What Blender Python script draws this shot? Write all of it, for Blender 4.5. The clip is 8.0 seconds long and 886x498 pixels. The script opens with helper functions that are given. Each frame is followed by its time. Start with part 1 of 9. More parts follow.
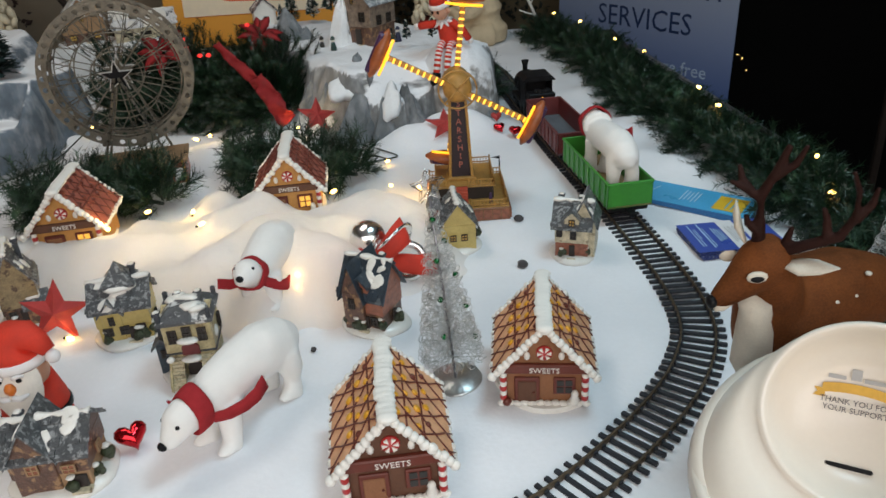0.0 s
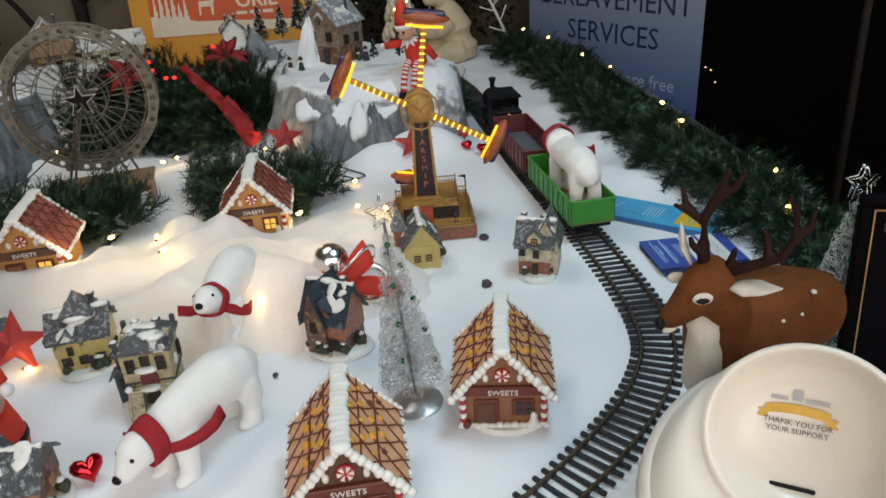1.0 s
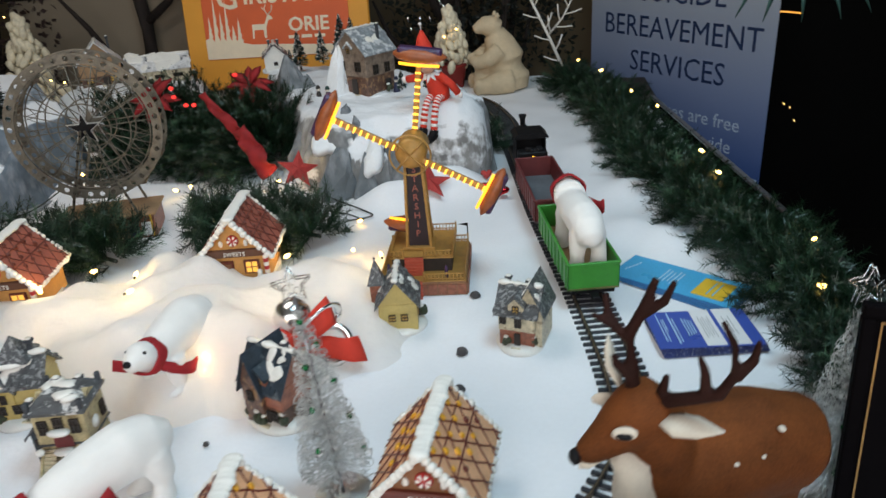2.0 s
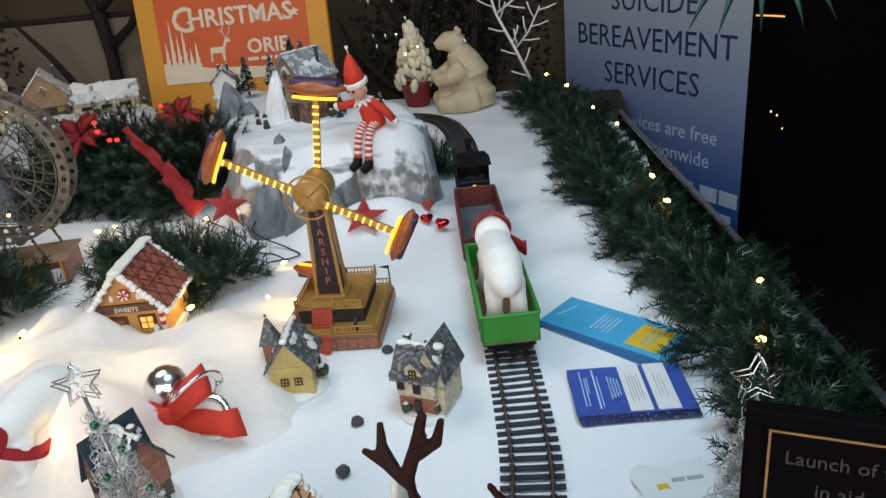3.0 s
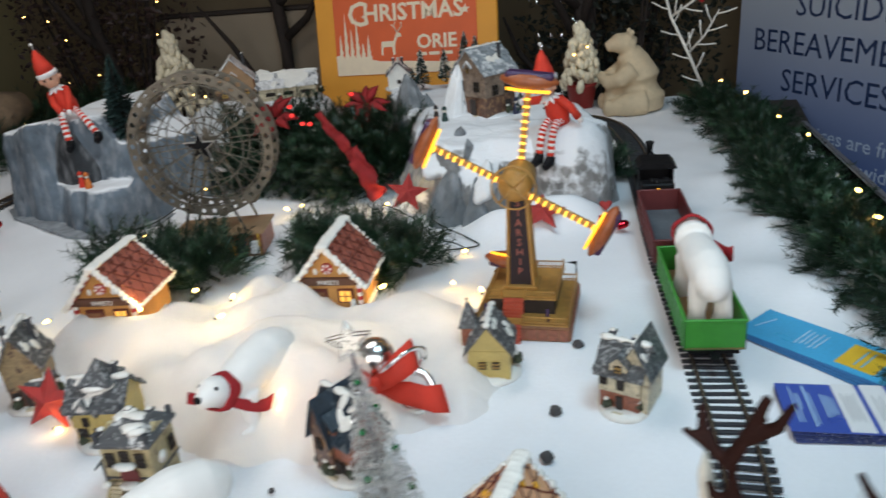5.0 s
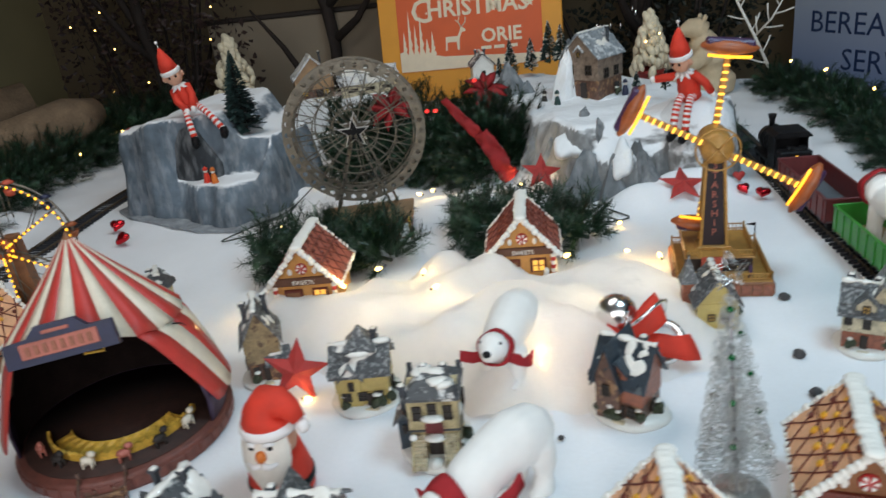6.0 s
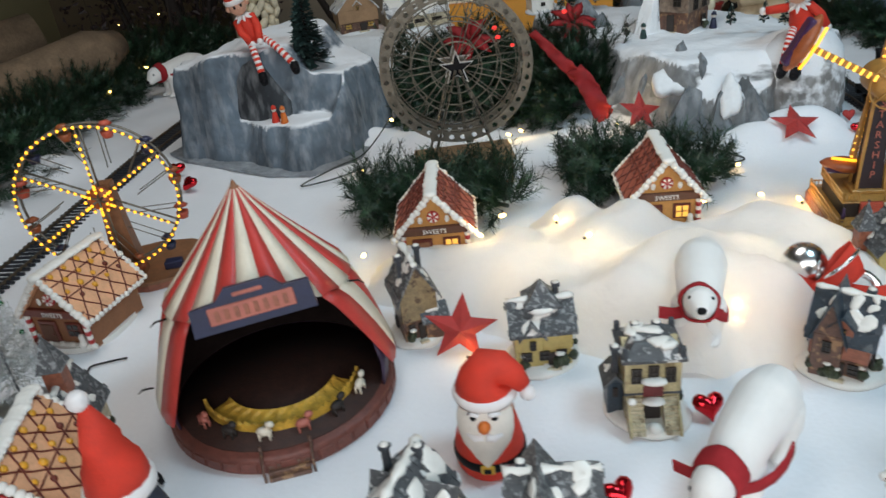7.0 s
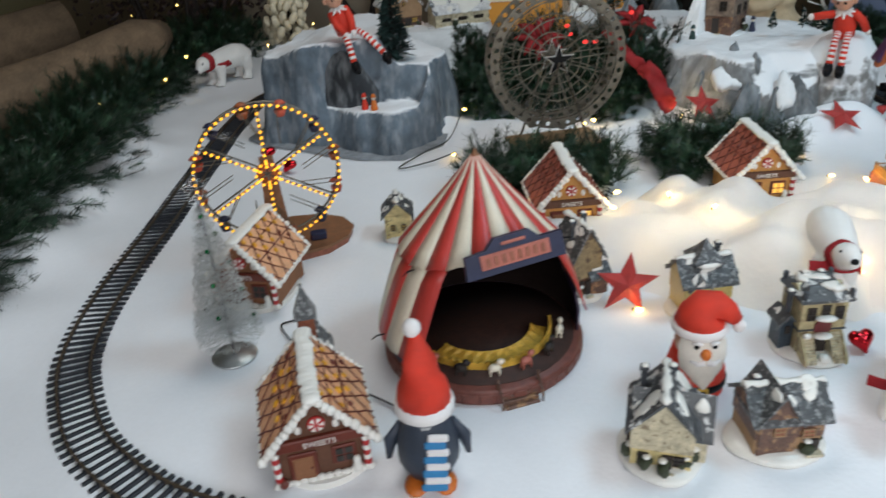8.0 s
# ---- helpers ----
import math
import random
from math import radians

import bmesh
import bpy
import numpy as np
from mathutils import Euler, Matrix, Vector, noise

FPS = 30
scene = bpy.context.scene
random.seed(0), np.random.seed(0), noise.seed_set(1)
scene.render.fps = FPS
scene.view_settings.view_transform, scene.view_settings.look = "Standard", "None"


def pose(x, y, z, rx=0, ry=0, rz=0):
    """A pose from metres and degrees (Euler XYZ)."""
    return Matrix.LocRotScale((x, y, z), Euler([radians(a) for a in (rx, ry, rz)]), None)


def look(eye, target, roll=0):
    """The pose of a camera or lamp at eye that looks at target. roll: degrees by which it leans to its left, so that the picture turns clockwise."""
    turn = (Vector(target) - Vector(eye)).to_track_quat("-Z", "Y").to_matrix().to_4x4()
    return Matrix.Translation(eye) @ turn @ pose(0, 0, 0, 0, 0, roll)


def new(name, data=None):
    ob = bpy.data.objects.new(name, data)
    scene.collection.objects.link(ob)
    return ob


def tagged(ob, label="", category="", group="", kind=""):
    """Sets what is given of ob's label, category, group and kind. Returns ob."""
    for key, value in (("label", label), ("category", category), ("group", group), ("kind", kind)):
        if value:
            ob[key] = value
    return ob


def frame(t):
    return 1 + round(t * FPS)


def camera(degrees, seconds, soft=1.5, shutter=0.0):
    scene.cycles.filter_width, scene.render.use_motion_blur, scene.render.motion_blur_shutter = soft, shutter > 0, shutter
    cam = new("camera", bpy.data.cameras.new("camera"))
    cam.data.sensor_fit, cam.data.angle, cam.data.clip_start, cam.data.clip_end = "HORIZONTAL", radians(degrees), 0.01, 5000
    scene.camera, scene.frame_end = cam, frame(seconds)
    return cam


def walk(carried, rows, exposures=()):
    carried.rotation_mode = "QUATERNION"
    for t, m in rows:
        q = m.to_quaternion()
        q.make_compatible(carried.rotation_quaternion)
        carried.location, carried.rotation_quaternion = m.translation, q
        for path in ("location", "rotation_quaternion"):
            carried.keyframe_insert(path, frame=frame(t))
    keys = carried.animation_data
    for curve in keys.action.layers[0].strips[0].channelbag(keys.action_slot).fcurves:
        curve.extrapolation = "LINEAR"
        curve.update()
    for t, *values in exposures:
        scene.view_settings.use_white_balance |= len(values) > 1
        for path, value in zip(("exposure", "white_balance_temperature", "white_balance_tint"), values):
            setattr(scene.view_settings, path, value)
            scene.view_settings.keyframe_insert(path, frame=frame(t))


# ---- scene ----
cam = camera(62.4, 8.0, 1.5, 0.4)
PATH = [
    (0, (0.07, 0.035, 0.585), (-0.019, 1.806, -0.339), -3.7),
    (0.5, (0.083, 0.034, 0.592), (0.032, 1.814, -0.318), -3.9),
    (1, (0.102, 0.039, 0.597), (0.061, 1.826, -0.301), -4.1),
    (1.2, (0.101, 0.048, 0.601), (0.109, 1.844, -0.28), -3.5),
    (2.3, (0.342, 0.24, 0.595), (0.011, 2.032, -0.229), -4.1),
    (2.5, (0.378, 0.28, 0.596), (0.062, 2.079, -0.218), -4.5),
    (3, (0.412, 0.328, 0.589), (0.101, 2.128, -0.226), -6.1),
    (3.5, (0.403, 0.344, 0.589), (0.089, 2.141, -0.232), -6.1),
    (4, (0.384, 0.336, 0.596), (0.015, 2.125, -0.218), -5.0),
    (4.5, (0.358, 0.315, 0.599), (-0.065, 2.104, -0.188), -4.3),
    (5, (0.294, 0.283, 0.592), (-0.325, 2.018, -0.189), -5.5),
    (5.2, (0.226, 0.243, 0.588), (-0.401, 1.986, -0.166), -5.1),
    (6.3, (-0.149, 0.107, 0.586), (-0.684, 1.86, -0.216), -7.6),
    (6.5, (-0.217, 0.128, 0.584), (-0.733, 1.854, -0.285), -7.3),
    (7, (-0.34, 0.134, 0.593), (-0.811, 1.843, -0.333), -6.7),
    (7.5, (-0.511, -0.022, 0.632), (-0.814, 1.746, -0.253), -6.6),
    (8, (-0.663, -0.068, 0.637), (-0.958, 1.673, -0.301), -4.1),
]
walk(cam, [(t, look(eye, target, roll)) for t, eye, target, roll in PATH],
     [(0, -0.46, 7100, 13), (1.2, -0.40, 7050, 13), (2.5, -0.16, 6800, 12), (4.5, -0.11, 6800, 13), (5.2, -0.22, 6700, 12), (6.5, -0.25, 6600, 10), (8, -0.27, 6550, 10)])

# ---- light ----
world = bpy.data.worlds.new("world")
scene.world = world
world.use_nodes = True
wn = world.node_tree
sky = wn.nodes.new("ShaderNodeTexSky")
sky.sky_type, sky.sun_disc, sky.sun_elevation, sky.sun_rotation = "NISHITA", False, radians(12), radians(200)
wn.links.new(sky.outputs[0], wn.nodes["Background"].inputs[0])
wn.nodes["Background"].inputs[1].default_value = 0.06


def area_lamp(name, m, sx, sy, power, colour):
    data = bpy.data.lights.new(name, "AREA")
    data.shape, data.size, data.size_y, data.energy, data.color = "RECTANGLE", sx, sy, power, colour
    ob = new(name, data)
    ob.matrix_world = m
    return ob


def point_lamp(name, place, power, colour, size=0.006):
    data = bpy.data.lights.new(name, "POINT")
    data.energy, data.color, data.shadow_soft_size = power, colour, size
    ob = new(name, data)
    ob.location = place
    return ob


area_lamp("window_light", look((0.35, -1.10, 1.05), (-0.1, 1.3, 0.0)), 3.4, 1.2, 60, (0.85, 0.88, 0.935))
area_lamp("ceiling_lamp_light", look((-0.75, 1.45, 1.93), (-0.7, 1.40, 0.0)), 1.2, 0.7, 15, (0.95, 0.945, 0.925))
area_lamp("ceiling_lamp_light", look((0.62, 0.85, 1.93), (0.58, 0.86, 0.0)), 0.6, 0.6, 22, (0.50, 0.80, 1.0))


# ---- helpers for building ----
def add(bm, verts, faces, mi=0, m=None, smooth=False):
    vs = [bm.verts.new(m @ Vector(v) if m else v) for v in verts]
    for f in faces:
        try:
            face = bm.faces.new([vs[i] for i in f])
        except ValueError:
            continue
        face.material_index, face.smooth = mi, smooth
    return vs


def box(bm, c, s, mi=0, m=None, b=0.0):
    """A box of size s round c, its edges chamfered by b."""
    h = [v / 2 for v in s]
    if b <= 0:
        vs = [(c[0] + x * h[0], c[1] + y * h[1], c[2] + z * h[2]) for z in (-1, 1) for y in (-1, 1) for x in (-1, 1)]
        add(bm, vs, [(0, 2, 3, 1), (4, 5, 7, 6), (0, 1, 5, 4), (2, 6, 7, 3), (0, 4, 6, 2), (1, 3, 7, 5)], mi, m)
        return
    b = min(b, *(0.49 * v for v in s))
    pts, at = [], {}
    for z in (-1, 1):
        for y in (-1, 1):
            for x in (-1, 1):
                for a in range(3):
                    sg = (x, y, z)
                    at[(sg, a)] = len(pts)
                    pts.append(tuple(c[i] + sg[i] * (h[i] if i == a else h[i] - b) for i in range(3)))
    faces = []
    for a in range(3):
        u, v = [i for i in range(3) if i != a]
        for sgn in (-1, 1):
            loop = []
            for p, q in ((-1, -1), (1, -1), (1, 1), (-1, 1)):
                sg = [0, 0, 0]
                sg[a], sg[u], sg[v] = sgn, p, q
                loop.append(at[(tuple(sg), a)])
            faces.append(loop)
        for p in (-1, 1):
            for q in (-1, 1):
                s1, s2 = [0, 0, 0], [0, 0, 0]
                s1[a], s1[u], s1[v] = -1, p, q
                s2[a], s2[u], s2[v] = 1, p, q
                faces.append([at[(tuple(s1), u)], at[(tuple(s2), u)], at[(tuple(s2), v)], at[(tuple(s1), v)]])
    for z in (-1, 1):
        for y in (-1, 1):
            for x in (-1, 1):
                faces.append([at[((x, y, z), a)] for a in range(3)])
    add(bm, pts, faces, mi, m)


def loft(bm, rings, mi=0, m=None, smooth=True, cap=True, close=True):
    n, verts, faces = len(rings[0]), [p for r in rings for p in r], []
    for i in range(len(rings) - 1):
        for j in range(n if close else n - 1):
            k = (j + 1) % n
            faces.append((i * n + j, i * n + k, (i + 1) * n + k, (i + 1) * n + j))
    if cap:
        faces.append(tuple(range(n))[::-1])
        faces.append(tuple((len(rings) - 1) * n + j for j in range(n)))
    add(bm, verts, faces, mi, m, smooth)


def tube(bm, pts, r, seg=8, mi=0, m=None, flat=1.0, cap=True, up=(0, 0, 1), smooth=True):
    """A round bar along pts; r: one radius or one for each point; flat: width to height."""
    pts = [Vector(p) for p in pts]
    rs = r if isinstance(r, (list, tuple)) else [r] * len(pts)
    rings, side = [], None
    for i, p in enumerate(pts):
        d = (pts[min(i + 1, len(pts) - 1)] - pts[max(i - 1, 0)]).normalized()
        s = d.cross(Vector(up))
        if s.length < 0.05:
            s = d.cross(Vector((0, 1, 0))) if side is None else side - d * side.dot(d)
        s.normalize()
        if side is not None and s.dot(side) < 0 and abs(s.dot(side)) > 0.3:
            s = -s
        side = s
        t = s.cross(d)
        rings.append([p + s * (rs[i] * flat * math.cos(a)) + t * (rs[i] * math.sin(a)) for a in (2 * math.pi * j / seg for j in range(seg))])
    loft(bm, rings, mi, m, smooth, cap)


def ball(bm, c, r, seg=12, mi=0, m=None, rings=None):
    r = (r, r, r) if isinstance(r, (int, float)) else r
    n = rings or max(4, seg // 2)
    verts = [(c[0], c[1], c[2] - r[2])]
    for i in range(1, n):
        a = -math.pi / 2 + math.pi * i / n
        for j in range(seg):
            b = 2 * math.pi * j / seg
            verts.append((c[0] + r[0] * math.cos(a) * math.cos(b), c[1] + r[1] * math.cos(a) * math.sin(b), c[2] + r[2] * math.sin(a)))
    verts.append((c[0], c[1], c[2] + r[2]))
    faces = [(0, 1 + (j + 1) % seg, 1 + j) for j in range(seg)]
    for i in range(n - 2):
        for j in range(seg):
            k = (j + 1) % seg
            faces.append((1 + i * seg + j, 1 + i * seg + k, 1 + (i + 1) * seg + k, 1 + (i + 1) * seg + j))
    last = len(verts) - 1
    faces += [(last, 1 + (n - 2) * seg + j, 1 + (n - 2) * seg + (j + 1) % seg) for j in range(seg)]
    add(bm, verts, faces, mi, m, True)


def lathe(bm, profile, seg=24, mi=0, m=None, smooth=True, start=0.0, sweep=2 * math.pi, cap=True):
    full = sweep > 6.28
    n = seg if full else seg + 1
    rings = [[(r * math.cos(start + sweep * j / seg), r * math.sin(start + sweep * j / seg), z) for j in range(n)] for r, z in profile]
    loft(bm, rings, mi, m, smooth, cap and full, full)


def prism(bm, poly, y0, y1, mi=0, m=None):
    """A polygon in x and z, drawn out along y."""
    n = len(poly)
    verts = [(x, y0, z) for x, z in poly] + [(x, y1, z) for x, z in poly]
    faces = [tuple(range(n))[::-1], tuple(range(n, 2 * n))] + [(i, (i + 1) % n, n + (i + 1) % n, n + i) for i in range(n)]
    add(bm, verts, faces, mi, m)


def plate(bm, poly, z0, z1, mi=0, m=None):
    """A polygon in x and y, drawn up from z0 to z1."""
    n = len(poly)
    verts = [(x, y, z0) for x, y in poly] + [(x, y, z1) for x, y in poly]
    faces = [tuple(range(n))[::-1], tuple(range(n, 2 * n))] + [(i, (i + 1) % n, n + (i + 1) % n, n + i) for i in range(n)]
    add(bm, verts, faces, mi, m)


def blob(n, rx, ry, wob, seed):
    """An uneven rounded outline."""
    rg = random.Random(seed)
    ph = [rg.uniform(0, 6.28) for _ in range(4)]
    out = []
    for i in range(n):
        a = 2 * math.pi * i / n
        k = 1 + wob * (math.sin(2 * a + ph[0]) * 0.5 + math.sin(3 * a + ph[1]) * 0.4 + math.sin(5 * a + ph[2]) * 0.3)
        out.append((rx * k * math.cos(a), ry * k * math.sin(a)))
    return out


def link(name, bm, mats):
    bmesh.ops.recalc_face_normals(bm, faces=bm.faces)
    me = bpy.data.meshes.new(name)
    bm.to_mesh(me)
    bm.free()
    for mt in mats if isinstance(mats, (list, tuple)) else [mats]:
        me.materials.append(mt)
    return new(name, me)


def part(name, bm, mats, parent, label="", m=None):
    ob = link(name, bm, mats)
    ob.parent = parent
    if m:
        ob.matrix_basis = m
    if label:
        tagged(ob, label)
    return ob


def thing(name, label, category, m, group=""):
    ob = new(name)
    ob.empty_display_size = 0.02
    ob.matrix_basis = m
    return tagged(ob, label, category, group)


def one(name, bm, mats, label, category, m=None, group="", kind=""):
    ob = link(name, bm, mats)
    if m:
        ob.matrix_basis = m
    return tagged(ob, label, category, group, kind)


def letter_mesh(name, words, size, depth, bold=0.0):
    curve = bpy.data.curves.new(name, "FONT")
    curve.body, curve.size, curve.extrude, curve.resolution_u, curve.offset = words, size, depth, 2, bold
    tmp = bpy.data.objects.new(name, curve)
    scene.collection.objects.link(tmp)
    me = bpy.data.meshes.new_from_object(tmp.evaluated_get(bpy.context.evaluated_depsgraph_get()))
    bpy.data.objects.remove(tmp)
    return me, max(v.co.x for v in me.vertices)


def lettering(name, words, size, mt, parent, m, depth=0.0006, align="CENTER", bold=0.0):
    """Sets each word of the lines as a mesh of its own."""
    for row, line in enumerate(words.split("\n")):
        made, said = [], ""
        for word in line.split(" "):
            me, wide = letter_mesh(name, word, size, depth, bold)
            end = letter_mesh(name, said + " " + word, size, depth, bold)[1] if said else wide
            made.append((me, end - wide))
            said = (said + " " + word).strip()
        for me, at in made:
            at -= end / 2 if align == "CENTER" else 0.0
            me.materials.clear()
            me.materials.append(mt)
            ob = new(name, me)
            ob.parent = parent
            ob.matrix_basis = m @ Matrix.Translation((at, -row * size, 0))


def skin(ob, voxel, smooth=3):
    """Melts a part's lumps into one body."""
    r = ob.modifiers.new("melt", "REMESH")
    r.mode, r.voxel_size, r.use_smooth_shade = "VOXEL", voxel, True
    s = ob.modifiers.new("even", "SMOOTH")
    s.factor, s.iterations = 0.6, smooth


# ---- materials ----
def stuff(name, col, rough=0.6, metal=0.0, var=0.18, scale=40.0, bump=0.15, bscale=260.0, emit=0.0, spec=0.5, clear=0.0, glow=None, sheen=0.0, dist=0.002):
    """A surface with grain at two sizes; col: its base colour."""
    mt = bpy.data.materials.new(name)
    mt.use_nodes = True
    nt = mt.node_tree
    b = nt.nodes["Principled BSDF"]
    b.inputs["Roughness"].default_value, b.inputs["Metallic"].default_value = rough, metal
    b.inputs["Specular IOR Level"].default_value, b.inputs["Coat Weight"].default_value = spec, clear
    b.inputs["Sheen Weight"].default_value = sheen
    co = nt.nodes.new("ShaderNodeTexCoord")
    n1, n2 = nt.nodes.new("ShaderNodeTexNoise"), nt.nodes.new("ShaderNodeTexNoise")
    n1.inputs["Scale"].default_value, n2.inputs["Scale"].default_value = scale, bscale
    n1.inputs["Detail"].default_value, n2.inputs["Detail"].default_value = 4, 3
    for n in (n1, n2):
        nt.links.new(co.outputs["Object"], n.inputs["Vector"])
    mixer = nt.nodes.new("ShaderNodeMath")
    mixer.operation = "MULTIPLY_ADD"
    nt.links.new(n1.outputs["Fac"], mixer.inputs[0])
    mixer.inputs[1].default_value = 0.65
    half = nt.nodes.new("ShaderNodeMath")
    half.operation = "MULTIPLY"
    half.inputs[1].default_value = 0.35
    nt.links.new(n2.outputs["Fac"], half.inputs[0])
    nt.links.new(half.outputs[0], mixer.inputs[2])
    ramp = nt.nodes.new("ShaderNodeValToRGB")
    ramp.color_ramp.elements[0].position, ramp.color_ramp.elements[1].position = 0.28, 0.72
    ramp.color_ramp.elements[0].color = (*[c * (1 - var) for c in col], 1)
    ramp.color_ramp.elements[1].color = (*[min(1, c * (1 + var)) for c in col], 1)
    nt.links.new(mixer.outputs[0], ramp.inputs[0])
    nt.links.new(ramp.outputs[0], b.inputs["Base Color"])
    rr = nt.nodes.new("ShaderNodeMapRange")
    rr.inputs["To Min"].default_value, rr.inputs["To Max"].default_value = max(0.02, rough - 0.1), min(1, rough + 0.1)
    nt.links.new(n1.outputs["Fac"], rr.inputs["Value"])
    nt.links.new(rr.outputs[0], b.inputs["Roughness"])
    if bump:
        bp = nt.nodes.new("ShaderNodeBump")
        bp.inputs["Strength"].default_value, bp.inputs["Distance"].default_value = bump, dist
        nt.links.new(n2.outputs["Fac"], bp.inputs["Height"])
        nt.links.new(bp.outputs[0], b.inputs["Normal"])
    if emit:
        b.inputs["Emission Strength"].default_value = emit
        b.inputs["Emission Color"].default_value = (*(glow or col), 1)
    return mt


def fluff(name, col, through_share, bscale=120.0, bump=0.6):
    """Thin white wadding: matt, and it lets light through."""
    mt = stuff(name, col, 0.95, var=0.04, scale=9, bump=bump, bscale=bscale, spec=0.1, dist=0.004)
    nt = mt.node_tree
    b, out = nt.nodes["Principled BSDF"], nt.nodes["Material Output"]
    tr, mx = nt.nodes.new("ShaderNodeBsdfTranslucent"), nt.nodes.new("ShaderNodeMixShader")
    tr.inputs[0].default_value = (*col, 1)
    mx.inputs[0].default_value = through_share
    nt.links.new(b.outputs[0], mx.inputs[1])
    nt.links.new(tr.outputs[0], mx.inputs[2])
    nt.links.new(mx.outputs[0], out.inputs[0])
    return mt


SNOW = fluff("snow_cloth", (0.86, 0.87, 0.89), 0.0, 160, 0.12)
WAD = fluff("white_wadding", (0.93, 0.92, 0.91), 0.45, 90, 0.5)
FELT = stuff("white_flock", (0.86, 0.84, 0.80), 0.95, var=0.06, scale=25, bump=0.5, bscale=700, spec=0.1, sheen=0.3)
SCARF = stuff("red_felt", (0.36, 0.03, 0.035), 0.95, var=0.2, scale=60, bump=0.6, bscale=900, spec=0.1)
RED = stuff("red_cloth", (0.66, 0.040, 0.018), 0.75, var=0.2, scale=40, bump=0.4, bscale=700)
RIBBONRED = stuff("red_velvet", (0.27, 0.010, 0.012), 0.8, var=0.25, scale=40, bump=0.4, bscale=700)
REDFOIL = stuff("red_foil", (0.6, 0.02, 0.03), 0.12, 0.9, 0.1, 30, 0.05, 300)
STARRED = stuff("star_red", (0.42, 0.035, 0.03), 0.6, 0.0, 0.25, 90, 0.5, 1500)
BLACK = stuff("black_plastic", (0.009, 0.009, 0.010), 0.45, var=0.3, bump=0.05, spec=0.12)
DARK = stuff("dark_wood", (0.03, 0.022, 0.018), 0.7, var=0.4)
TIE = stuff("tie_plastic", (0.018, 0.02, 0.026), 0.5, var=0.3, bump=0.2)
RAIL = stuff("rail_plastic", (0.13, 0.095, 0.06), 0.38, 0.5, 0.4)
WAGONRED = stuff("wagon_red", (0.13, 0.022, 0.022), 0.5, var=0.25, bump=0.15)
WAGONIN = stuff("wagon_grey", (0.10, 0.115, 0.13), 0.8, var=0.35, scale=25)
GREEN = stuff("wagon_green", (0.035, 0.26, 0.03), 0.42, var=0.15, bump=0.08)
CARD = stuff("cardboard", (0.36, 0.22, 0.12), 0.85, var=0.2)
PINE = stuff("pine_needle", (0.007, 0.026, 0.011), 0.36, var=0.5, scale=15, bump=0)
PINE2 = stuff("pine_needle_fresh", (0.015, 0.046, 0.022), 0.55, var=0.5, scale=15, bump=0)
WIRE = stuff("dark_wire", (0.01, 0.016, 0.01), 0.6)
BULB = stuff("warm_bulb", (1.0, 0.72, 0.35), 0.3, emit=12.0, glow=(1.0, 0.60, 0.16))
REDBULB = stuff("red_bulb", (1.0, 0.05, 0.05), 0.3, emit=1.1, glow=(1.0, 0.04, 0.03))
LED = stuff("amber_led", (1.0, 0.5, 0.05), 0.3, emit=2.1, glow=(1.0, 0.45, 0.02), bump=0)
LEDWHITE = stuff("amber_led_bright", (1.0, 0.6, 0.1), 0.3, emit=2.6, glow=(1.0, 0.50, 0.05), bump=0)
BISCUIT = stuff("gingerbread", (0.26, 0.11, 0.05), 0.75, var=0.2, bump=0.3)
BISCUITDARK = stuff("gingerbread_dark", (0.12, 0.05, 0.027), 0.7, var=0.25, bump=0.3)
BISCUITGOLD = stuff("gingerbread_gold", (0.55, 0.27, 0.075), 0.7, var=0.2, bump=0.3)
ROOFTAN = stuff("roof_biscuit", (0.74, 0.40, 0.22), 0.6, var=0.2, bump=0.2)
ROOFRED = stuff("roof_red_biscuit", (0.36, 0.11, 0.075), 0.6, var=0.25, bump=0.2)
CHOC = stuff("chocolate_line", (0.14, 0.028, 0.016), 0.4, bump=0.1)
ICING = stuff("icing", (0.82, 0.80, 0.74), 0.5, var=0.05, bump=0.25, bscale=500)
CANDY = stuff("candy_yellow", (0.75, 0.36, 0.03), 0.3)
CANDYRED = stuff("candy_red", (0.45, 0.03, 0.03), 0.3)
GLAZE = stuff("porcelain_snow", (0.80, 0.78, 0.72), 0.35, var=0.08, bump=0.2, clear=0.4)
SLATE = stuff("slate_plain", (0.042, 0.048, 0.056), 0.5, var=0.6, scale=90, bump=0.6, bscale=420, clear=0.1)


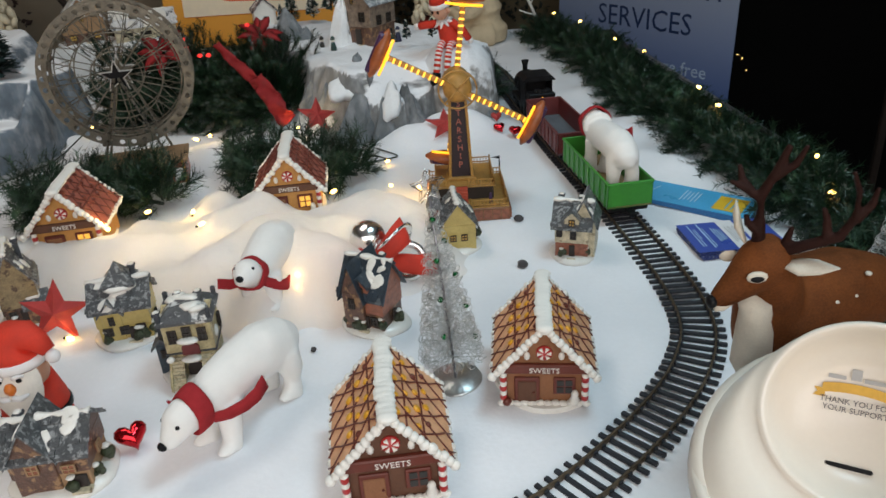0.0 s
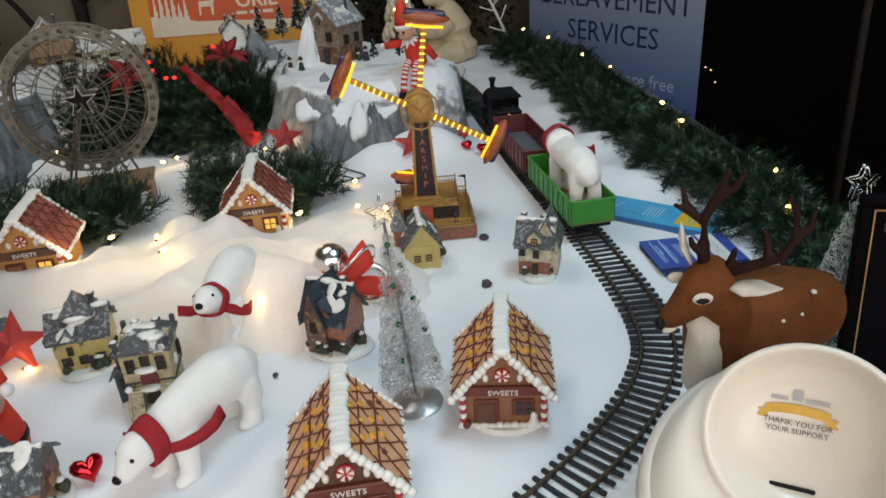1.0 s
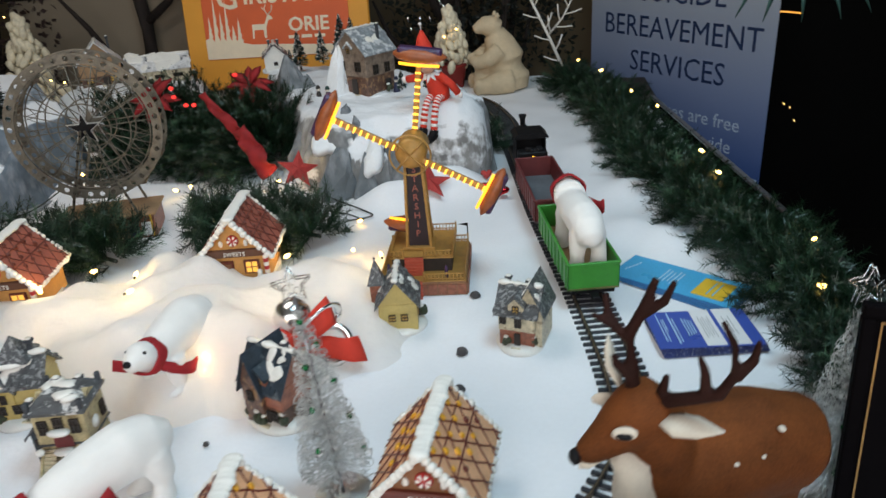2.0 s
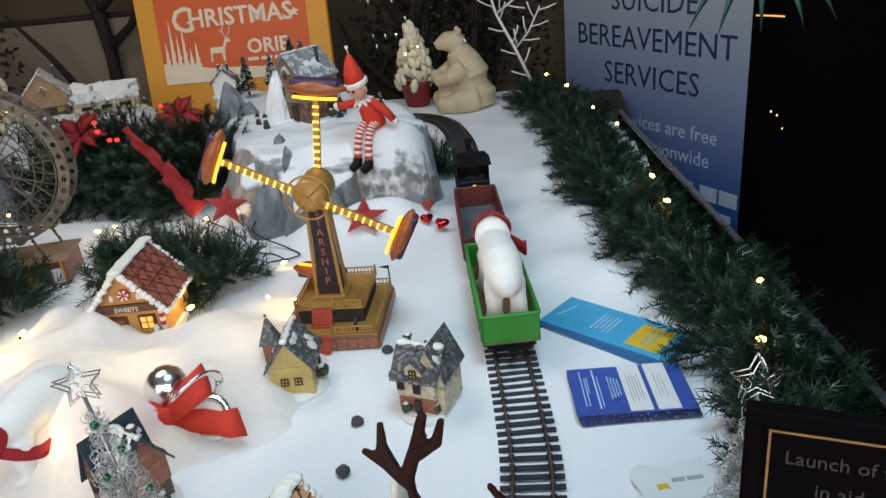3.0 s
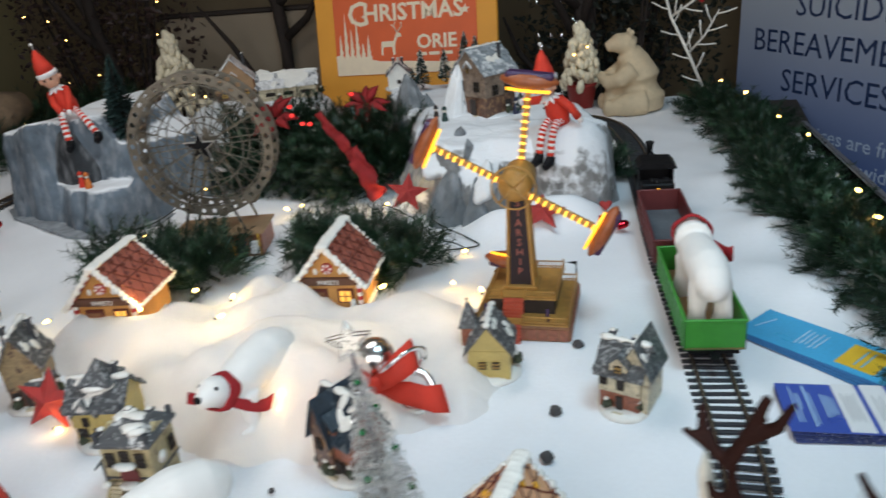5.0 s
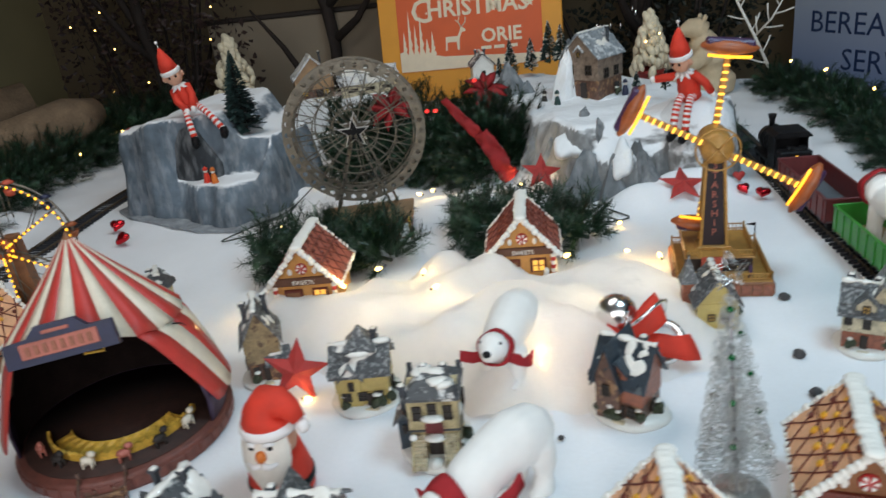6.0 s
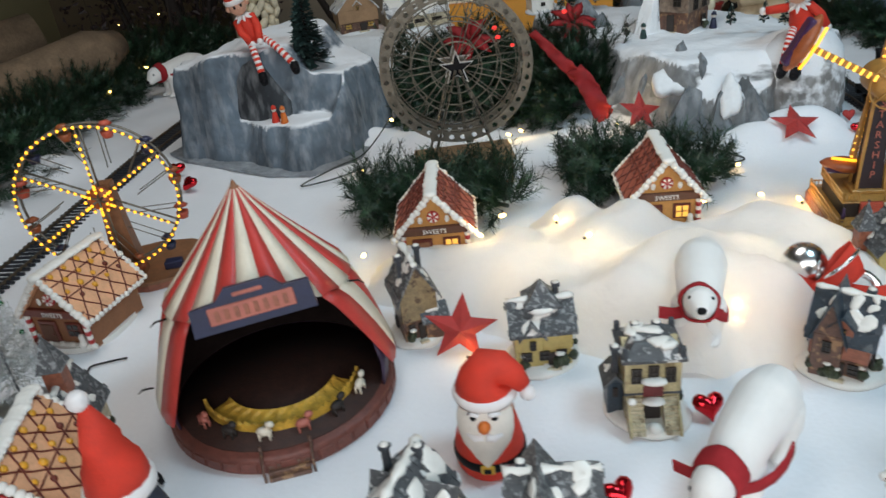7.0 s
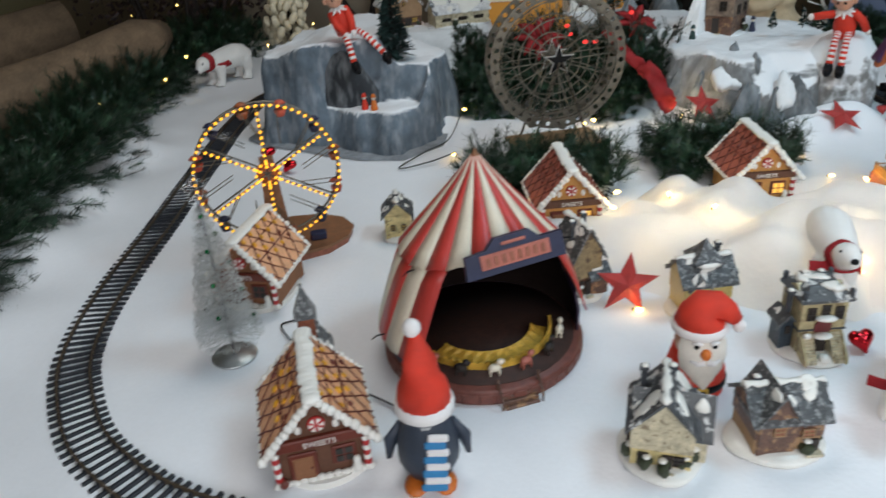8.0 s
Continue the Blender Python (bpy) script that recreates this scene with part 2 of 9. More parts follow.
def mottled(name, col, over, share, scale, rough=0.45, bump=0.5):
    """A painted surface with irregular patches of a second colour."""
    mt = stuff(name, col, rough, var=0.5, scale=90, bump=bump, bscale=420, clear=0.15)
    nt = mt.node_tree
    b = nt.nodes["Principled BSDF"]
    old = b.inputs["Base Color"].links[0].from_socket
    co, nz, rp, mx = (nt.nodes.new("ShaderNode" + k) for k in ("TexCoord", "TexNoise", "MapRange", "Mix"))
    nt.links.new(co.outputs["Object"], nz.inputs["Vector"])
    nz.inputs["Scale"].default_value, nz.inputs["Detail"].default_value, nz.inputs["Roughness"].default_value = scale, 5, 0.65
    nt.links.new(nz.outputs["Fac"], rp.inputs["Value"])
    rp.inputs["From Min"].default_value, rp.inputs["From Max"].default_value = 0.66 - share * 0.4, 0.71 - share * 0.4
    mx.data_type = "RGBA"
    nt.links.new(rp.outputs[0], mx.inputs["Factor"])
    nt.links.new(old, mx.inputs[6])
    mx.inputs[7].default_value = (*over, 1)
    nt.links.new(mx.outputs[2], b.inputs["Base Color"])
    return mt


SLATESNOW = mottled("snowy_slate", (0.075, 0.080, 0.084), (0.66, 0.66, 0.64), 0.26, 55)
SLATEROOF = mottled("slate_roof", (0.070, 0.075, 0.078), (0.26, 0.27, 0.27), 0.34, 150)
SLATEBLUE = mottled("blue_slate", (0.022, 0.036, 0.050), (0.10, 0.12, 0.13), 0.2, 70)
ROOFSNOW = mottled("snow_roof", (0.72, 0.72, 0.70), (0.13, 0.14, 0.15), 0.25, 45)
ANTPINE = stuff("pine_needle_tip", (0.05, 0.115, 0.06), 0.45, var=0.5, scale=15, bump=0)
TINSEL = stuff("silver_tinsel", (0.64, 0.66, 0.65), 0.32, 0.85, 0.2)
BALLGLASS = stuff("silver_glass", (0.90, 0.89, 0.87), 0.24, 1.0, 0.05, bump=0)
YELLOW = stuff("yellow_wall", (0.50, 0.38, 0.12), 0.4, var=0.2, clear=0.3)
TOWNSTONE = mottled("town_stone", (0.42, 0.35, 0.19), (0.24, 0.18, 0.095), 0.25, 60)
TIMBERTAN = mottled("timber_tan", (0.26, 0.19, 0.095), (0.10, 0.06, 0.035), 0.25, 60)
OLIVE = mottled("olive_wall", (0.62, 0.50, 0.23), (0.20, 0.13, 0.05), 0.18, 80)
STONE = mottled("stone_wall", (0.54, 0.47, 0.32), (0.24, 0.18, 0.11), 0.22, 110)
BROWN = mottled("timber_wall", (0.12, 0.06, 0.04), (0.32, 0.18, 0.09), 0.30, 70)
TIMBER = mottled("pale_timber_wall", (0.23, 0.17, 0.125), (0.13, 0.09, 0.07), 0.28, 80)
ROOFPALE = mottled("pale_slate_roof", (0.26, 0.29, 0.31), (0.62, 0.64, 0.65), 0.34, 60)
BRICK = stuff("brick_wall", (0.30, 0.10, 0.055), 0.5, var=0.45, scale=120, bump=0.4, clear=0.25)
GLASSDARK = stuff("window_dark", (0.03, 0.025, 0.02), 0.15, var=0.3)
GLASSGLOW = stuff("window_lit", (0.62, 0.36, 0.06), 0.3, emit=0.9, glow=(1.0, 0.55, 0.10))
GLASSLIT = stuff("window_amber", (0.55, 0.33, 0.07), 0.3, var=0.3)
BUSHG = stuff("painted_bush", (0.035, 0.045, 0.02), 0.5, var=0.5, scale=150, bump=0.8, bscale=500)
ROCK = stuff("grey_rock", (0.26, 0.28, 0.30), 0.85, var=0.55, scale=16, bump=0.8, bscale=60, dist=0.006)
SNOWPAINT = stuff("painted_snow", (0.80, 0.82, 0.83), 0.85, var=0.10, scale=14, bump=0.5, bscale=90, dist=0.004)
SILVER = stuff("silver_wire", (0.60, 0.61, 0.60), 0.22, 1.0, 0.2)
PEWTER = stuff("pewter_lattice", (0.175, 0.155, 0.122), 0.45, 0.5, 0.45, 60, 0.2)
CHROME = stuff("chrome", (0.85, 0.85, 0.86), 0.06, 1.0, 0.03, bump=0)
TOWERDARK = stuff("tower_panel", (0.022, 0.012, 0.016), 0.5, var=0.3)
GOLDWOOD = stuff("ride_gold", (0.42, 0.22, 0.055), 0.42, 0.1, 0.25, 80)
RIDEBROWN = stuff("ride_brown", (0.25, 0.11, 0.05), 0.5, 0, 0.3, 80)
RIDERED = stuff("ride_red", (0.50, 0.09, 0.05), 0.5, 0, 0.2)
PURPLE = stuff("ride_purple", (0.05, 0.02, 0.07), 0.4, 0, 0.3)
RUST = stuff("ride_rust", (0.33, 0.09, 0.03), 0.4, 0, 0.35, 60)
TENTRED = stuff("tent_red", (0.52, 0.045, 0.035), 0.5, var=0.15, clear=0.2)
TENTCREAM = stuff("tent_cream", (0.74, 0.66, 0.52), 0.5, var=0.1, clear=0.2)
NAVY = stuff("sign_navy", (0.016, 0.020, 0.055), 0.45, var=0.3)
SALMON = stuff("sign_salmon", (0.45, 0.14, 0.10), 0.5, var=0.2)
TENTBASE = stuff("tent_base", (0.16, 0.05, 0.035), 0.5, var=0.35, scale=80, bump=0.3)
# Near-black for the shade inside the big top.
TENTSHADE = stuff("tent_inside_shade", (0.014, 0.009, 0.008), 0.95, var=0.4, spec=0.05)
GOLD = stuff("gold_paint", (0.62, 0.36, 0.035), 0.35, 0.3, 0.3)
SKINTONE = stuff("doll_face", (0.62, 0.33, 0.22), 0.55, var=0.08, bump=0.05)
BEARD = stuff("white_beard", (0.74, 0.68, 0.60), 0.8, var=0.1)
STRIPEW = stuff("white_knit", (0.80, 0.76, 0.74), 0.9, var=0.08, bscale=900)
BLUE = stuff("blue_knit", (0.04, 0.22, 0.45), 0.85, var=0.15, bscale=900)
PENGUIN = stuff("penguin_blue", (0.03, 0.04, 0.06), 0.5, var=0.2)
PENGUINGREY = stuff("penguin_grey", (0.42, 0.42, 0.42), 0.6, var=0.1)
ORANGE = stuff("orange_beak", (0.65, 0.16, 0.02), 0.5)
HIDE = stuff("deer_hide", (0.125, 0.038, 0.010), 0.75, var=0.55, scale=22, bump=0.35, bscale=500, spec=0.15)
CREAM = stuff("deer_cream", (0.60, 0.55, 0.46), 0.8, var=0.15, bscale=500)
ANTLER = stuff("antler_brown", (0.022, 0.007, 0.005), 0.7, var=0.4, bump=0.4, bscale=400, spec=0.15)
BUCKET = stuff("bucket_white", (0.76, 0.70, 0.61), 0.30, var=0.03, scale=12, bump=0.03, clear=0.2)
RIBBON = stuff("ribbon_gold", (0.70, 0.40, 0.06), 0.5, var=0.15)
INK = stuff("ink_grey", (0.12, 0.11, 0.11), 0.6)
CYAN = stuff("leaflet_cyan", (0.06, 0.42, 0.72), 0.3, var=0.25, scale=7, bump=0.02)
CYANDEEP = stuff("leaflet_edge", (0.04, 0.16, 0.36), 0.5, var=0.3, scale=400)
ROYAL = stuff("leaflet_royal", (0.05, 0.10, 0.42), 0.3, var=0.1, scale=7, bump=0.02)
PAPER = stuff("white_paper", (0.80, 0.80, 0.80), 0.5, var=0.04, bump=0.02)
LEAFYELLOW = stuff("leaflet_yellow", (0.80, 0.50, 0.04), 0.35, var=0.05, bump=0.02)
PALEBLUE = stuff("leaflet_print", (0.45, 0.68, 0.85), 0.4, bump=0)
CREAMRESIN = stuff("cream_resin", (0.62, 0.49, 0.32), 0.75, var=0.15, scale=30, bump=0.6, bscale=260, dist=0.004)
CREAMTREE = stuff("cream_tips", (0.76, 0.68, 0.50), 0.8, var=0.25, scale=60, bump=0.4)
POT = stuff("red_pot", (0.30, 0.025, 0.02), 0.5, var=0.15)
BOARD = stuff("chalk_black", (0.003, 0.0025, 0.003), 0.8, var=0.3, bump=0.03, spec=0.03)
FRAMEGOLD = stuff("gold_line", (0.36, 0.20, 0.07), 0.4, 0.6)
POSTERORANGE = stuff("poster_orange", (0.80, 0.35, 0.040), 0.6, var=0.10, scale=6)
POSTERRED = stuff("poster_red", (0.72, 0.125, 0.035), 0.6, var=0.12, scale=8)
POSTERCREAM = stuff("poster_cream", (0.85, 0.73, 0.54), 0.6, var=0.05)
PALM = stuff("palm_leaf", (0.04, 0.11, 0.10), 0.4, var=0.3)
PEBBLE = stuff("pebble", (0.06, 0.055, 0.055), 0.7, var=0.4)
SACK = stuff("brown_sack", (0.19, 0.13, 0.08), 0.9, var=0.4, scale=20, bump=0.8, bscale=120)
BARK = stuff("dark_bark", (0.020, 0.013, 0.010), 0.85, var=0.5, scale=25, bump=0.8, bscale=80)
BEIGE = stuff("beige_wall", (0.155, 0.117, 0.070), 0.9, var=0.10, scale=3, bump=0.1)
OLIVEWALL = stuff("olive_plaster", (0.24, 0.205, 0.105), 0.9, var=0.12, scale=3, bump=0.1)
# Near-black: holds the deep shade on the east side; plain black on the board.
SHADEBLACK = stuff("shade_and_board_black", (0.004, 0.004, 0.004), 0.9, var=0.3, scale=3, spec=0.05)
CEIL = stuff("ceiling_paint", (0.14, 0.13, 0.12), 0.9, var=0.05, scale=4)
FLOOR = stuff("dark_carpet", (0.008, 0.007, 0.006), 0.95, var=0.4, scale=8, spec=0.05)
STEEL = stuff("steel_edge", (0.30, 0.30, 0.32), 0.3, 0.9, 0.2)
TREEGREEN = stuff("bottle_tree", (0.02, 0.05, 0.045), 0.8, var=0.5, scale=80)


def gradient(name, low, high, rough=0.4):
    """A printed sheet whose ink runs from one colour to another up its height."""
    mt = stuff(name, high, rough, bump=0.02)
    nt = mt.node_tree
    co, sep, rp = nt.nodes.new("ShaderNodeTexCoord"), nt.nodes.new("ShaderNodeSeparateXYZ"), nt.nodes.new("ShaderNodeValToRGB")
    nt.links.new(co.outputs["Generated"], sep.inputs[0])
    nt.links.new(sep.outputs[2], rp.inputs[0])
    rp.color_ramp.elements[0].color, rp.color_ramp.elements[1].color = (*low, 1), (*high, 1)
    rp.color_ramp.elements[0].position, rp.color_ramp.elements[1].position = 0.20, 0.54
    nt.links.new(rp.outputs[0], nt.nodes["Principled BSDF"].inputs["Base Color"])
    return mt


BANNERINK = gradient("banner_print", (0.022, 0.080, 0.30), (0.34, 0.39, 0.46))

# ---- the room ----
WX0, WX1, WY0, WY1, FLOORZ, TOPZ = -3.4, 2.2, -1.35, 3.75, -0.80, 2.0


def slab(name, c, s, mt, label, category):
    bm = bmesh.new()
    box(bm, c, s, 0)
    return one(name, bm, mt, label, category, kind="structure")


slab("floor", ((WX0 + WX1) / 2, (WY0 + WY1) / 2, FLOORZ - 0.05), (WX1 - WX0, WY1 - WY0, 0.1), FLOOR, "dark carpeted floor of the lobby", "floor")
slab("ceiling", ((WX0 + WX1) / 2, (WY0 + WY1) / 2, TOPZ + 0.05), (WX1 - WX0, WY1 - WY0, 0.1), CEIL, "plain painted ceiling over the display", "ceiling")
slab("wall_north", ((WX0 + WX1) / 2, WY1 + 0.06, (FLOORZ + TOPZ) / 2), (WX1 - WX0, 0.12, TOPZ - FLOORZ), BEIGE, "dim beige plastered wall behind the display", "wall")
slab("wall_west", (WX0 - 0.06, (WY0 + WY1) / 2, (FLOORZ + TOPZ) / 2), (0.12, WY1 - WY0 + 0.24, TOPZ - FLOORZ), OLIVEWALL, "olive brown plastered wall in shade", "wall")
slab("wall_east", (WX1 + 0.06, (WY0 + WY1) / 2, (FLOORZ + TOPZ) / 2), (0.12, WY1 - WY0 + 0.24, TOPZ - FLOORZ), SHADEBLACK, "wall with its deep shade put into a nearly black colour", "wall")
# front wall with the window opening
slab("wall_south_sill", ((WX0 + WX1) / 2, WY0 - 0.06, (FLOORZ + 0.25) / 2), (WX1 - WX0, 0.12, 0.25 - FLOORZ), BEIGE, "plastered wall under the shop window", "wall")
slab("wall_south_head", ((WX0 + WX1) / 2, WY0 - 0.06, 1.82), (WX1 - WX0, 0.12, 0.36), BEIGE, "plastered wall over the shop window", "wall")
slab("wall_south_west", ((WX0 - 1.1) / 2, WY0 - 0.06, 0.945), (-1.1 - WX0, 0.12, 1.39), BEIGE, "plastered wall beside the shop window", "wall")
slab("wall_south_east", ((WX1 + 1.75) / 2, WY0 - 0.06, 0.945), (WX1 - 1.75, 0.12, 1.39), BEIGE, "plastered wall beside the shop window", "wall")

# Black sheet added where only deep shade lies behind the banner.
slab("shade_partition", (1.62, 3.40, (FLOORZ + TOPZ) / 2), (1.14, 0.10, TOPZ - FLOORZ), SHADEBLACK, "added black sheet standing for the deep shade behind the banner", "wall")

bm = bmesh.new()
box(bm, (-0.75, 1.45, 1.975), (1.3, 0.8, 0.05), 0, b=0.006)
one("ceiling_light", bm, PAPER, "flat white panel light fixed to the ceiling", "ceiling light", group="ceiling lights")
bm = bmesh.new()
box(bm, (0.62, 0.85, 1.975), (0.7, 0.7, 0.05), 0, b=0.006)
one("ceiling_light", bm, PAPER, "square cool white panel light fixed to the ceiling", "ceiling light", group="ceiling lights")

# ---- the snow-covered display table ----
MOUNDS = [(-0.56, 1.12, 0.065, 0.08), (-0.46, 1.09, 0.070, 0.075), (-0.37, 1.18, 0.085, 0.075), (-0.33, 1.06, 0.075, 0.06), (-0.17, 1.12, 0.085, 0.085), (-0.05, 1.22, 0.065, 0.09), (-0.66, 1.15, 0.050, 0.06),
          (-0.43, 1.00, 0.055, 0.05), (-0.12, 1.02, 0.060, 0.055), (-0.25, 1.10, 0.075, 0.06), (-0.42, 1.30, 0.075, 0.06), (-0.13, 1.27, 0.060, 0.07), (-0.50, 1.20, 0.05, 0.05), (-0.02, 1.10, 0.04, 0.06), (-0.31, 1.26, 0.06, 0.05), (-0.310, 1.00, 0.085, 0.045), (-0.188, 1.01, 0.085, 0.045), (-0.25, 1.075, 0.060, 0.05), (-0.248, 0.945, 0.060, 0.040), (-0.36, 0.99, 0.05, 0.045), (-0.15, 1.00, 0.06, 0.045), (-0.25, 1.02, 0.035, 0.07), (-0.25, 1.07, 0.025, 0.045), (-0.31, 1.235, 0.040, 0.05), (-0.22, 1.235, 0.035, 0.05), (-0.68, 1.10, 0.030, 0.05)]
FOLDS = [(-1.66, 1.05, 0.05, 0.10), (-1.72, 1.30, 0.05, 0.09), (-1.60, 0.80, 0.03, 0.10), (-1.75, 1.6, 0.05, 0.08), (-0.01, 1.765, 0.045, 0.060), (0.07, 1.79, 0.045, 0.060), (-0.07, 1.70, 0.02, 0.05),
         (-0.10, 1.70, 0.025, 0.06), (-0.55, 1.70, 0.03, 0.07), (-0.45, 1.75, 0.03, 0.06), (0.46, 1.75, 0.025, 0.06), (0.44, 1.55, 0.015, 0.05), (0.50, 1.48, 0.02, 0.05),
         (0.40, 2.05, 0.02, 0.06), (-0.32, 1.72, 0.035, 0.05), (-0.95, 1.80, 0.03, 0.05), (-0.80, 1.75, 0.03, 0.08), (0.08, 2.15, 0.03, 0.05)]


def bumps(x, y, rows):
    return sum(h * math.exp(-((x - a) ** 2 + (y - b) ** 2) / (r * r)) for a, b, h, r in rows)


def ground_height(x, y):
    z = bumps(x, y, FOLDS)
    far = min(1.0, max(0.0, (y - 1.45) / 0.4)) + min(1.0, max(0.0, (-1.48 - x) / 0.15))
    n = noise.noise(Vector((x * 6, y * 6, 3.1)))
    z += 0.0040 * noise.noise(Vector((x * 7, y * 4, 6.3))) + 0.0016 * noise.noise(Vector((x * 14, y * 14, 0.7))) + 0.008 * min(far, 1) * n * (1 if abs(x - 0.25) > 0.13 or y > 2.4 else 0.1)
    return z


def wad_height(x, y):
    z = 0.128 * math.tanh(bumps(x, y, MOUNDS) / 0.120) - 0.012
    z += 0.010 * noise.noise(Vector((x * 17, y * 17, 1.7))) + 0.004 * noise.noise(Vector((x * 45, y * 45, 5.1)))
    for a, b, r in ((-0.642, 1.205, 0.075), (-0.277, 1.328, 0.075)):
        d = math.hypot(x - a, y - b)
        if d < r:
            z = min(z, 0.050)
    return z


def sheet(bm, x0, x1, y0, y1, step, height, smooth=True):
    nx, ny = int((x1 - x0) / step) + 1, int((y1 - y0) / step) + 1
    verts = [(x0 + i * step, y0 + j * step, height(x0 + i * step, y0 + j * step)) for j in range(ny) for i in range(nx)]
    faces = [(j * nx + i, j * nx + i + 1, (j + 1) * nx + i + 1, (j + 1) * nx + i) for j in range(ny - 1) for i in range(nx - 1)]
    add(bm, verts, faces, 0, None, smooth)


bm = bmesh.new()
sheet(bm, -2.2, 0.64, 0.14, 3.0, 0.0142, ground_height)
for f in [f for f in bm.faces if any(v.co.x > 0.60 - (0.126 if v.co.y < 2.5 else 0.6) * (v.co.y - 2.5) for v in f.verts)]:
    bm.faces.remove(f)
for v in [v for v in bm.verts if not v.link_faces]:
    bm.verts.remove(v)
one("ground", bm, SNOW, "white cotton snow cloth spread over the table", "snow cloth", kind="structure")

bm = bmesh.new()
sheet(bm, -0.86, 0.12, 0.90, 1.46, 0.009, wad_height)
for f in [f for f in bm.faces if all(v.co.z < -0.004 for v in f.verts)]:
    bm.faces.remove(f)
for v in [v for v in bm.verts if not v.link_faces]:
    bm.verts.remove(v)
one("wadding_drift", bm, WAD, "fluffy white wadding drift with warm lights under it", "snow wadding", kind="stuff")

bm = bmesh.new()
box(bm, (-0.78, 1.57, -0.055), (2.86, 2.88, 0.07), 0, b=0.004)
for x in (-2.1, 0.55):
    for y in (0.25, 2.9):
        box(bm, (x, y, -0.445), (0.08, 0.08, 0.71), 0, b=0.004)
one("display_table", bm, DARK, "dark wooden table under the snow cloth", "table")

# low glass-topped board with a steel edge that bounds the table
bm = bmesh.new()
A, Bp = Vector((0.605, 2.50, 0)), Vector((0.80, 0.95, 0))
dirv = (Bp - A).normalized()
nrm = Vector((-dirv.y, dirv.x, 0))
mr = Matrix(((dirv.x, nrm.x, 0, (A.x + Bp.x) / 2), (dirv.y, nrm.y, 0, (A.y + Bp.y) / 2), (0, 0, 1, 0), (0, 0, 0, 1)))
edge_board = thing("edge_board", "low dark board with a steel top edge along the table", "edge board", mr)
box(bm, (0, 0, -0.36), ((Bp - A).length, 0.012, 0.76), 0, b=0.002)
part("board", bm, SHADEBLACK, edge_board)
bm = bmesh.new()
box(bm, (0, 0, 0.030), ((Bp - A).length, 0.014, 0.008), 0, b=0.002)
part("steel_trim", bm, STEEL, edge_board, "brushed steel trim")

# ---- model railway ----
LINE = [(0.375, 0.95), (0.338, 1.236), (0.265, 1.634), (0.190, 2.12), (0.142, 2.39), (0.05, 2.63), (-0.10, 2.71), (-0.45, 2.75), (-0.95, 2.71), (-1.36, 2.48), (-1.56, 2.15),
        (-1.565, 1.86), (-1.51, 1.48), (-1.465, 1.20), (-1.435, 0.98), (-1.395, 0.80), (-1.335, 0.675), (-1.215, 0.545), (-1.0, 0.46), (-0.5, 0.425), (-0.12, 0.45), (0.08, 0.53), (0.23, 0.655), (0.34, 0.80)]


def smooth_line(pts, closed=True, per=14):
    n, out = len(pts), []
    for i in range(n if closed else n - 1):
        p = [Vector((*pts[(i + k) % n if closed else min(max(i + k, 0), n - 1)], 0)) for k in (-1, 0, 1, 2)]
        for j in range(per):
            t = j / per
            out.append(0.5 * ((2 * p[1]) + (p[2] - p[0]) * t + (2 * p[0] - 5 * p[1] + 4 * p[2] - p[3]) * t * t + (3 * p[1] - p[0] - 3 * p[2] + p[3]) * t ** 3))
    if not closed:
        out.append(Vector((*pts[-1], 0)))
    return out


LOOP = smooth_line(LINE)
LENS = [0.0]
for i in range(len(LOOP)):
    LENS.append(LENS[-1] + (LOOP[(i + 1) % len(LOOP)] - LOOP[i]).length)


def on_line(s):
    """The place and heading at s metres along the railway."""
    s %= LENS[-1]
    i = next(k for k in range(len(LOOP)) if LENS[k + 1] >= s)
    a, b = LOOP[i], LOOP[(i + 1) % len(LOOP)]
    return a + (b - a) * ((s - LENS[i]) / (LENS[i + 1] - LENS[i])), math.atan2(b.y - a.y, b.x - a.x)


railway = thing("railway_track", "black plastic toy railway track laid in a loop on the snow", "railway track", Matrix())
for side in (-1, 1):
    bm = bmesh.new()
    ring = []
    n = 260
    for i in range(n + 1):
        p, h = on_line(LENS[-1] * i / n)
        o = p + Vector((-math.sin(h), math.cos(h), 0)) * side * 0.0225
        r = Vector((-math.sin(h), math.cos(h), 0)) * 0.0016
        ring.append([o - r + Vector((0, 0, 0.004)), o + r + Vector((0, 0, 0.004)), o + r * 0.7 + Vector((0, 0, 0.0105)), o - r * 0.7 + Vector((0, 0, 0.0105))])
    loft(bm, ring, 0, smooth=False, cap=False)
    part("rail", bm, RAIL, railway)
tie_bm = bmesh.new()
box(tie_bm, (0, 0, 0.0028), (0.0060, 0.074, 0.0050), 0, b=0.0009)
box(tie_bm, (0, 0.0225, 0.0060), (0.0055, 0.007, 0.003), 0)
box(tie_bm, (0, -0.0225, 0.0060), (0.0055, 0.007, 0.003), 0)
tie = part("railway_tie", tie_bm, TIE, railway)
p, h = on_line(0)
tie.matrix_basis = pose(p.x, p.y, 0, 0, 0, math.degrees(h))
count = int(LENS[-1] / 0.0162)
rest = bmesh.new()
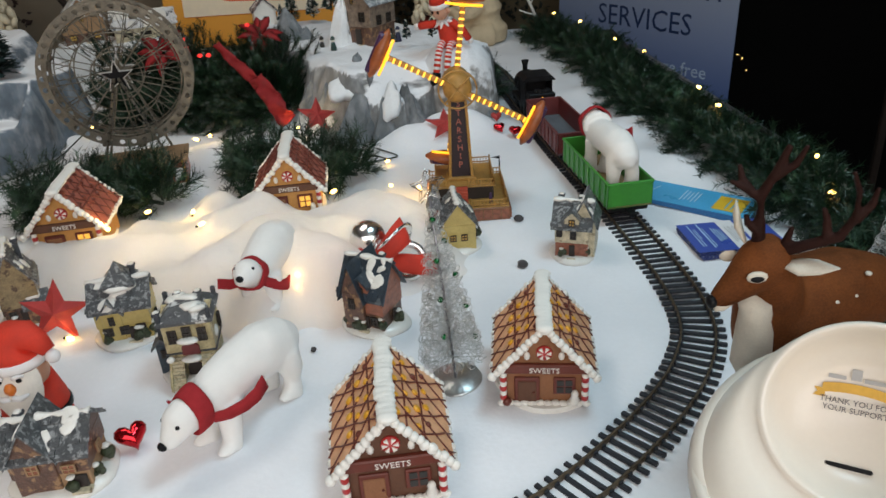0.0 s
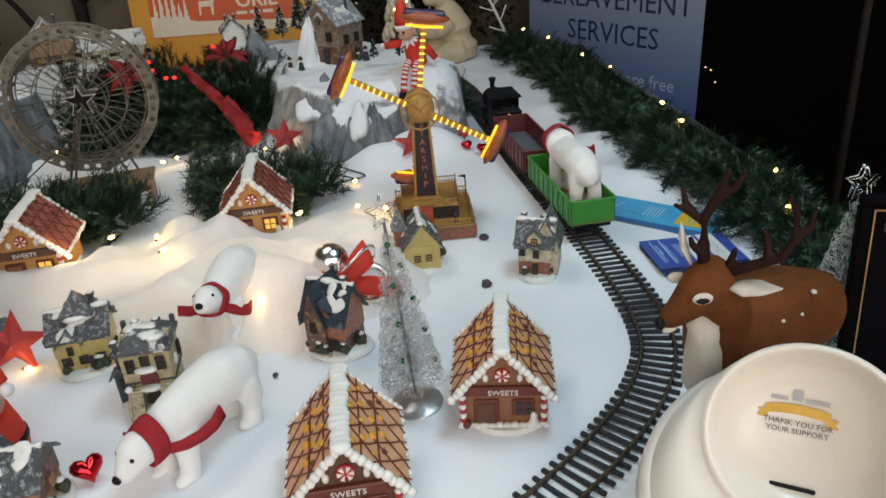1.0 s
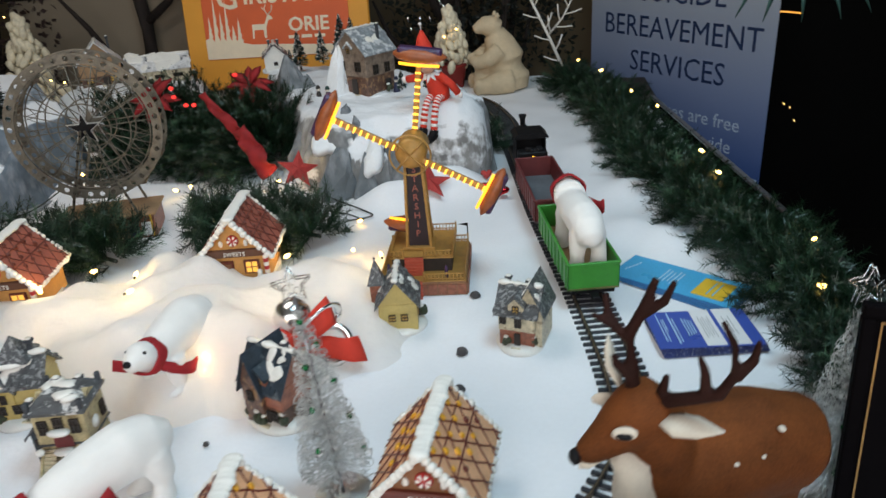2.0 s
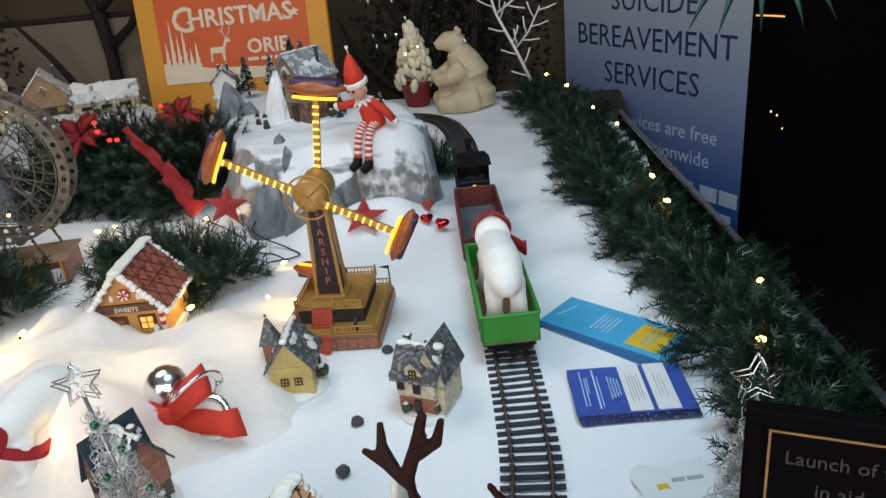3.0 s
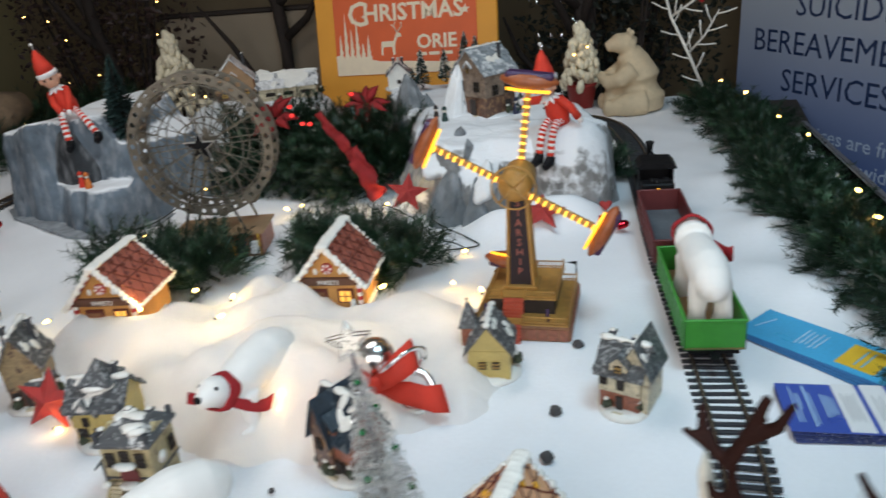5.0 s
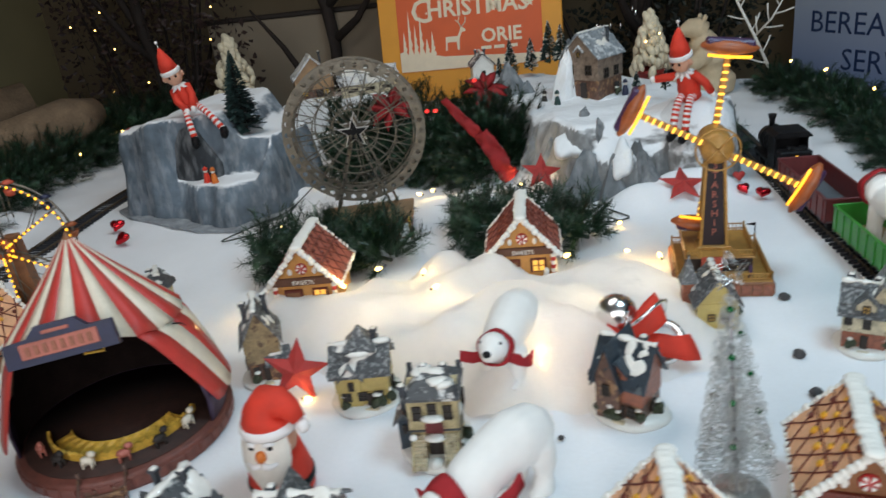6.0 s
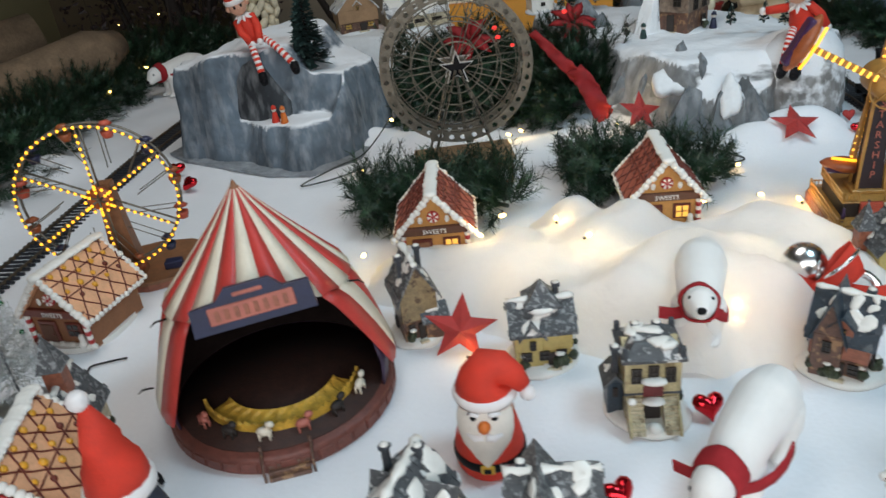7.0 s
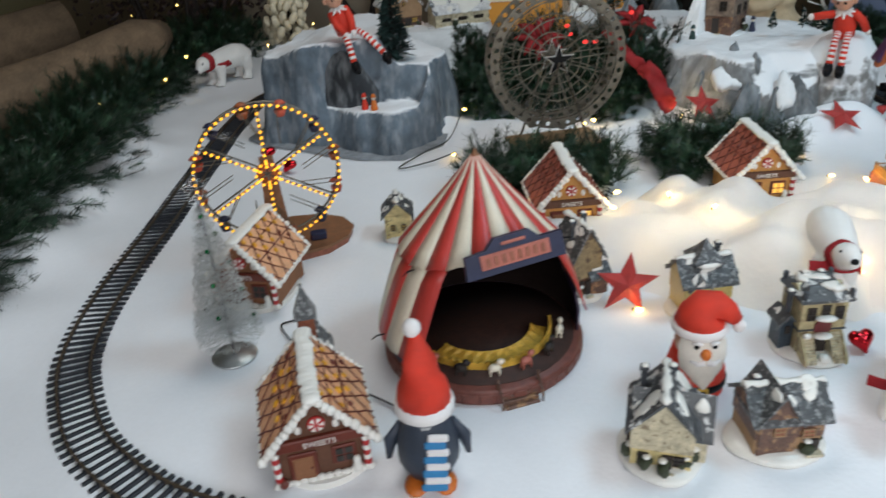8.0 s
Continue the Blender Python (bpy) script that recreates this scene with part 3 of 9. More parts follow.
for i in range(1, count):
    p, h = on_line(LENS[-1] * i / count)
    m = pose(p.x, p.y, 0.0003 * (i % 3), 0, 0, math.degrees(h) + 1.5 * math.sin(i * 7.3))
    if (p.y > 2.35 and p.x < 0.1) or p.y < 0.44:
        box(rest, (0, 0, 0.0028), (0.0060, 0.074, 0.0050), 0, m, 0.0009)
        continue
    o = new("railway_tie", tie.data)
    o.parent = railway
    o.matrix_basis = m
tagged(part("tie_row", rest, TIE, railway), kind="stuff")


# ---- gingerbread houses ----
def loose_mesh(name, r, mt):
    bm = bmesh.new()
    ball(bm, (0, 0, 0), r, 8, 0)
    ob = link(name, bm, mt)
    me = ob.data
    bpy.data.objects.remove(ob)
    return me


BEADMESH = loose_mesh("icing_bead", (0.0066, 0.0060, 0.0062), ICING)
CANDYMESH = (loose_mesh("candy", (0.0044, 0.0044, 0.0024), CANDY), loose_mesh("candy", (0.0036, 0.0036, 0.0024), CHOC))


def gingerbread(x, y, z, turn, wall, trimwood, roof, label, s=1.0, lit=False):
    """A ceramic gingerbread cottage; its front looks along -y."""
    g = thing("gingerbread_house", label, "gingerbread house", pose(x, y, z, 0, 0, turn) @ Matrix.Scale(s, 4), "gingerbread houses")
    w, d, hw, hr = 0.100, 0.105, 0.062, 0.118
    bm = bmesh.new()
    prism(bm, [(-w / 2, 0.004), (w / 2, 0.004), (w / 2, hw), (0, hr - 0.004), (-w / 2, hw)], -d / 2, d / 2, 0)
    part("wall", bm, wall, g)
    bm = bmesh.new()
    plate(bm, [(u * 1.0, v * 1.0) for u, v in blob(28, w * 0.60, d * 0.63, 0.06, 5)], 0.0, 0.009, 0)
    for i in range(12):
        ball(bm, (-w / 2 + w * i / 11, -d / 2 - 0.004, 0.009 + 0.001 * (i % 2)), (0.006, 0.005, 0.004), 7, 0)
    part("snowy_base", bm, ICING, g)
    slope = math.atan2(hr - hw, w / 2)
    run = math.hypot(w / 2, hr - hw) + 0.014
    for sd in (-1, 1):
        mr = pose(0, 0, hr, 0, math.degrees(slope) * 1.0, 0) if sd > 0 else pose(0, 0, hr, 0, math.degrees(-slope), 180) @ pose(0, 0, 0, 0, 0, 0)
        if sd < 0:
            mr = Matrix.Diagonal((-1, 1, 1, 1)) @ pose(0, 0, hr, 0, math.degrees(slope), 0)
        bm = bmesh.new()
        box(bm, (run / 2, 0, 0), (run, d + 0.022, 0.007), 0, mr, 0.002)
        rp = part("roof_slab", bm, roof, g)
        L2 = d / 2 + 0.010
        lines = []
        for i in range(-5, 6):
            for dirn in (-1, 1):
                p = []
                for t in range(9):
                    u = run * t / 8
                    v = i * 0.027 + dirn * (u - run / 2) * 0.75
                    if abs(v) <= L2:
                        p.append((u, v + 0.001 * math.sin(900 * u), 0.0042))
                if len(p) > 1:
                    lines.append(p)
        for u in (0.022, 0.046):
            lines.append([(u, -L2 + 2 * L2 * t / 8, 0.0040 + 0.0004 * (t % 2)) for t in range(9)])
        for p in lines:
            bm = bmesh.new()
            tube(bm, p, 0.0010, 5, 0, mr, up=(0, 0, 1))
            part("icing_line", bm, CHOC, rp)
        rg = random.Random(7 + sd)
        for i in range(4):
            for j in range(4):
                u, v = 0.010 + 0.0145 * i, -L2 + 0.016 + 0.026 * j + 0.013 * (i % 2)
                if v < L2 - 0.004:
                    o = new("candy", CANDYMESH[1 if lit else rg.choice((0, 0, 1))])
                    o.parent = rp
                    o.matrix_basis = mr @ pose(u, v, 0.0045, 0, 0, rg.uniform(0, 90)) @ Matrix.Scale(rg.uniform(0.8, 1.25), 4)
        spots = [(run * i / 11, yy, 0.001 + 0.0010 * (i % 2), 0.86) for yy in (-d / 2 - 0.011, d / 2 + 0.011) for i in range(12)]
        spots += [(run + 0.001, -d / 2 - 0.002 + (d + 0.004) * j / 12, 0.0, 0.74) for j in range(13)]
        for u, v, z1, k in spots:
            o = new("icing_bead", BEADMESH)
            o.parent = g
            o.matrix_basis = mr @ pose(u + rg.uniform(-0.0008, 0.0008), v, z1 + rg.uniform(-0.0006, 0.0006), 0, 0, rg.uniform(0, 90)) @ Matrix.Scale(k * rg.uniform(0.85, 1.14), 4)
    bm = bmesh.new()
    rg = random.Random(11)
    for j in range(17):
        ball(bm, (rg.uniform(-0.0012, 0.0012), -d / 2 - 0.010 + (d + 0.020) * j / 16, hr + 0.0025), (0.0112 * rg.uniform(0.90, 1.10), 0.0090, 0.0046 * rg.uniform(0.92, 1.1)), 9, 0)
    skin(part("ridge_icing", bm, ICING, g, "thick white icing on the ridge"), 0.0016, 2)
    f = -d / 2
    bm = bmesh.new()
    box(bm, (0, f - 0.0035, hw - 0.002), (w + 0.006, 0.007, 0.013), 0, None, 0.0015)
    sg = part("sign_board", bm, CHOC if not lit else BISCUITDARK, g)
    lettering("word", "SWEETS", 0.0100, ICING, sg, pose(0, f - 0.0072, hw - 0.0060, 90, 0, 0), 0.0004)
    bm = bmesh.new()
    box(bm, (-0.020, f - 0.0015, 0.028), (0.030, 0.004, 0.036), 0, None, 0.001)
    box(bm, (-0.020, f - 0.003, 0.026), (0.022, 0.004, 0.030), 1, None, 0.001)
    ball(bm, (-0.012, f - 0.0055, 0.026), 0.0016, 6, 0)
    part("door", bm, [CHOC, trimwood], g, "brown biscuit door")
    bm = bmesh.new()
    box(bm, (0.024, f - 0.0015, 0.034), (0.026, 0.004, 0.024), 0, None, 0.001)
    for ux in (0.019, 0.029):
        for uz in (0.029, 0.039):
            box(bm, (ux, f - 0.0035, uz), (0.008, 0.002, 0.008), 1)
    part("window", bm, [CHOC, GLASSGLOW if lit else GLASSDARK], g)
    for sx in (-1, 1):
        bm = bmesh.new()
        rings = [[(sx * (w / 2 - 0.002) + r * math.cos(a), f - 0.004 + r * math.sin(a), 0.0088 + 0.0066 * i + dz) for a in (2 * math.pi * q / 10 for q in range(10))]
                 for i in range(7) for r, dz in ((0.0036, 0.0), (0.0043, 0.0012), (0.0043, 0.0054))]
        loft(bm, rings, 0)
        for fc in bm.faces:
            fc.material_index = int((fc.calc_center_median().z - 0.0088) / 0.0066) % 2
        part("candy_cane_post", bm, [ICING, CANDYRED], g, "red and white striped post")
    bm = bmesh.new()
    lathe(bm, [(0.0095, 0), (0.0095, 0.003), (0.0, 0.004)], 14, 0, pose(0, f, 0.081, 90, 0, 0))
    mint = part("peppermint", bm, CANDYRED, g, "red and white peppermint in the gable")
    for i in range(6):
        a = i * math.pi / 3
        bm = bmesh.new()
        prism(bm, [(0.0022 * math.cos(a), 0.081 + 0.0022 * math.sin(a)), (0.0085 * math.cos(a - 0.2), 0.081 + 0.0085 * math.sin(a - 0.2)), (0.0085 * math.cos(a + 0.34), 0.081 + 0.0085 * math.sin(a + 0.34))], f - 0.0050, f - 0.0030, 0)
        part("stripe", bm, ICING, mint)
    for sx in (-1, 1):
        bm = bmesh.new()
        ball(bm, (sx * 0.020, f - 0.001, 0.076), (0.004, 0.002, 0.006), 7, 0)
        part("icing_drop", bm, ICING, g)
    bm = bmesh.new()
    lathe(bm, [(0.0, 0.0095), (0.0045, 0.011), (0.0065, 0.016), (0.0040, 0.0215), (0.0046, 0.0255), (0.0030, 0.0295), (0.0, 0.0305)], 12, 0, pose(0.036, f - 0.006, 0))
    part("snowman", bm, ICING, g, "tiny white snowman beside the door")
    bm = bmesh.new()
    ball(bm, (-0.044, f - 0.006, 0.013), 0.006, 8, 0)
    part("chocolate_drop", bm, CHOC, g)
    return g


gingerbread(0.148, 0.785, 0.0, -4, BISCUIT, BISCUITDARK, ROOFTAN, "brown gingerbread cottage with icing-latticed biscuit roof beside the track")
gingerbread(-0.030, 0.640, 0.0, 8, BISCUITDARK, BISCUIT, ROOFTAN, "dark gingerbread cottage with thick white ridge icing and yellow candy", 1.03)
gingerbread(-0.642, 1.205, 0.014, 12, BISCUITGOLD, BISCUIT, ROOFRED, "golden gingerbread cottage with a red biscuit roof before pine sprigs", 1.08, True)
gingerbread(-0.277, 1.330, 0.014, 9, BISCUITGOLD, BISCUIT, ROOFRED, "golden gingerbread cottage with a red biscuit roof on the wadding", 1.08, True)
gingerbread(-0.946, 0.590, 0.0, 22, BISCUITDARK, BISCUIT, ROOFTAN, "dark gingerbread cottage beside the penguin with candy-cane posts", 1.08)
gingerbread(-1.155, 0.955, 0.0, -3, BISCUIT, BISCUITDARK, ROOFTAN, "tan gingerbread cottage behind the silver tree, snow-edged roof", 1.08)


# ---- small porcelain houses ----
def gable(bm, w, d, z0, z1, mi, over=0.004, mx=0.0, my=0.0, along=True, thick=0.004):
    """Two roof slabs over a w by d plan, with the ridge along y (or x)."""
    m = pose(mx, my, 0) if along else pose(mx, my, 0, 0, 0, 90)
    if not along:
        w, d = d, w
    for sd in (-1, 1):
        x0, dz = sd * (w / 2 + over), (z1 - z0) * over / (w / 2)
        prism(bm, [(0, z1), (x0, z0 - dz), (x0, z0 - dz + thick), (0, z1 + thick)], -d / 2 - over, d / 2 + over, mi, m)


def lattice(bm, xs, zs, y0, y1, mi=0, m=None):
    """One flat frame with bars: even strips of the grid are solid, odd ones open."""
    nx, nz = len(xs), len(zs)
    verts = [(x, y, z) for y in (y0, y1) for z in zs for x in xs]
    at = lambda side, i, j: side * nx * nz + j * nx + i
    solid = lambda i, j: 0 <= i < nx - 1 and 0 <= j < nz - 1 and (i % 2 == 0 or j % 2 == 0)
    faces = []
    for j in range(nz - 1):
        for i in range(nx - 1):
            if not solid(i, j):
                continue
            for side in (0, 1):
                faces.append((at(side, i, j), at(side, i + 1, j), at(side, i + 1, j + 1), at(side, i, j + 1)))
            for di, dj, a, b in ((-1, 0, (i, j), (i, j + 1)), (1, 0, (i + 1, j), (i + 1, j + 1)), (0, -1, (i, j), (i + 1, j)), (0, 1, (i, j + 1), (i + 1, j + 1))):
                if not solid(i + di, j + dj):
                    faces.append((at(0, *a), at(0, *b), at(1, *b), at(1, *a)))
    add(bm, verts, faces, mi, m)


def window_block(parent, x, y, z, w, h, face, mt, frame_mt):
    m = pose(x, y, z, 0, 0, face)
    bm = bmesh.new()
    box(bm, (0, -0.0008, 0), (w, 0.002, h), 0, m)
    part("window", bm, mt, parent)
    bm = bmesh.new()
    lattice(bm, [-w / 2 - 0.0007, -w / 2 + 0.0007, -0.0006, 0.0006, w / 2 - 0.0007, w / 2 + 0.0007], [-h / 2 - 0.0007, -h / 2 + 0.0007, -0.0006, 0.0006, h / 2 - 0.0007, h / 2 + 0.0007], -0.0032, -0.0012, 0, m)
    return part("window_frame", bm, frame_mt, parent)


def cottage(x, y, turn, label, w, d, h, top, wall, lower=None, roof=None, along=True, seed=1, base=(1.5, 1.5), wins=(), door=None, chimneys=((0.3, 0.2),), dormer=False, tower=None, bushes=3, z=0.0, snow=5, stairs=False, scale=1.0, frame_mt=DARK, wmat=GLASSDARK, ground_mt=GLAZE, name="village_house", cat="model house", wings=(), flat=False, clump=1.0, cap=None):
    """A glazed village house on a snowy foot; its front looks along -y."""
    rg = random.Random(seed)
    roof = roof or SLATESNOW
    g = thing(name, label, cat, pose(x, y, z, 0, 0, turn) @ Matrix.Scale(scale, 4), "village houses")
    bm = bmesh.new()
    o = blob(26, w * base[0] / 2, d * base[1] / 2, 0.07, seed)
    verts = [[(u * k, v * k, zz) for u, v in o] for k, zz in ((0.98, 0.0), (1.02, 0.004), (0.98, 0.008), (0.80, 0.012), (0.4, 0.013))]
    loft(bm, verts, 0)
    part("snowy_base", bm, ground_mt, g)
    bm = bmesh.new()
    z0 = 0.008
    mid = z0 + h * 0.45
    if lower:
        box(bm, (0, 0, (z0 + mid) / 2), (w * 0.96, d * 0.96, mid - z0), 1, None, 0.001)
        box(bm, (0, 0, (mid + z0 + h) / 2), (w, d, h - (mid - z0)), 0, None, 0.001)
    else:
        box(bm, (0, 0, z0 + h / 2), (w, d, h), 0, None, 0.001)
    if along:
        prism(bm, [(-w / 2, z0 + h), (w / 2, z0 + h), (0, top)], -d / 2, d / 2, 0)
    else:
        prism(bm, [(-d / 2, z0 + h), (d / 2, z0 + h), (0, top)], -w / 2, w / 2, 0, pose(0, 0, 0, 0, 0, 90))
    part("wall", bm, [wall, lower or wall], g)
    if flat:
        bm = bmesh.new()
        zt = z0 + h
        loft(bm, [[(sx * w * k / 2, sy * d * k / 2, zt + dz) for sx, sy in ((-1, -1), (1, -1), (1, 1), (-1, 1))] for k, dz in ((1.02, -0.002), (1.14, 0.001), (1.16, 0.005), (1.08, 0.007), (0.66, 0.018), (0.6, 0.019))], 0, None, False)
        rf = part("roof", bm, roof, g, "low slate roof with a dark rim")
        for i in range(snow):
            bm = bmesh.new()
            o = blob(13, w * rg.uniform(0.12, 0.24), w * rg.uniform(0.10, 0.18), 0.4, seed * 31 + i)
            px, py = rg.uniform(-0.36, 0.36) * w, rg.uniform(-0.36, 0.36) * d
            m = pose(px, py, zt + 0.019 - 0.012 * max(0.0, max(abs(px) / w, abs(py) / d) * 2 - 0.45))
            loft(bm, [[(u, vv, -0.002) for u, vv in o], [(u * 0.95, vv * 0.95, 0.0015) for u, vv in o], [(u * 0.6, vv * 0.6, 0.0032) for u, vv in o]], 0, m)
            part("snow_patch", bm, GLAZE, rf, "white snow patch")
        for sx in (-1, 1):
            for sy in (-1, 1):
                bm = bmesh.new()
                box(bm, (sx * w * 0.50, sy * d * 0.50, zt + 0.012), (0.006, 0.006, 0.014), 0, None, 0.001)
                part("corner_post", bm, SLATE, rf)
    else:
        bm = bmesh.new()
        gable(bm, w, d, z0 + h, top, 0, 0.006, along=along)
        rf = part("roof", bm, roof, g, "dark slate roof")
        # courses of slates
        bm = bmesh.new()
        run_w = (w if along else d) / 2 + 0.006
        length = (d if along else w) + 0.012
        mm = Matrix() if along else pose(0, 0, 0, 0, 0, 90)
        for sd in (-1, 1):
            for i in range(4):
                f0 = (i + 0.15) / 4
                xx, zz = sd * run_w * f0, top + 0.0045 - (top - z0 - h) * f0 * run_w / (run_w - 0.006)
                n = 9
                for j in range(n):
                    if rg.random() < 0.85:
                        ang = math.degrees(math.atan2(top - z0 - h, run_w - 0.006)) * sd
                        box(bm, (0, 0, 0), (run_w / 4.4, length / n * 0.9, 0.0012), 0, mm @ pose(xx + sd * run_w / 9, -length / 2 + length * (j + 0.5 + 0.4 * (i % 2 - 0.5)) / n, zz - abs((top - z0 - h) / 9), 0, ang + rg.uniform(-3, 3), 0))
        tagged(part("slate", bm, roof, rf), kind="stuff")
        tilt_deg = math.degrees(math.atan2(top - z0 - h, run_w - 0.006))
        for i in range(int(snow * 1.3)):
            bm = bmesh.new()
            sd = rg.choice((-1, 1))
            f0 = rg.uniform(0.05, 0.8)
            v = rg.uniform(-0.38, 0.38) * length
            ml = mm @ pose(sd * run_w * f0, v, top + 0.0052 - (top - z0 - h) * f0 * run_w / (run_w - 0.006), 0, tilt_deg * sd, 0) @ pose(0, 0, 0, 0, 0, rg.uniform(0, 180))
            k = rg.uniform(0.07, 0.16) * clump
            o = blob(9, w * k, w * k * rg.uniform(0.55, 0.9), 0.26, seed * 31 + i)
            loft(bm, [[(u, vv, -0.002) for u, vv in o], [(u * 0.97, vv * 0.97, 0.0004) for u, vv in o], [(u * 0.85, vv * 0.85, 0.0012) for u, vv in o], [(u * 0.3, vv * 0.3, 0.0018) for u, vv in o]], 0, ml)
            part("snow_patch", bm, GLAZE, rf, "white snow patch")
        bm = bmesh.new()
        pts, rad = [], []
        for i in range(13):
            pts.append((rg.uniform(-0.001, 0.001), -length / 2 + length * i / 12, top + 0.0035))
            rad.append(0.0036 * rg.uniform(0.35, 1.2))
        tube(bm, pts, rad, 8, 0, mm, flat=1.7)
        part("ridge_snow", bm, GLAZE, rf, "uneven white snow along the ridge")
    for cx, cy, ww, dd, hh, tt, al, wm in wings:
        bm = bmesh.new()
        box(bm, (cx, cy, z0 + hh / 2), (ww, dd, hh), 0, None, 0.001)
        if al:
            prism(bm, [(-ww / 2, z0 + hh), (ww / 2, z0 + hh), (0, tt)], cy - dd / 2, cy + dd / 2, 0, pose(cx, 0, 0))
        else:
            prism(bm, [(-dd / 2, z0 + hh), (dd / 2, z0 + hh), (0, tt)], -ww / 2, ww / 2, 0, pose(cx, cy, 0, 0, 0, 90))
        wg = part("wing", bm, wm, g, "gabled wing")
        bm = bmesh.new()
        gable(bm, ww, dd, z0 + hh, tt, 0, 0.005, cx, cy, along=al)
        part("wing_roof", bm, roof, wg, "dark slate roof")
        rw, ln = (ww if al else dd) / 2, (dd if al else ww)
        ang = math.degrees(math.atan2(tt - z0 - hh, rw))
        for i in range(3):
            bm = bmesh.new()
            sd, f0, v = rg.choice((-1, 1)), rg.uniform(0.1, 0.8), rg.uniform(-0.4, 0.4) * ln
            ml = pose(cx, cy, 0, 0, 0, 0 if al else 90) @ pose(sd * rw * f0, v, tt + 0.005 - (tt - z0 - hh) * f0, 0, ang * sd, 0) @ pose(0, 0, 0, 0, 0, rg.uniform(0, 180))
            k = rg.uniform(0.16, 0.30) * min(ww, 0.034) * clump
            o = blob(13, k, k * rg.uniform(0.5, 0.8), 0.28, seed * 17 + i)
            loft(bm, [[(u, vv, -0.001) for u, vv in o], [(u * 0.96, vv * 0.96, 0.0006) for u, vv in o], [(u * 0.6, vv * 0.6, 0.0016) for u, vv in o]], 0, ml)
            part("snow_patch", bm, GLAZE, wg, "white snow patch")
        if al:
            window_block(wg, cx, cy - dd / 2 - 0.0006, z0 + hh * 0.75, ww * 0.26, hh * 0.24, 0, wmat, frame_mt)
    if cap:
        cx, cy, half, za, zb = cap
        bm = bmesh.new()
        loft(bm, [[(cx + sx * r, cy + sy * r, zz) for sx, sy in ((-1, -1), (1, -1), (1, 1), (-1, 1))] for r, zz in ((half * 0.8, za - 0.016), (half * 0.8, za), (half * 1.1, za - 0.001), (half * 1.1, za + 0.002), (half * 0.5, za + (zb - za) * 0.52), (0.0006, zb))], 0, None, False)
        cp = part("turret_roof", bm, roof, g, "steep dark pointed roof")
        bm = bmesh.new()
        o = blob(12, half * 0.9, half * 0.34, 0.25, seed)
        loft(bm, [[(cx + u * k, cy - half * 0.98 + v * k, za - 0.004 + zz) for u, v in o] for k, zz in ((1.0, 0.0), (1.02, 0.003), (0.7, 0.006))], 0)
        part("snow_patch", bm, GLAZE, cp, "white snow patch")
    for cx, cy, *dz in chimneys:
        bm = bmesh.new()
        px, py, zc = cx * w, cy * d, top + (dz[0] if dz else 0.0)
        box(bm, (px, py, zc - 0.014), (0.007, 0.007, 0.040), 0, None, 0.001)
        box(bm, (px, py, zc + 0.006), (0.0105, 0.0105, 0.005), 0, None, 0.001)
        ball(bm, (px, py, zc + 0.009), (0.0048, 0.0048, 0.002), 8, 1)
        part("chimney", bm, [SLATE, GLAZE], g)
    if dormer:
        bm = bmesh.new()
        prism(bm, [(-0.012, z0 + h - 0.004), (0.012, z0 + h - 0.004), (0.012, z0 + h + 0.014), (0, z0 + h + 0.026), (-0.012, z0 + h + 0.014)], -d / 2 - 0.002, -d / 2 + 0.03, 0)
        dm = part("dormer", bm, wall, g)
        bm = bmesh.new()
        gable(bm, 0.024, 0.034, z0 + h + 0.014, z0 + h + 0.026, 0, 0.003, 0, -d / 2 + 0.013)
        part("dormer_roof", bm, roof, dm)
        window_block(dm, 0, -d / 2 - 0.002, z0 + h + 0.006, 0.009, 0.012, 0, GLASSLIT, frame_mt)
    if tower:
        tx, ty, th = tower
        bm = bmesh.new()
        box(bm, (tx * w, ty * d, z0 + th / 2), (0.022, 0.022, th), 0, None, 0.001)
        tw = part("tower", bm, BRICK, g)
        bm = bmesh.new()
        add(bm, [(tx * w + a * 0.015, ty * d + b * 0.015, z0 + th) for a, b in ((-1, -1), (1, -1), (1, 1), (-1, 1))] + [(tx * w, ty * d, z0 + th + 0.045)], [(0, 1, 4), (1, 2, 4), (2, 3, 4), (3, 0, 4), (3, 2, 1, 0)], 0)
        ball(bm, (tx * w, ty * d, z0 + th + 0.045), 0.0025, 6, 0)
        part("spire", bm, roof, tw, "grey pointed spire")
    for wx, wz, side in wins:
        if side == 0:
            window_block(g, wx * w, -d / 2 - 0.0006, z0 + wz * h, w * 0.16, h * 0.22, 0, wmat, frame_mt)
        elif side == 1:
            window_block(g, w / 2 + 0.0006, wx * d, z0 + wz * h, d * 0.16, h * 0.22, 90, wmat, frame_mt)
        else:
            window_block(g, -w / 2 - 0.0006, wx * d, z0 + wz * h, d * 0.16, h * 0.22, -90, wmat, frame_mt)
    if door is not None:
        bm = bmesh.new()
        box(bm, (door * w, -d / 2 - 0.001, z0 + h * 0.2), (w * 0.17, 0.004, h * 0.4), 0, None, 0.001)
        box(bm, (door * w, -d / 2 - 0.005, z0 + 0.002), (w * 0.26, 0.012, 0.004), 1, None, 0.001)
        part("door", bm, [DARK, STONE], g)
    if stairs:
        f = -d / 2
        bm = bmesh.new()
        prism(bm, [(-0.009, z0), (0.009, z0), (0.009, z0 + 0.018), (0.005, z0 + 0.025), (-0.005, z0 + 0.025), (-0.009, z0 + 0.018)], f - 0.0020, f + 0.002, 0)
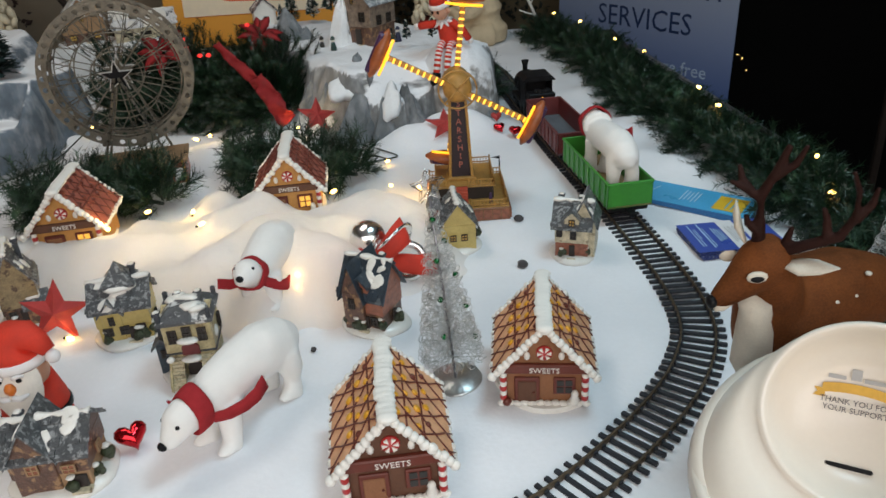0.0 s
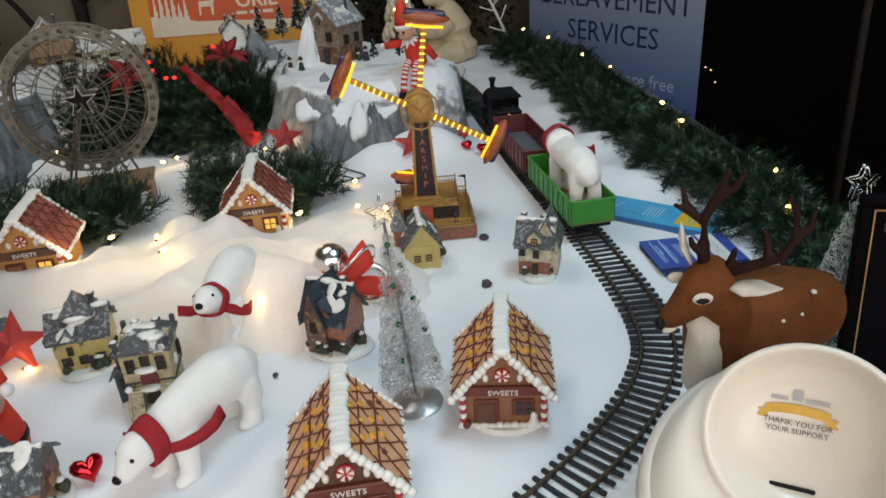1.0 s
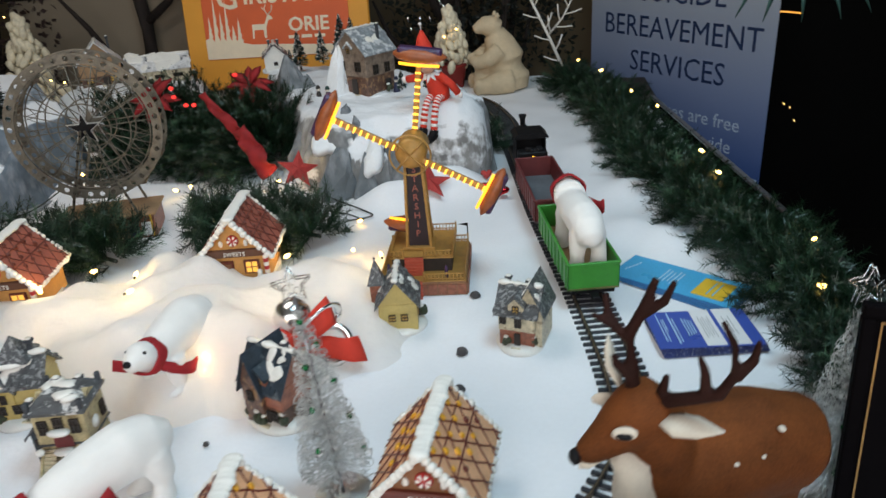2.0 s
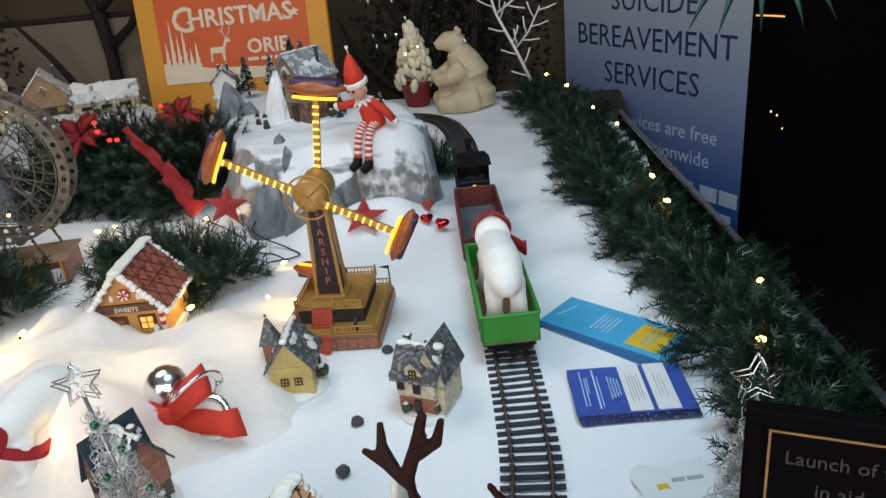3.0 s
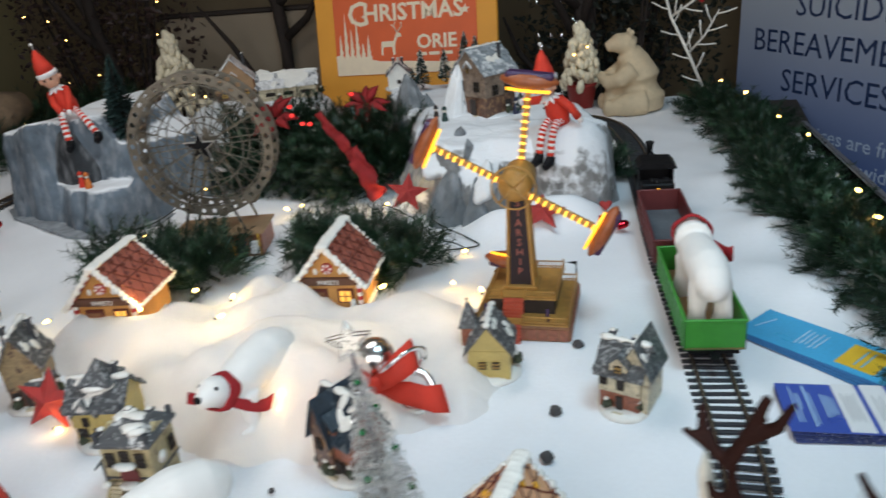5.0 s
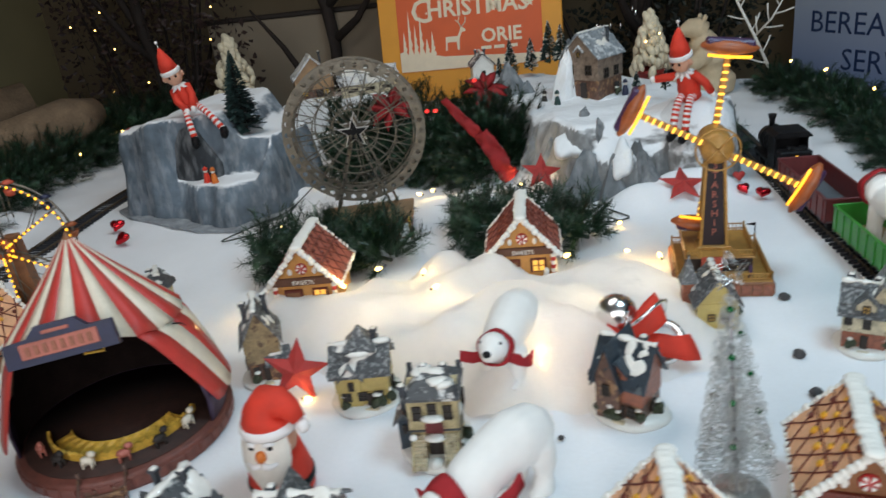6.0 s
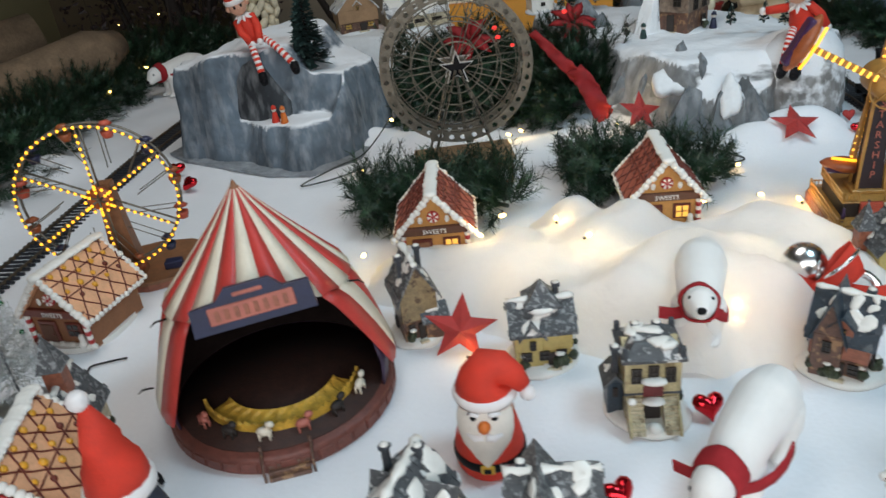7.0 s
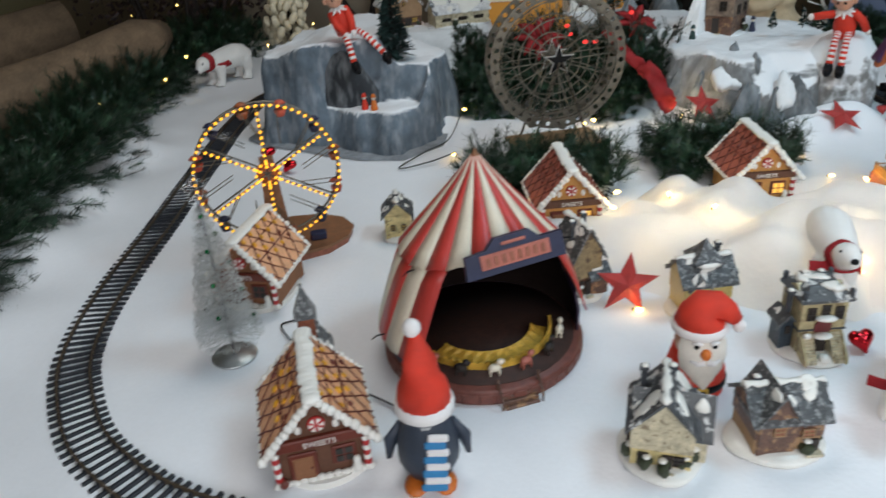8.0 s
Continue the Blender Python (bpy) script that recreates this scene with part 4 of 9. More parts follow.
        part("archway", bm, DARK, g, "dark arched passage under the landing")
        bm = bmesh.new()
        prism(bm, [(-0.011, 0.044), (0.011, 0.044), (0.011, 0.056), (0.006, 0.063), (-0.006, 0.063), (-0.011, 0.056)], f - 0.0022, f + 0.002, 0)
        part("door", bm, WAGONRED, g, "dark red arched door")
        for zz, rx in ((0.0385, 0.013), (0.0665, 0.014)):
            bm = bmesh.new()
            o = blob(14, rx, 0.008, 0.08, seed)
            loft(bm, [[(u * k, f - 0.006 + v * k, zz + dz) for u, v in o] for k, dz in ((0.92, 0.0), (1.0, 0.0012), (0.96, 0.0035), (0.6, 0.0050))], 0)
            part("canopy" if zz > 0.05 else "landing", bm, GLAZE, g, "rounded ledge under white snow")
        n = 9
        for sx in (-1, 1):
            bm = bmesh.new()
            side = [(f + 0.001, z0 - 0.002)]
            for q in range(n):
                zt = z0 + 0.034 * (1 - q / n)
                side += [(f - 0.0027 * q, zt), (f - 0.0027 * (q + 1), zt)]
            side += [(f - 0.0027 * n, z0 - 0.002)]
            loft(bm, [[(sx * xx, yy, zz) for yy, zz in side] for xx in (0.0110, 0.0262)], 0, None, False)
            part("stair", bm, STONE, g, "grey stone stair")
            bm = bmesh.new()
            prism(bm, [(f - 0.0005, z0 - 0.002), (f - 0.0005, 0.044), (f - 0.027, 0.015), (f - 0.027, z0 - 0.002)], sx * 0.0275 - 0.0015, sx * 0.0275 + 0.0015, 0, pose(0, 0, 0, 0, 0, 90) @ Matrix.Diagonal((1, -1, 1, 1)))
            part("parapet", bm, wall, g, "low wall beside the stair")
        bm = bmesh.new()
        ball(bm, (0, f - 0.019, 0.013), (0.0085, 0.009, 0.006), 10, 0)
        part("snow_heap", bm, GLAZE, g, "snow between the stairs")
        bm = bmesh.new()
        ball(bm, (-w * 0.40, f - 0.012, 0.046), (0.0055, 0.0050, 0.0042), 9, 0)
        part("snow_cap", bm, GLAZE, g)
        bm = bmesh.new()
        box(bm, (0, 0, 0.047), (w + 0.003, d + 0.003, 0.0028), 0, None, 0.0008)
        part("string_course", bm, SLATE, g, "dark moulding between the storeys")
        bm = bmesh.new()
        lathe(bm, [(0.0, 0.0), (0.0080, 0.0), (0.0080, 0.0015), (0.0, 0.0030)], 14, 0, pose(w / 2, -d * 0.12, 0.062, 0, 90, 0))
        part("medallion", bm, GLAZE, g, "round white medallion")
    for i in range(bushes):
        bm = bmesh.new()
        a = rg.uniform(-2.6, -0.3) if i else 0.2
        px, py = w * 0.58 * math.cos(a), d * 0.62 * math.sin(a)
        r = rg.uniform(0.006, 0.010)
        for j in range(5):
            ball(bm, (px + rg.uniform(-r, r) * 0.6, py + rg.uniform(-r, r) * 0.6, 0.010 + r * rg.uniform(0.5, 1.4)), r * rg.uniform(0.5, 0.8), 7, 0)
        ball(bm, (px, py, 0.012 + r * 1.9), (r * 0.6, r * 0.6, r * 0.3), 7, 1)
        part("shrub", bm, [BUSHG, GLAZE], g, "dark painted shrub")
    return g


WIN4 = ((-0.28, 0.3, 0), (0.28, 0.3, 0), (0.0, 0.3, 1), (0.0, 0.3, 2))
cottage(0.038, 1.166, 8, "pale yellow chapel with a grey spire and snow on its roof", 0.064, 0.068, 0.050, 0.100, YELLOW, roof=SLATEROOF, along=True, seed=3, base=(1.38, 1.42),
        wins=((-0.16, 0.52, 0), (0.16, 0.52, 0), (0.2, 0.52, 1), (-0.2, 0.52, 1)), chimneys=(), tower=(-0.56, 0.30, 0.066), bushes=2, snow=5, clump=1.3, scale=0.93, wmat=GLASSLIT)
cottage(0.232, 1.118, -15, "cream and brick cottage with a dormer and a dark slate roof", 0.057, 0.056, 0.060, 0.100, STONE, BRICK, roof=SLATEROOF, along=False, seed=5, base=(1.40, 1.6),
        wins=((-0.36, 0.78, 0), (0.05, 0.72, 0), (0.0, 0.75, 1)), door=0.02, dormer=True, chimneys=((-0.40, 0.2), (0.20, 0.1)), bushes=3, snow=5, scale=0.96, clump=1.2,
        wings=((0.018, 0.010, 0.040, 0.062, 0.062, 0.110, True, STONE),))
cottage(-0.080, 0.930, -24, "brown timbered cottage with blue slates and white snow clumps", 0.064, 0.056, 0.058, 0.108, BRICK, BROWN, roof=SLATEBLUE, along=False, seed=8, base=(1.6, 1.5),
        wins=WIN4, door=0.05, dormer=True, chimneys=((0.30, 0.1),), bushes=5, snow=15, clump=1.15,
        wings=((-0.012, -0.004, 0.032, 0.062, 0.060, 0.112, True, BROWN),))
cottage(-0.308, 0.835, 10, "cream stone town house with twin stone stairs and flat snowy roof", 0.062, 0.056, 0.082, 0.106, TOWNSTONE, TOWNSTONE, along=False, seed=12, base=(1.55, 1.95),
        wins=((-0.30, 0.80, 0), (0.0, 0.84, 0), (0.30, 0.80, 0), (0.25, 0.72, 1)), chimneys=((-0.2, 0.3, -0.002), (0.2, 0.35, -0.004), (-0.62, -0.1, -0.016)), bushes=2, snow=6, stairs=True, flat=True,
        wings=((-0.039, 0.002, 0.018, 0.030, 0.044, 0.062, True, SLATEBLUE),))
cottage(-0.440, 0.925, 14, "olive yellow cottage with a steep dark gable and a tall chimney", 0.074, 0.058, 0.056, 0.092, YELLOW, YELLOW, roof=SLATEROOF, along=False, seed=15, base=(1.38, 1.55),
        wins=((-0.3, 0.35, 0), (0.0, 0.35, 0), (0.3, 0.35, 0), (0.0, 0.4, 1)), door=0.15, chimneys=((0.30, 0.1, 0.012),), bushes=5, snow=8, clump=1.3, cap=(0.002, 0.002, 0.021, 0.090, 0.122),
        wings=((-0.014, -0.010, 0.026, 0.042, 0.050, 0.074, True, YELLOW),))
cottage(-0.622, 0.972, 30, "tall brown stone house with snow patches behind the big top", 0.052, 0.060, 0.072, 0.126, TIMBERTAN, BROWN, roof=SLATEROOF, along=True, seed=18, base=(1.5, 1.5),
        wins=WIN4, door=0.0, chimneys=((0.3, 0.2), (-0.3, -0.1)), bushes=3, snow=7, clump=1.3, wings=((0.020, -0.022, 0.030, 0.026, 0.034, 0.056, False, BROWN),))
cottage(-0.400, 0.640, 10, "dark log cabin with tan shutters on a thick snowy foot", 0.080, 0.064, 0.050, 0.084, BROWN, CARD, roof=SLATEROOF, along=False, seed=21, base=(1.4, 1.6),
        wins=((0.26, 0.62, 0), (0.0, 0.6, 1)), door=0.36, chimneys=((-0.36, 0.1),), bushes=3, snow=6, wmat=BRICK, frame_mt=CARD, clump=1.5,
        wings=((-0.014, -0.004, 0.044, 0.060, 0.050, 0.094, True, BROWN),))
cottage(-0.535, 0.608, -8, "weathered stone mill with snowy gables and small shrubs", 0.070, 0.070, 0.056, 0.104, STONE, OLIVE, along=True, seed=24, base=(1.45, 1.5),
        wins=WIN4, door=0.1, chimneys=((0.1, 0.35), (-0.35, 0.25)), bushes=6, snow=8, clump=1.4, wings=((0.010, 0.002, 0.080, 0.036, 0.044, 0.090, False, STONE),))
cottage(-0.985, 0.708, 20, "small grey church with a dark pointed steeple",  0.050, 0.062, 0.048, 0.098, STONE, roof=SLATEROOF, along=True, seed=27, base=(1.4, 1.3),
        wins=((0.0, 0.4, 1),), chimneys=(), tower=(0.0, -0.1, 0.115), bushes=2, snow=6)
cottage(-0.955, 1.165, 12, "little square pavilion with a pale snowy roof", 0.050, 0.050, 0.048, 0.082, OLIVE, along=True, seed=29, base=(1.35, 1.35), wins=((-0.2, 0.5, 0), (0.2, 0.5, 0), (0.0, 0.5, 1)),
        chimneys=((0.0, 0.0),), bushes=1, snow=8, wmat=GLASSLIT)


# ---- polar bears ----
def polar_bear(x, y, z, turn, label, s=1.0, head=(0.0, 0.0), lower=0.0, name="polar_bear", plump=1.0, both=False, flip=1, egg=0.0, slim=1.0):
    """A flocked bear that looks along -y; head: turn and drop of the head in degrees."""
    g = thing(name, label, "polar bear", pose(x, y, z, 0, 0, turn) @ Matrix.Diagonal((s * slim, s, s, 1)), "flocked polar bears")
    bm = bmesh.new()
    body = [(0, 0.105, 0.070, 0.012), (0, 0.098, 0.078, 0.030), (0, 0.075, 0.088, 0.042), (0, 0.040, 0.094, 0.046), (0, 0.0, 0.093, 0.043), (0, -0.040, 0.090, 0.039), (0, -0.070, 0.088, 0.032), (0, -0.085, 0.088, 0.02)]
    tube(bm, [p[:3] for p in body], [p[3] * (plump + egg * (0.5 - 5 * p[1])) for p in body], 16, 0)
    for sx in (-1, 1):
        tube(bm, [(sx * 0.024 * plump, 0.068, 0.080), (sx * 0.028 * plump, 0.074, 0.045), (sx * 0.028 * plump, 0.070, 0.018), (sx * 0.028 * plump, 0.066, 0.0)], [0.026 * plump, 0.021 * plump, 0.017, 0.018], 10, 0)
        tube(bm, [(sx * 0.024 * plump, -0.052, 0.075), (sx * 0.026 * plump, -0.055, 0.045), (sx * 0.026 * plump, -0.058, 0.018), (sx * 0.026 * plump, -0.064, 0.0)], [0.024 * plump, 0.019 * plump, 0.0155, 0.017], 10, 0)
        ball(bm, (sx * 0.028 * plump, 0.058, 0.008), (0.016, 0.020, 0.008), 10, 0)
        ball(bm, (sx * 0.026, -0.072, 0.008), (0.015, 0.019, 0.008), 10, 0)
    hm = pose(0, -0.088, 0.094 + lower, head[1], 0, head[0])
    tube(bm, [(0, 0.030, -0.006), (0, 0.0, 0.0), (0, -0.020, 0.004)], [0.032, 0.028, 0.026], 14, 0, hm)
    tube(bm, [(0, 0.002, 0.004), (0, -0.016, 0.005), (0, -0.031, 0.003), (0, -0.044, -0.004), (0, -0.056, -0.008), (0, -0.062, -0.009)], [0.021, 0.0280, 0.0260, 0.0185, 0.0140, 0.007], 14, 0, hm)
    ob = part("body", bm, FELT, g)
    skin(ob, 0.0035, 8)
    for sx in (-1, 1):
        bm = bmesh.new()
        ball(bm, (sx * 0.0165, -0.0385, 0.0130), 0.0042, 8, 0, hm)
        part("eye", bm, BLACK, g, "black bead eye")
    bm = bmesh.new()
    ball(bm, (0, -0.0635, -0.0050), (0.0080, 0.006, 0.0065), 8, 0, hm)
    part("nose", bm, BLACK, g, "black nose")
    bm = bmesh.new()
    ring = []
    for i in range(25):
        a = 2 * math.pi * i / 24
        c, sn = math.cos(a), math.sin(a)
        fold = 0.0012 * math.sin(5 * a)
        row = []
        for r, yy in ((0.0285, -0.017), (0.0312, -0.0165), (0.0330, -0.010), (0.0338, -0.002), (0.0338, 0.005), (0.0328, 0.009), (0.0295, 0.009)):
            row.append((c * (r + fold), yy + 0.006 * sn, (r + fold) * sn + 0.002))
        ring.append(row)
    loft(bm, ring, 0, hm, True, False)
    sc = part("scarf", bm, SCARF, g, "dark red felt scarf drawn over the ears")
    bm = bmesh.new()
    pts = [(0.026, 0.003, -0.014, 0.009), (0.038, 0.020, -0.020, 0.010), (0.047, 0.042, -0.024, 0.0105), (0.051, 0.064, -0.024, 0.0115), (0.051, 0.084, -0.018, 0.012)]
    rings = [[(flip * (x - 0.0015), y, z - w), (flip * (x + 0.0015), y, z - w), (flip * (x + 0.0022), y, z), (flip * (x + 0.0015), y, z + w), (flip * (x - 0.0015), y, z + w), (flip * (x - 0.0008), y, z)] for x, y, z, w in pts]
    loft(bm, rings, 0, hm, True)
    part("scarf_end", bm, SCARF, sc)
    if both:
        bm = bmesh.new()
        loft(bm, [[(-x, y, z - 0.010), (-x, y + 0.003, z - 0.010), (-x, y + 0.003, z + 0.010), (-x, y, z + 0.010)] for x, y, z in ((0.024, -0.004, -0.014), (0.040, -0.006, -0.018), (0.064, -0.008, -0.016))], 0, hm, False)
        part("scarf_end", bm, SCARF, sc)
    return g


polar_bear(-0.213, 0.731, 0.0, -28, "white flocked polar bear with its head lowered to a bauble", 0.83, (-4, 14), -0.010, plump=0.95, both=True, slim=0.88)
polar_bear(-0.240, 0.988, 0.026, -6, "white flocked polar bear in a red scarf half sunk in wadding", 0.73, (4, -26), -0.002, both=True)
polar_bear(-1.775, 2.330, ground_height(-1.775, 2.330) + 0.004, -30, "white flocked polar bear in a red scarf on the far snow", 0.88, (10, 12))



# ---- the train ----
def rolling(s, name, label, build):
    p, h = on_line(s)
    g = thing(name, label, "toy train", pose(p.x, p.y, 0.0145, 0, 0, math.degrees(h) - 90), "toy train")
    build(g)
    return g


def wheels(g, ys, r=0.012):
    for yy in ys:
        bm = bmesh.new()
        for sx in (-1, 1):
            lathe(bm, [(0.003, -0.003), (r, -0.003), (r, 0.002), (r + 0.002, 0.003), (r + 0.002, 0.005), (0.003, 0.005)], 18, 0, pose(sx * 0.022, yy, r, 0, -90 * sx, 0))
        tube(bm, [(-0.022, yy, r), (0.022, yy, r)], 0.002, 6, 0)
        part("wheelset", bm, BLACK, g, "black wheel pair")


def gondola(outer, inner, L=0.255):
    def build(g):
        wheels(g, (-L / 2 + 0.035, -L / 2 + 0.065, L / 2 - 0.065, L / 2 - 0.035))
        bm = bmesh.new()
        box(bm, (0, 0, 0.019), (0.070, L - 0.006, 0.008), 0, None, 0.001)
        for yy in (-L / 2 - 0.008, L / 2 + 0.008):
            box(bm, (0, yy, 0.016), (0.012, 0.022, 0.008), 0, None, 0.001)
        part("chassis", bm, BLACK, g, "black underframe with couplers")
        bm = bmesh.new()
        W, H = 0.082, 0.046
        box(bm, (0, 0, 0.0255), (W, L, 0.005), 1, None, 0.001)
        for sx in (-1, 1):
            box(bm, (sx * (W / 2 - 0.0015), 0, 0.023 + H / 2), (0.003, L, H), 0, None, 0.0008)
            box(bm, (sx * (W / 2 - 0.0005), 0, 0.023 + H), (0.005, L + 0.002, 0.004), 0, None, 0.001)
            for i in range(9):
                box(bm, (sx * (W / 2 + 0.0008), -L / 2 + 0.014 + (L - 0.028) * i / 8, 0.022 + H / 2), (0.002, 0.004, H - 0.004), 0)
        for sy in (-1, 1):
            box(bm, (0, sy * (L / 2 - 0.0015), 0.023 + H / 2), (W, 0.003, H), 0, None, 0.0008)
            box(bm, (0, sy * (L / 2 - 0.0005), 0.023 + H), (W + 0.002, 0.005, 0.004), 0, None, 0.001)
        part("tub", bm, [outer, inner], g)
    return build


def locomotive(g):
    wheels(g, (-0.10, -0.065, -0.030, 0.005), 0.013)
    wheels(g, (0.055,), 0.009)
    bm = bmesh.new()
    box(bm, (0, -0.02, 0.030), (0.062, 0.215, 0.010), 0, None, 0.002)
    box(bm, (0, 0.085, 0.022), (0.056, 0.012, 0.020), 0, None, 0.002)
    part("frame", bm, BLACK, g)
    bm = bmesh.new()
    mb = pose(0, 0, 0.062, -90, 0, 0)
    lathe(bm, [(0.0, -0.030), (0.026, -0.030), (0.026, 0.055), (0.0275, 0.056), (0.0275, 0.060), (0.026, 0.061), (0.026, 0.078), (0.022, 0.082), (0.0, 0.083)], 22, 0, mb)
    for yy in (0.0, 0.03):
        lathe(bm, [(0.0265, -0.002), (0.0272, -0.002), (0.0272, 0.002), (0.0265, 0.002)], 22, 0, pose(0, yy, 0.062, -90, 0, 0), cap=False)
    part("boiler", bm, BLACK, g)
    bm = bmesh.new()
    lathe(bm, [(0.006, 0), (0.0065, 0.020), (0.010, 0.032), (0.009, 0.033), (0.0, 0.030)], 14, 0, pose(0, 0.064, 0.084))
    part("smokestack", bm, BLACK, g)
    for yy in (0.005, 0.035):
        bm = bmesh.new()
        lathe(bm, [(0.009, 0), (0.009, 0.008), (0.006, 0.014), (0.0, 0.016)], 14, 0, pose(0, yy, 0.085))
        part("dome", bm, BLACK, g)
    bm = bmesh.new()
    for sx in (-1, 1):
        box(bm, (sx * 0.033, -0.055, 0.068), (0.003, 0.052, 0.072), 0, None, 0.001)
    box(bm, (0, -0.030, 0.068), (0.066, 0.003, 0.072), 0, None, 0.001)
    prism(bm, [(-0.040, 0.102), (-0.030, 0.112), (0.030, 0.112), (0.040, 0.102), (0.038, 0.100), (-0.038, 0.100)], -0.090, -0.022, 0)
    part("cab", bm, BLACK, g)
    bm = bmesh.new()
    box(bm, (0, -0.100, 0.056), (0.066, 0.034, 0.042), 0, None, 0.003)
    for i in range(14):
        ball(bm, (random.uniform(-0.024, 0.024), -0.100 + random.uniform(-0.010, 0.010), 0.077), 0.007, 6, 0)
    part("coal_bunker", bm, BLACK, g)
    bm = bmesh.new()
    ball(bm, (0.0, -0.1185, 0.066), (0.004, 0.0025, 0.003), 8, 0)
    part("lamp", bm, LED, g, "small amber tail lamp")


S0 = next(LENS[i] for i in range(len(LOOP)) if LOOP[i].y > 1.325 and LOOP[i].x > 0)
rolling(S0 + 0.547, "steam_locomotive", "black plastic toy steam locomotive with a small amber lamp", locomotive)
rolling(S0 + 0.285, "open_wagon", "dark red open toy wagon with an empty grey floor", gondola(WAGONRED, WAGONIN, 0.262))
rolling(S0, "open_wagon", "bright green open toy wagon carrying a polar bear", gondola(GREEN, CARD))
p, h = on_line(S0 - 0.02)
polar_bear(p.x, p.y, 0.0425, math.degrees(h) + 90, "white flocked polar bear riding in the green wagon", 0.92, (-4, 14), 0.004, plump=0.68, flip=-1, egg=0.12)


# ---- the star ride ----
ride = thing("star_ride", "gold wooden carnival ride with lit arms and spinning gondolas", "fairground ride", pose(0.058, 1.342, 0.0, 0, 0, 3))
bm = bmesh.new()
box(bm, (0, 0, 0.013), (0.150, 0.165, 0.026), 0, None, 0.0015)
for i in range(9):
    for sy in (-1, 1):
        box(bm, (-0.066 + 0.0165 * i, sy * 0.0835, 0.013), (0.014, 0.002, 0.018), 1)
for i in range(10):
    for sx in (-1, 1):
        box(bm, (sx * 0.0762, -0.074 + 0.0165 * i, 0.013), (0.002, 0.014, 0.018), 1)
part("lower_deck", bm, [RIDEBROWN, BRICK], ride, "brick-red fronted lower deck")
bm = bmesh.new()
box(bm, (0, 0.0, 0.0275), (0.146, 0.161, 0.003), 0)
box(bm, (-0.004, 0.012, 0.041), (0.104, 0.112, 0.026), 1, None, 0.001)
box(bm, (-0.004, 0.012, 0.0555), (0.112, 0.120, 0.003), 0, None, 0.001)
part("upper_deck", bm, [GOLDWOOD, DARK], ride)


def railing(x0, y0, x1, y1, z, mt=GOLDWOOD):
    bm = bmesh.new()
    L = math.hypot(x1 - x0, y1 - y0)
    m = pose(x0, y0, z, 0, 0, math.degrees(math.atan2(y1 - y0, x1 - x0)))
    for hz in (0.003, 0.012):
        box(bm, (L / 2, 0, hz), (L, 0.0018, 0.0018), 0, m)
    n = max(3, int(L / 0.006))
    for i in range(n + 1):
        box(bm, (L * i / n, 0, 0.006), (0.0014, 0.0014, 0.012), 0, m)
    for q in (0, L):
        box(bm, (q, 0, 0.008), (0.003, 0.003, 0.016), 0, m)
    part("railing", bm, mt, ride)


for a in ((-0.071, -0.079, -0.036, -0.079), (0.002, -0.079, 0.071, -0.079), (0.071, -0.079, 0.071, 0.079), (-0.071, 0.079, 0.071, 0.079), (-0.071, -0.079, -0.071, 0.079)):
    railing(*a, 0.029)
for a in ((-0.058, -0.046, -0.036, -0.046), (0.002, -0.046, 0.050, -0.046), (0.050, -0.046, 0.050, 0.070), (-0.058, 0.070, 0.050, 0.070), (-0.058, -0.046, -0.058, 0.070)):
    railing(*a, 0.057)
bm = bmesh.new()
rise = [(-0.0945 + 0.0021 * i, 0.0046 * (i + 1)) for i in range(6)] + [(-0.0615 + 0.0026 * i, 0.0276 + 0.0049 * (i + 1)) for i in range(6)]
outline = [(-0.0945, 0.0)]
for i, (yy, zz) in enumerate(rise):
    outline += [(yy, zz), (rise[i + 1][0] if i < 11 else -0.045, zz)]
outline += [(-0.045, 0.0)]
prism(bm, outline, -0.033, -0.001, 0, Matrix(((0, 1, 0, 0), (1, 0, 0, 0), (0, 0, 1, 0), (0, 0, 0, 1))))
part("stairs", bm, RIDERED, ride, "red front stairs")
# tapering tower with its sign
bm = bmesh.new()
for sx in (-1, 1):
    for sy in (-1, 1):
        tube(bm, [(sx * 0.021 - 0.010, sy * 0.017 + 0.004, 0.057), (sx * 0.014 - 0.010, sy * 0.011 + 0.004, 0.215)], 0.0032, 4, 0, smooth=False)
box(bm, (-0.010, 0.004, 0.060), (0.056, 0.046, 0.006), 0, None, 0.001)
loft(bm, [[(-0.010 + sx * w, 0.004 + sy * dd, z) for sx, sy in ((-1, -1), (1, -1), (1, 1), (-1, 1))] for w, dd, z in ((0.018, 0.0145, 0.058), (0.0115, 0.0085, 0.215))], 1, None, False)
tower = part("tower", bm, [GOLDWOOD, TOWERDARK], ride)
tilt = math.degrees(math.atan2(0.006, 0.157))
lettering("word", "\n".join("STARSHIP"), 0.0165, SALMON, tower, pose(-0.010, 0.004 - 0.0108, 0.197, 90 - tilt, 0, 0))
HUB = (-0.010, -0.004, 0.236)
bm = bmesh.new()
lathe(bm, [(0.0, -0.046), (0.022, -0.046), (0.026, -0.038), (0.026, 0.020), (0.022, 0.028), (0.0, 0.030)], 20, 0, pose(*HUB, 90, 0, 0))
box(bm, (HUB[0], 0.004, 0.214), (0.030, 0.024, 0.016), 0, None, 0.002)
hub = part("hub", bm, GOLDWOOD, ride, "round gold hub")
bm = bmesh.new()
pts = [(0.034 * math.cos(2 * math.pi * i / 28), 0.034 * math.sin(2 * math.pi * i / 28), 0.030) for i in range(29)]
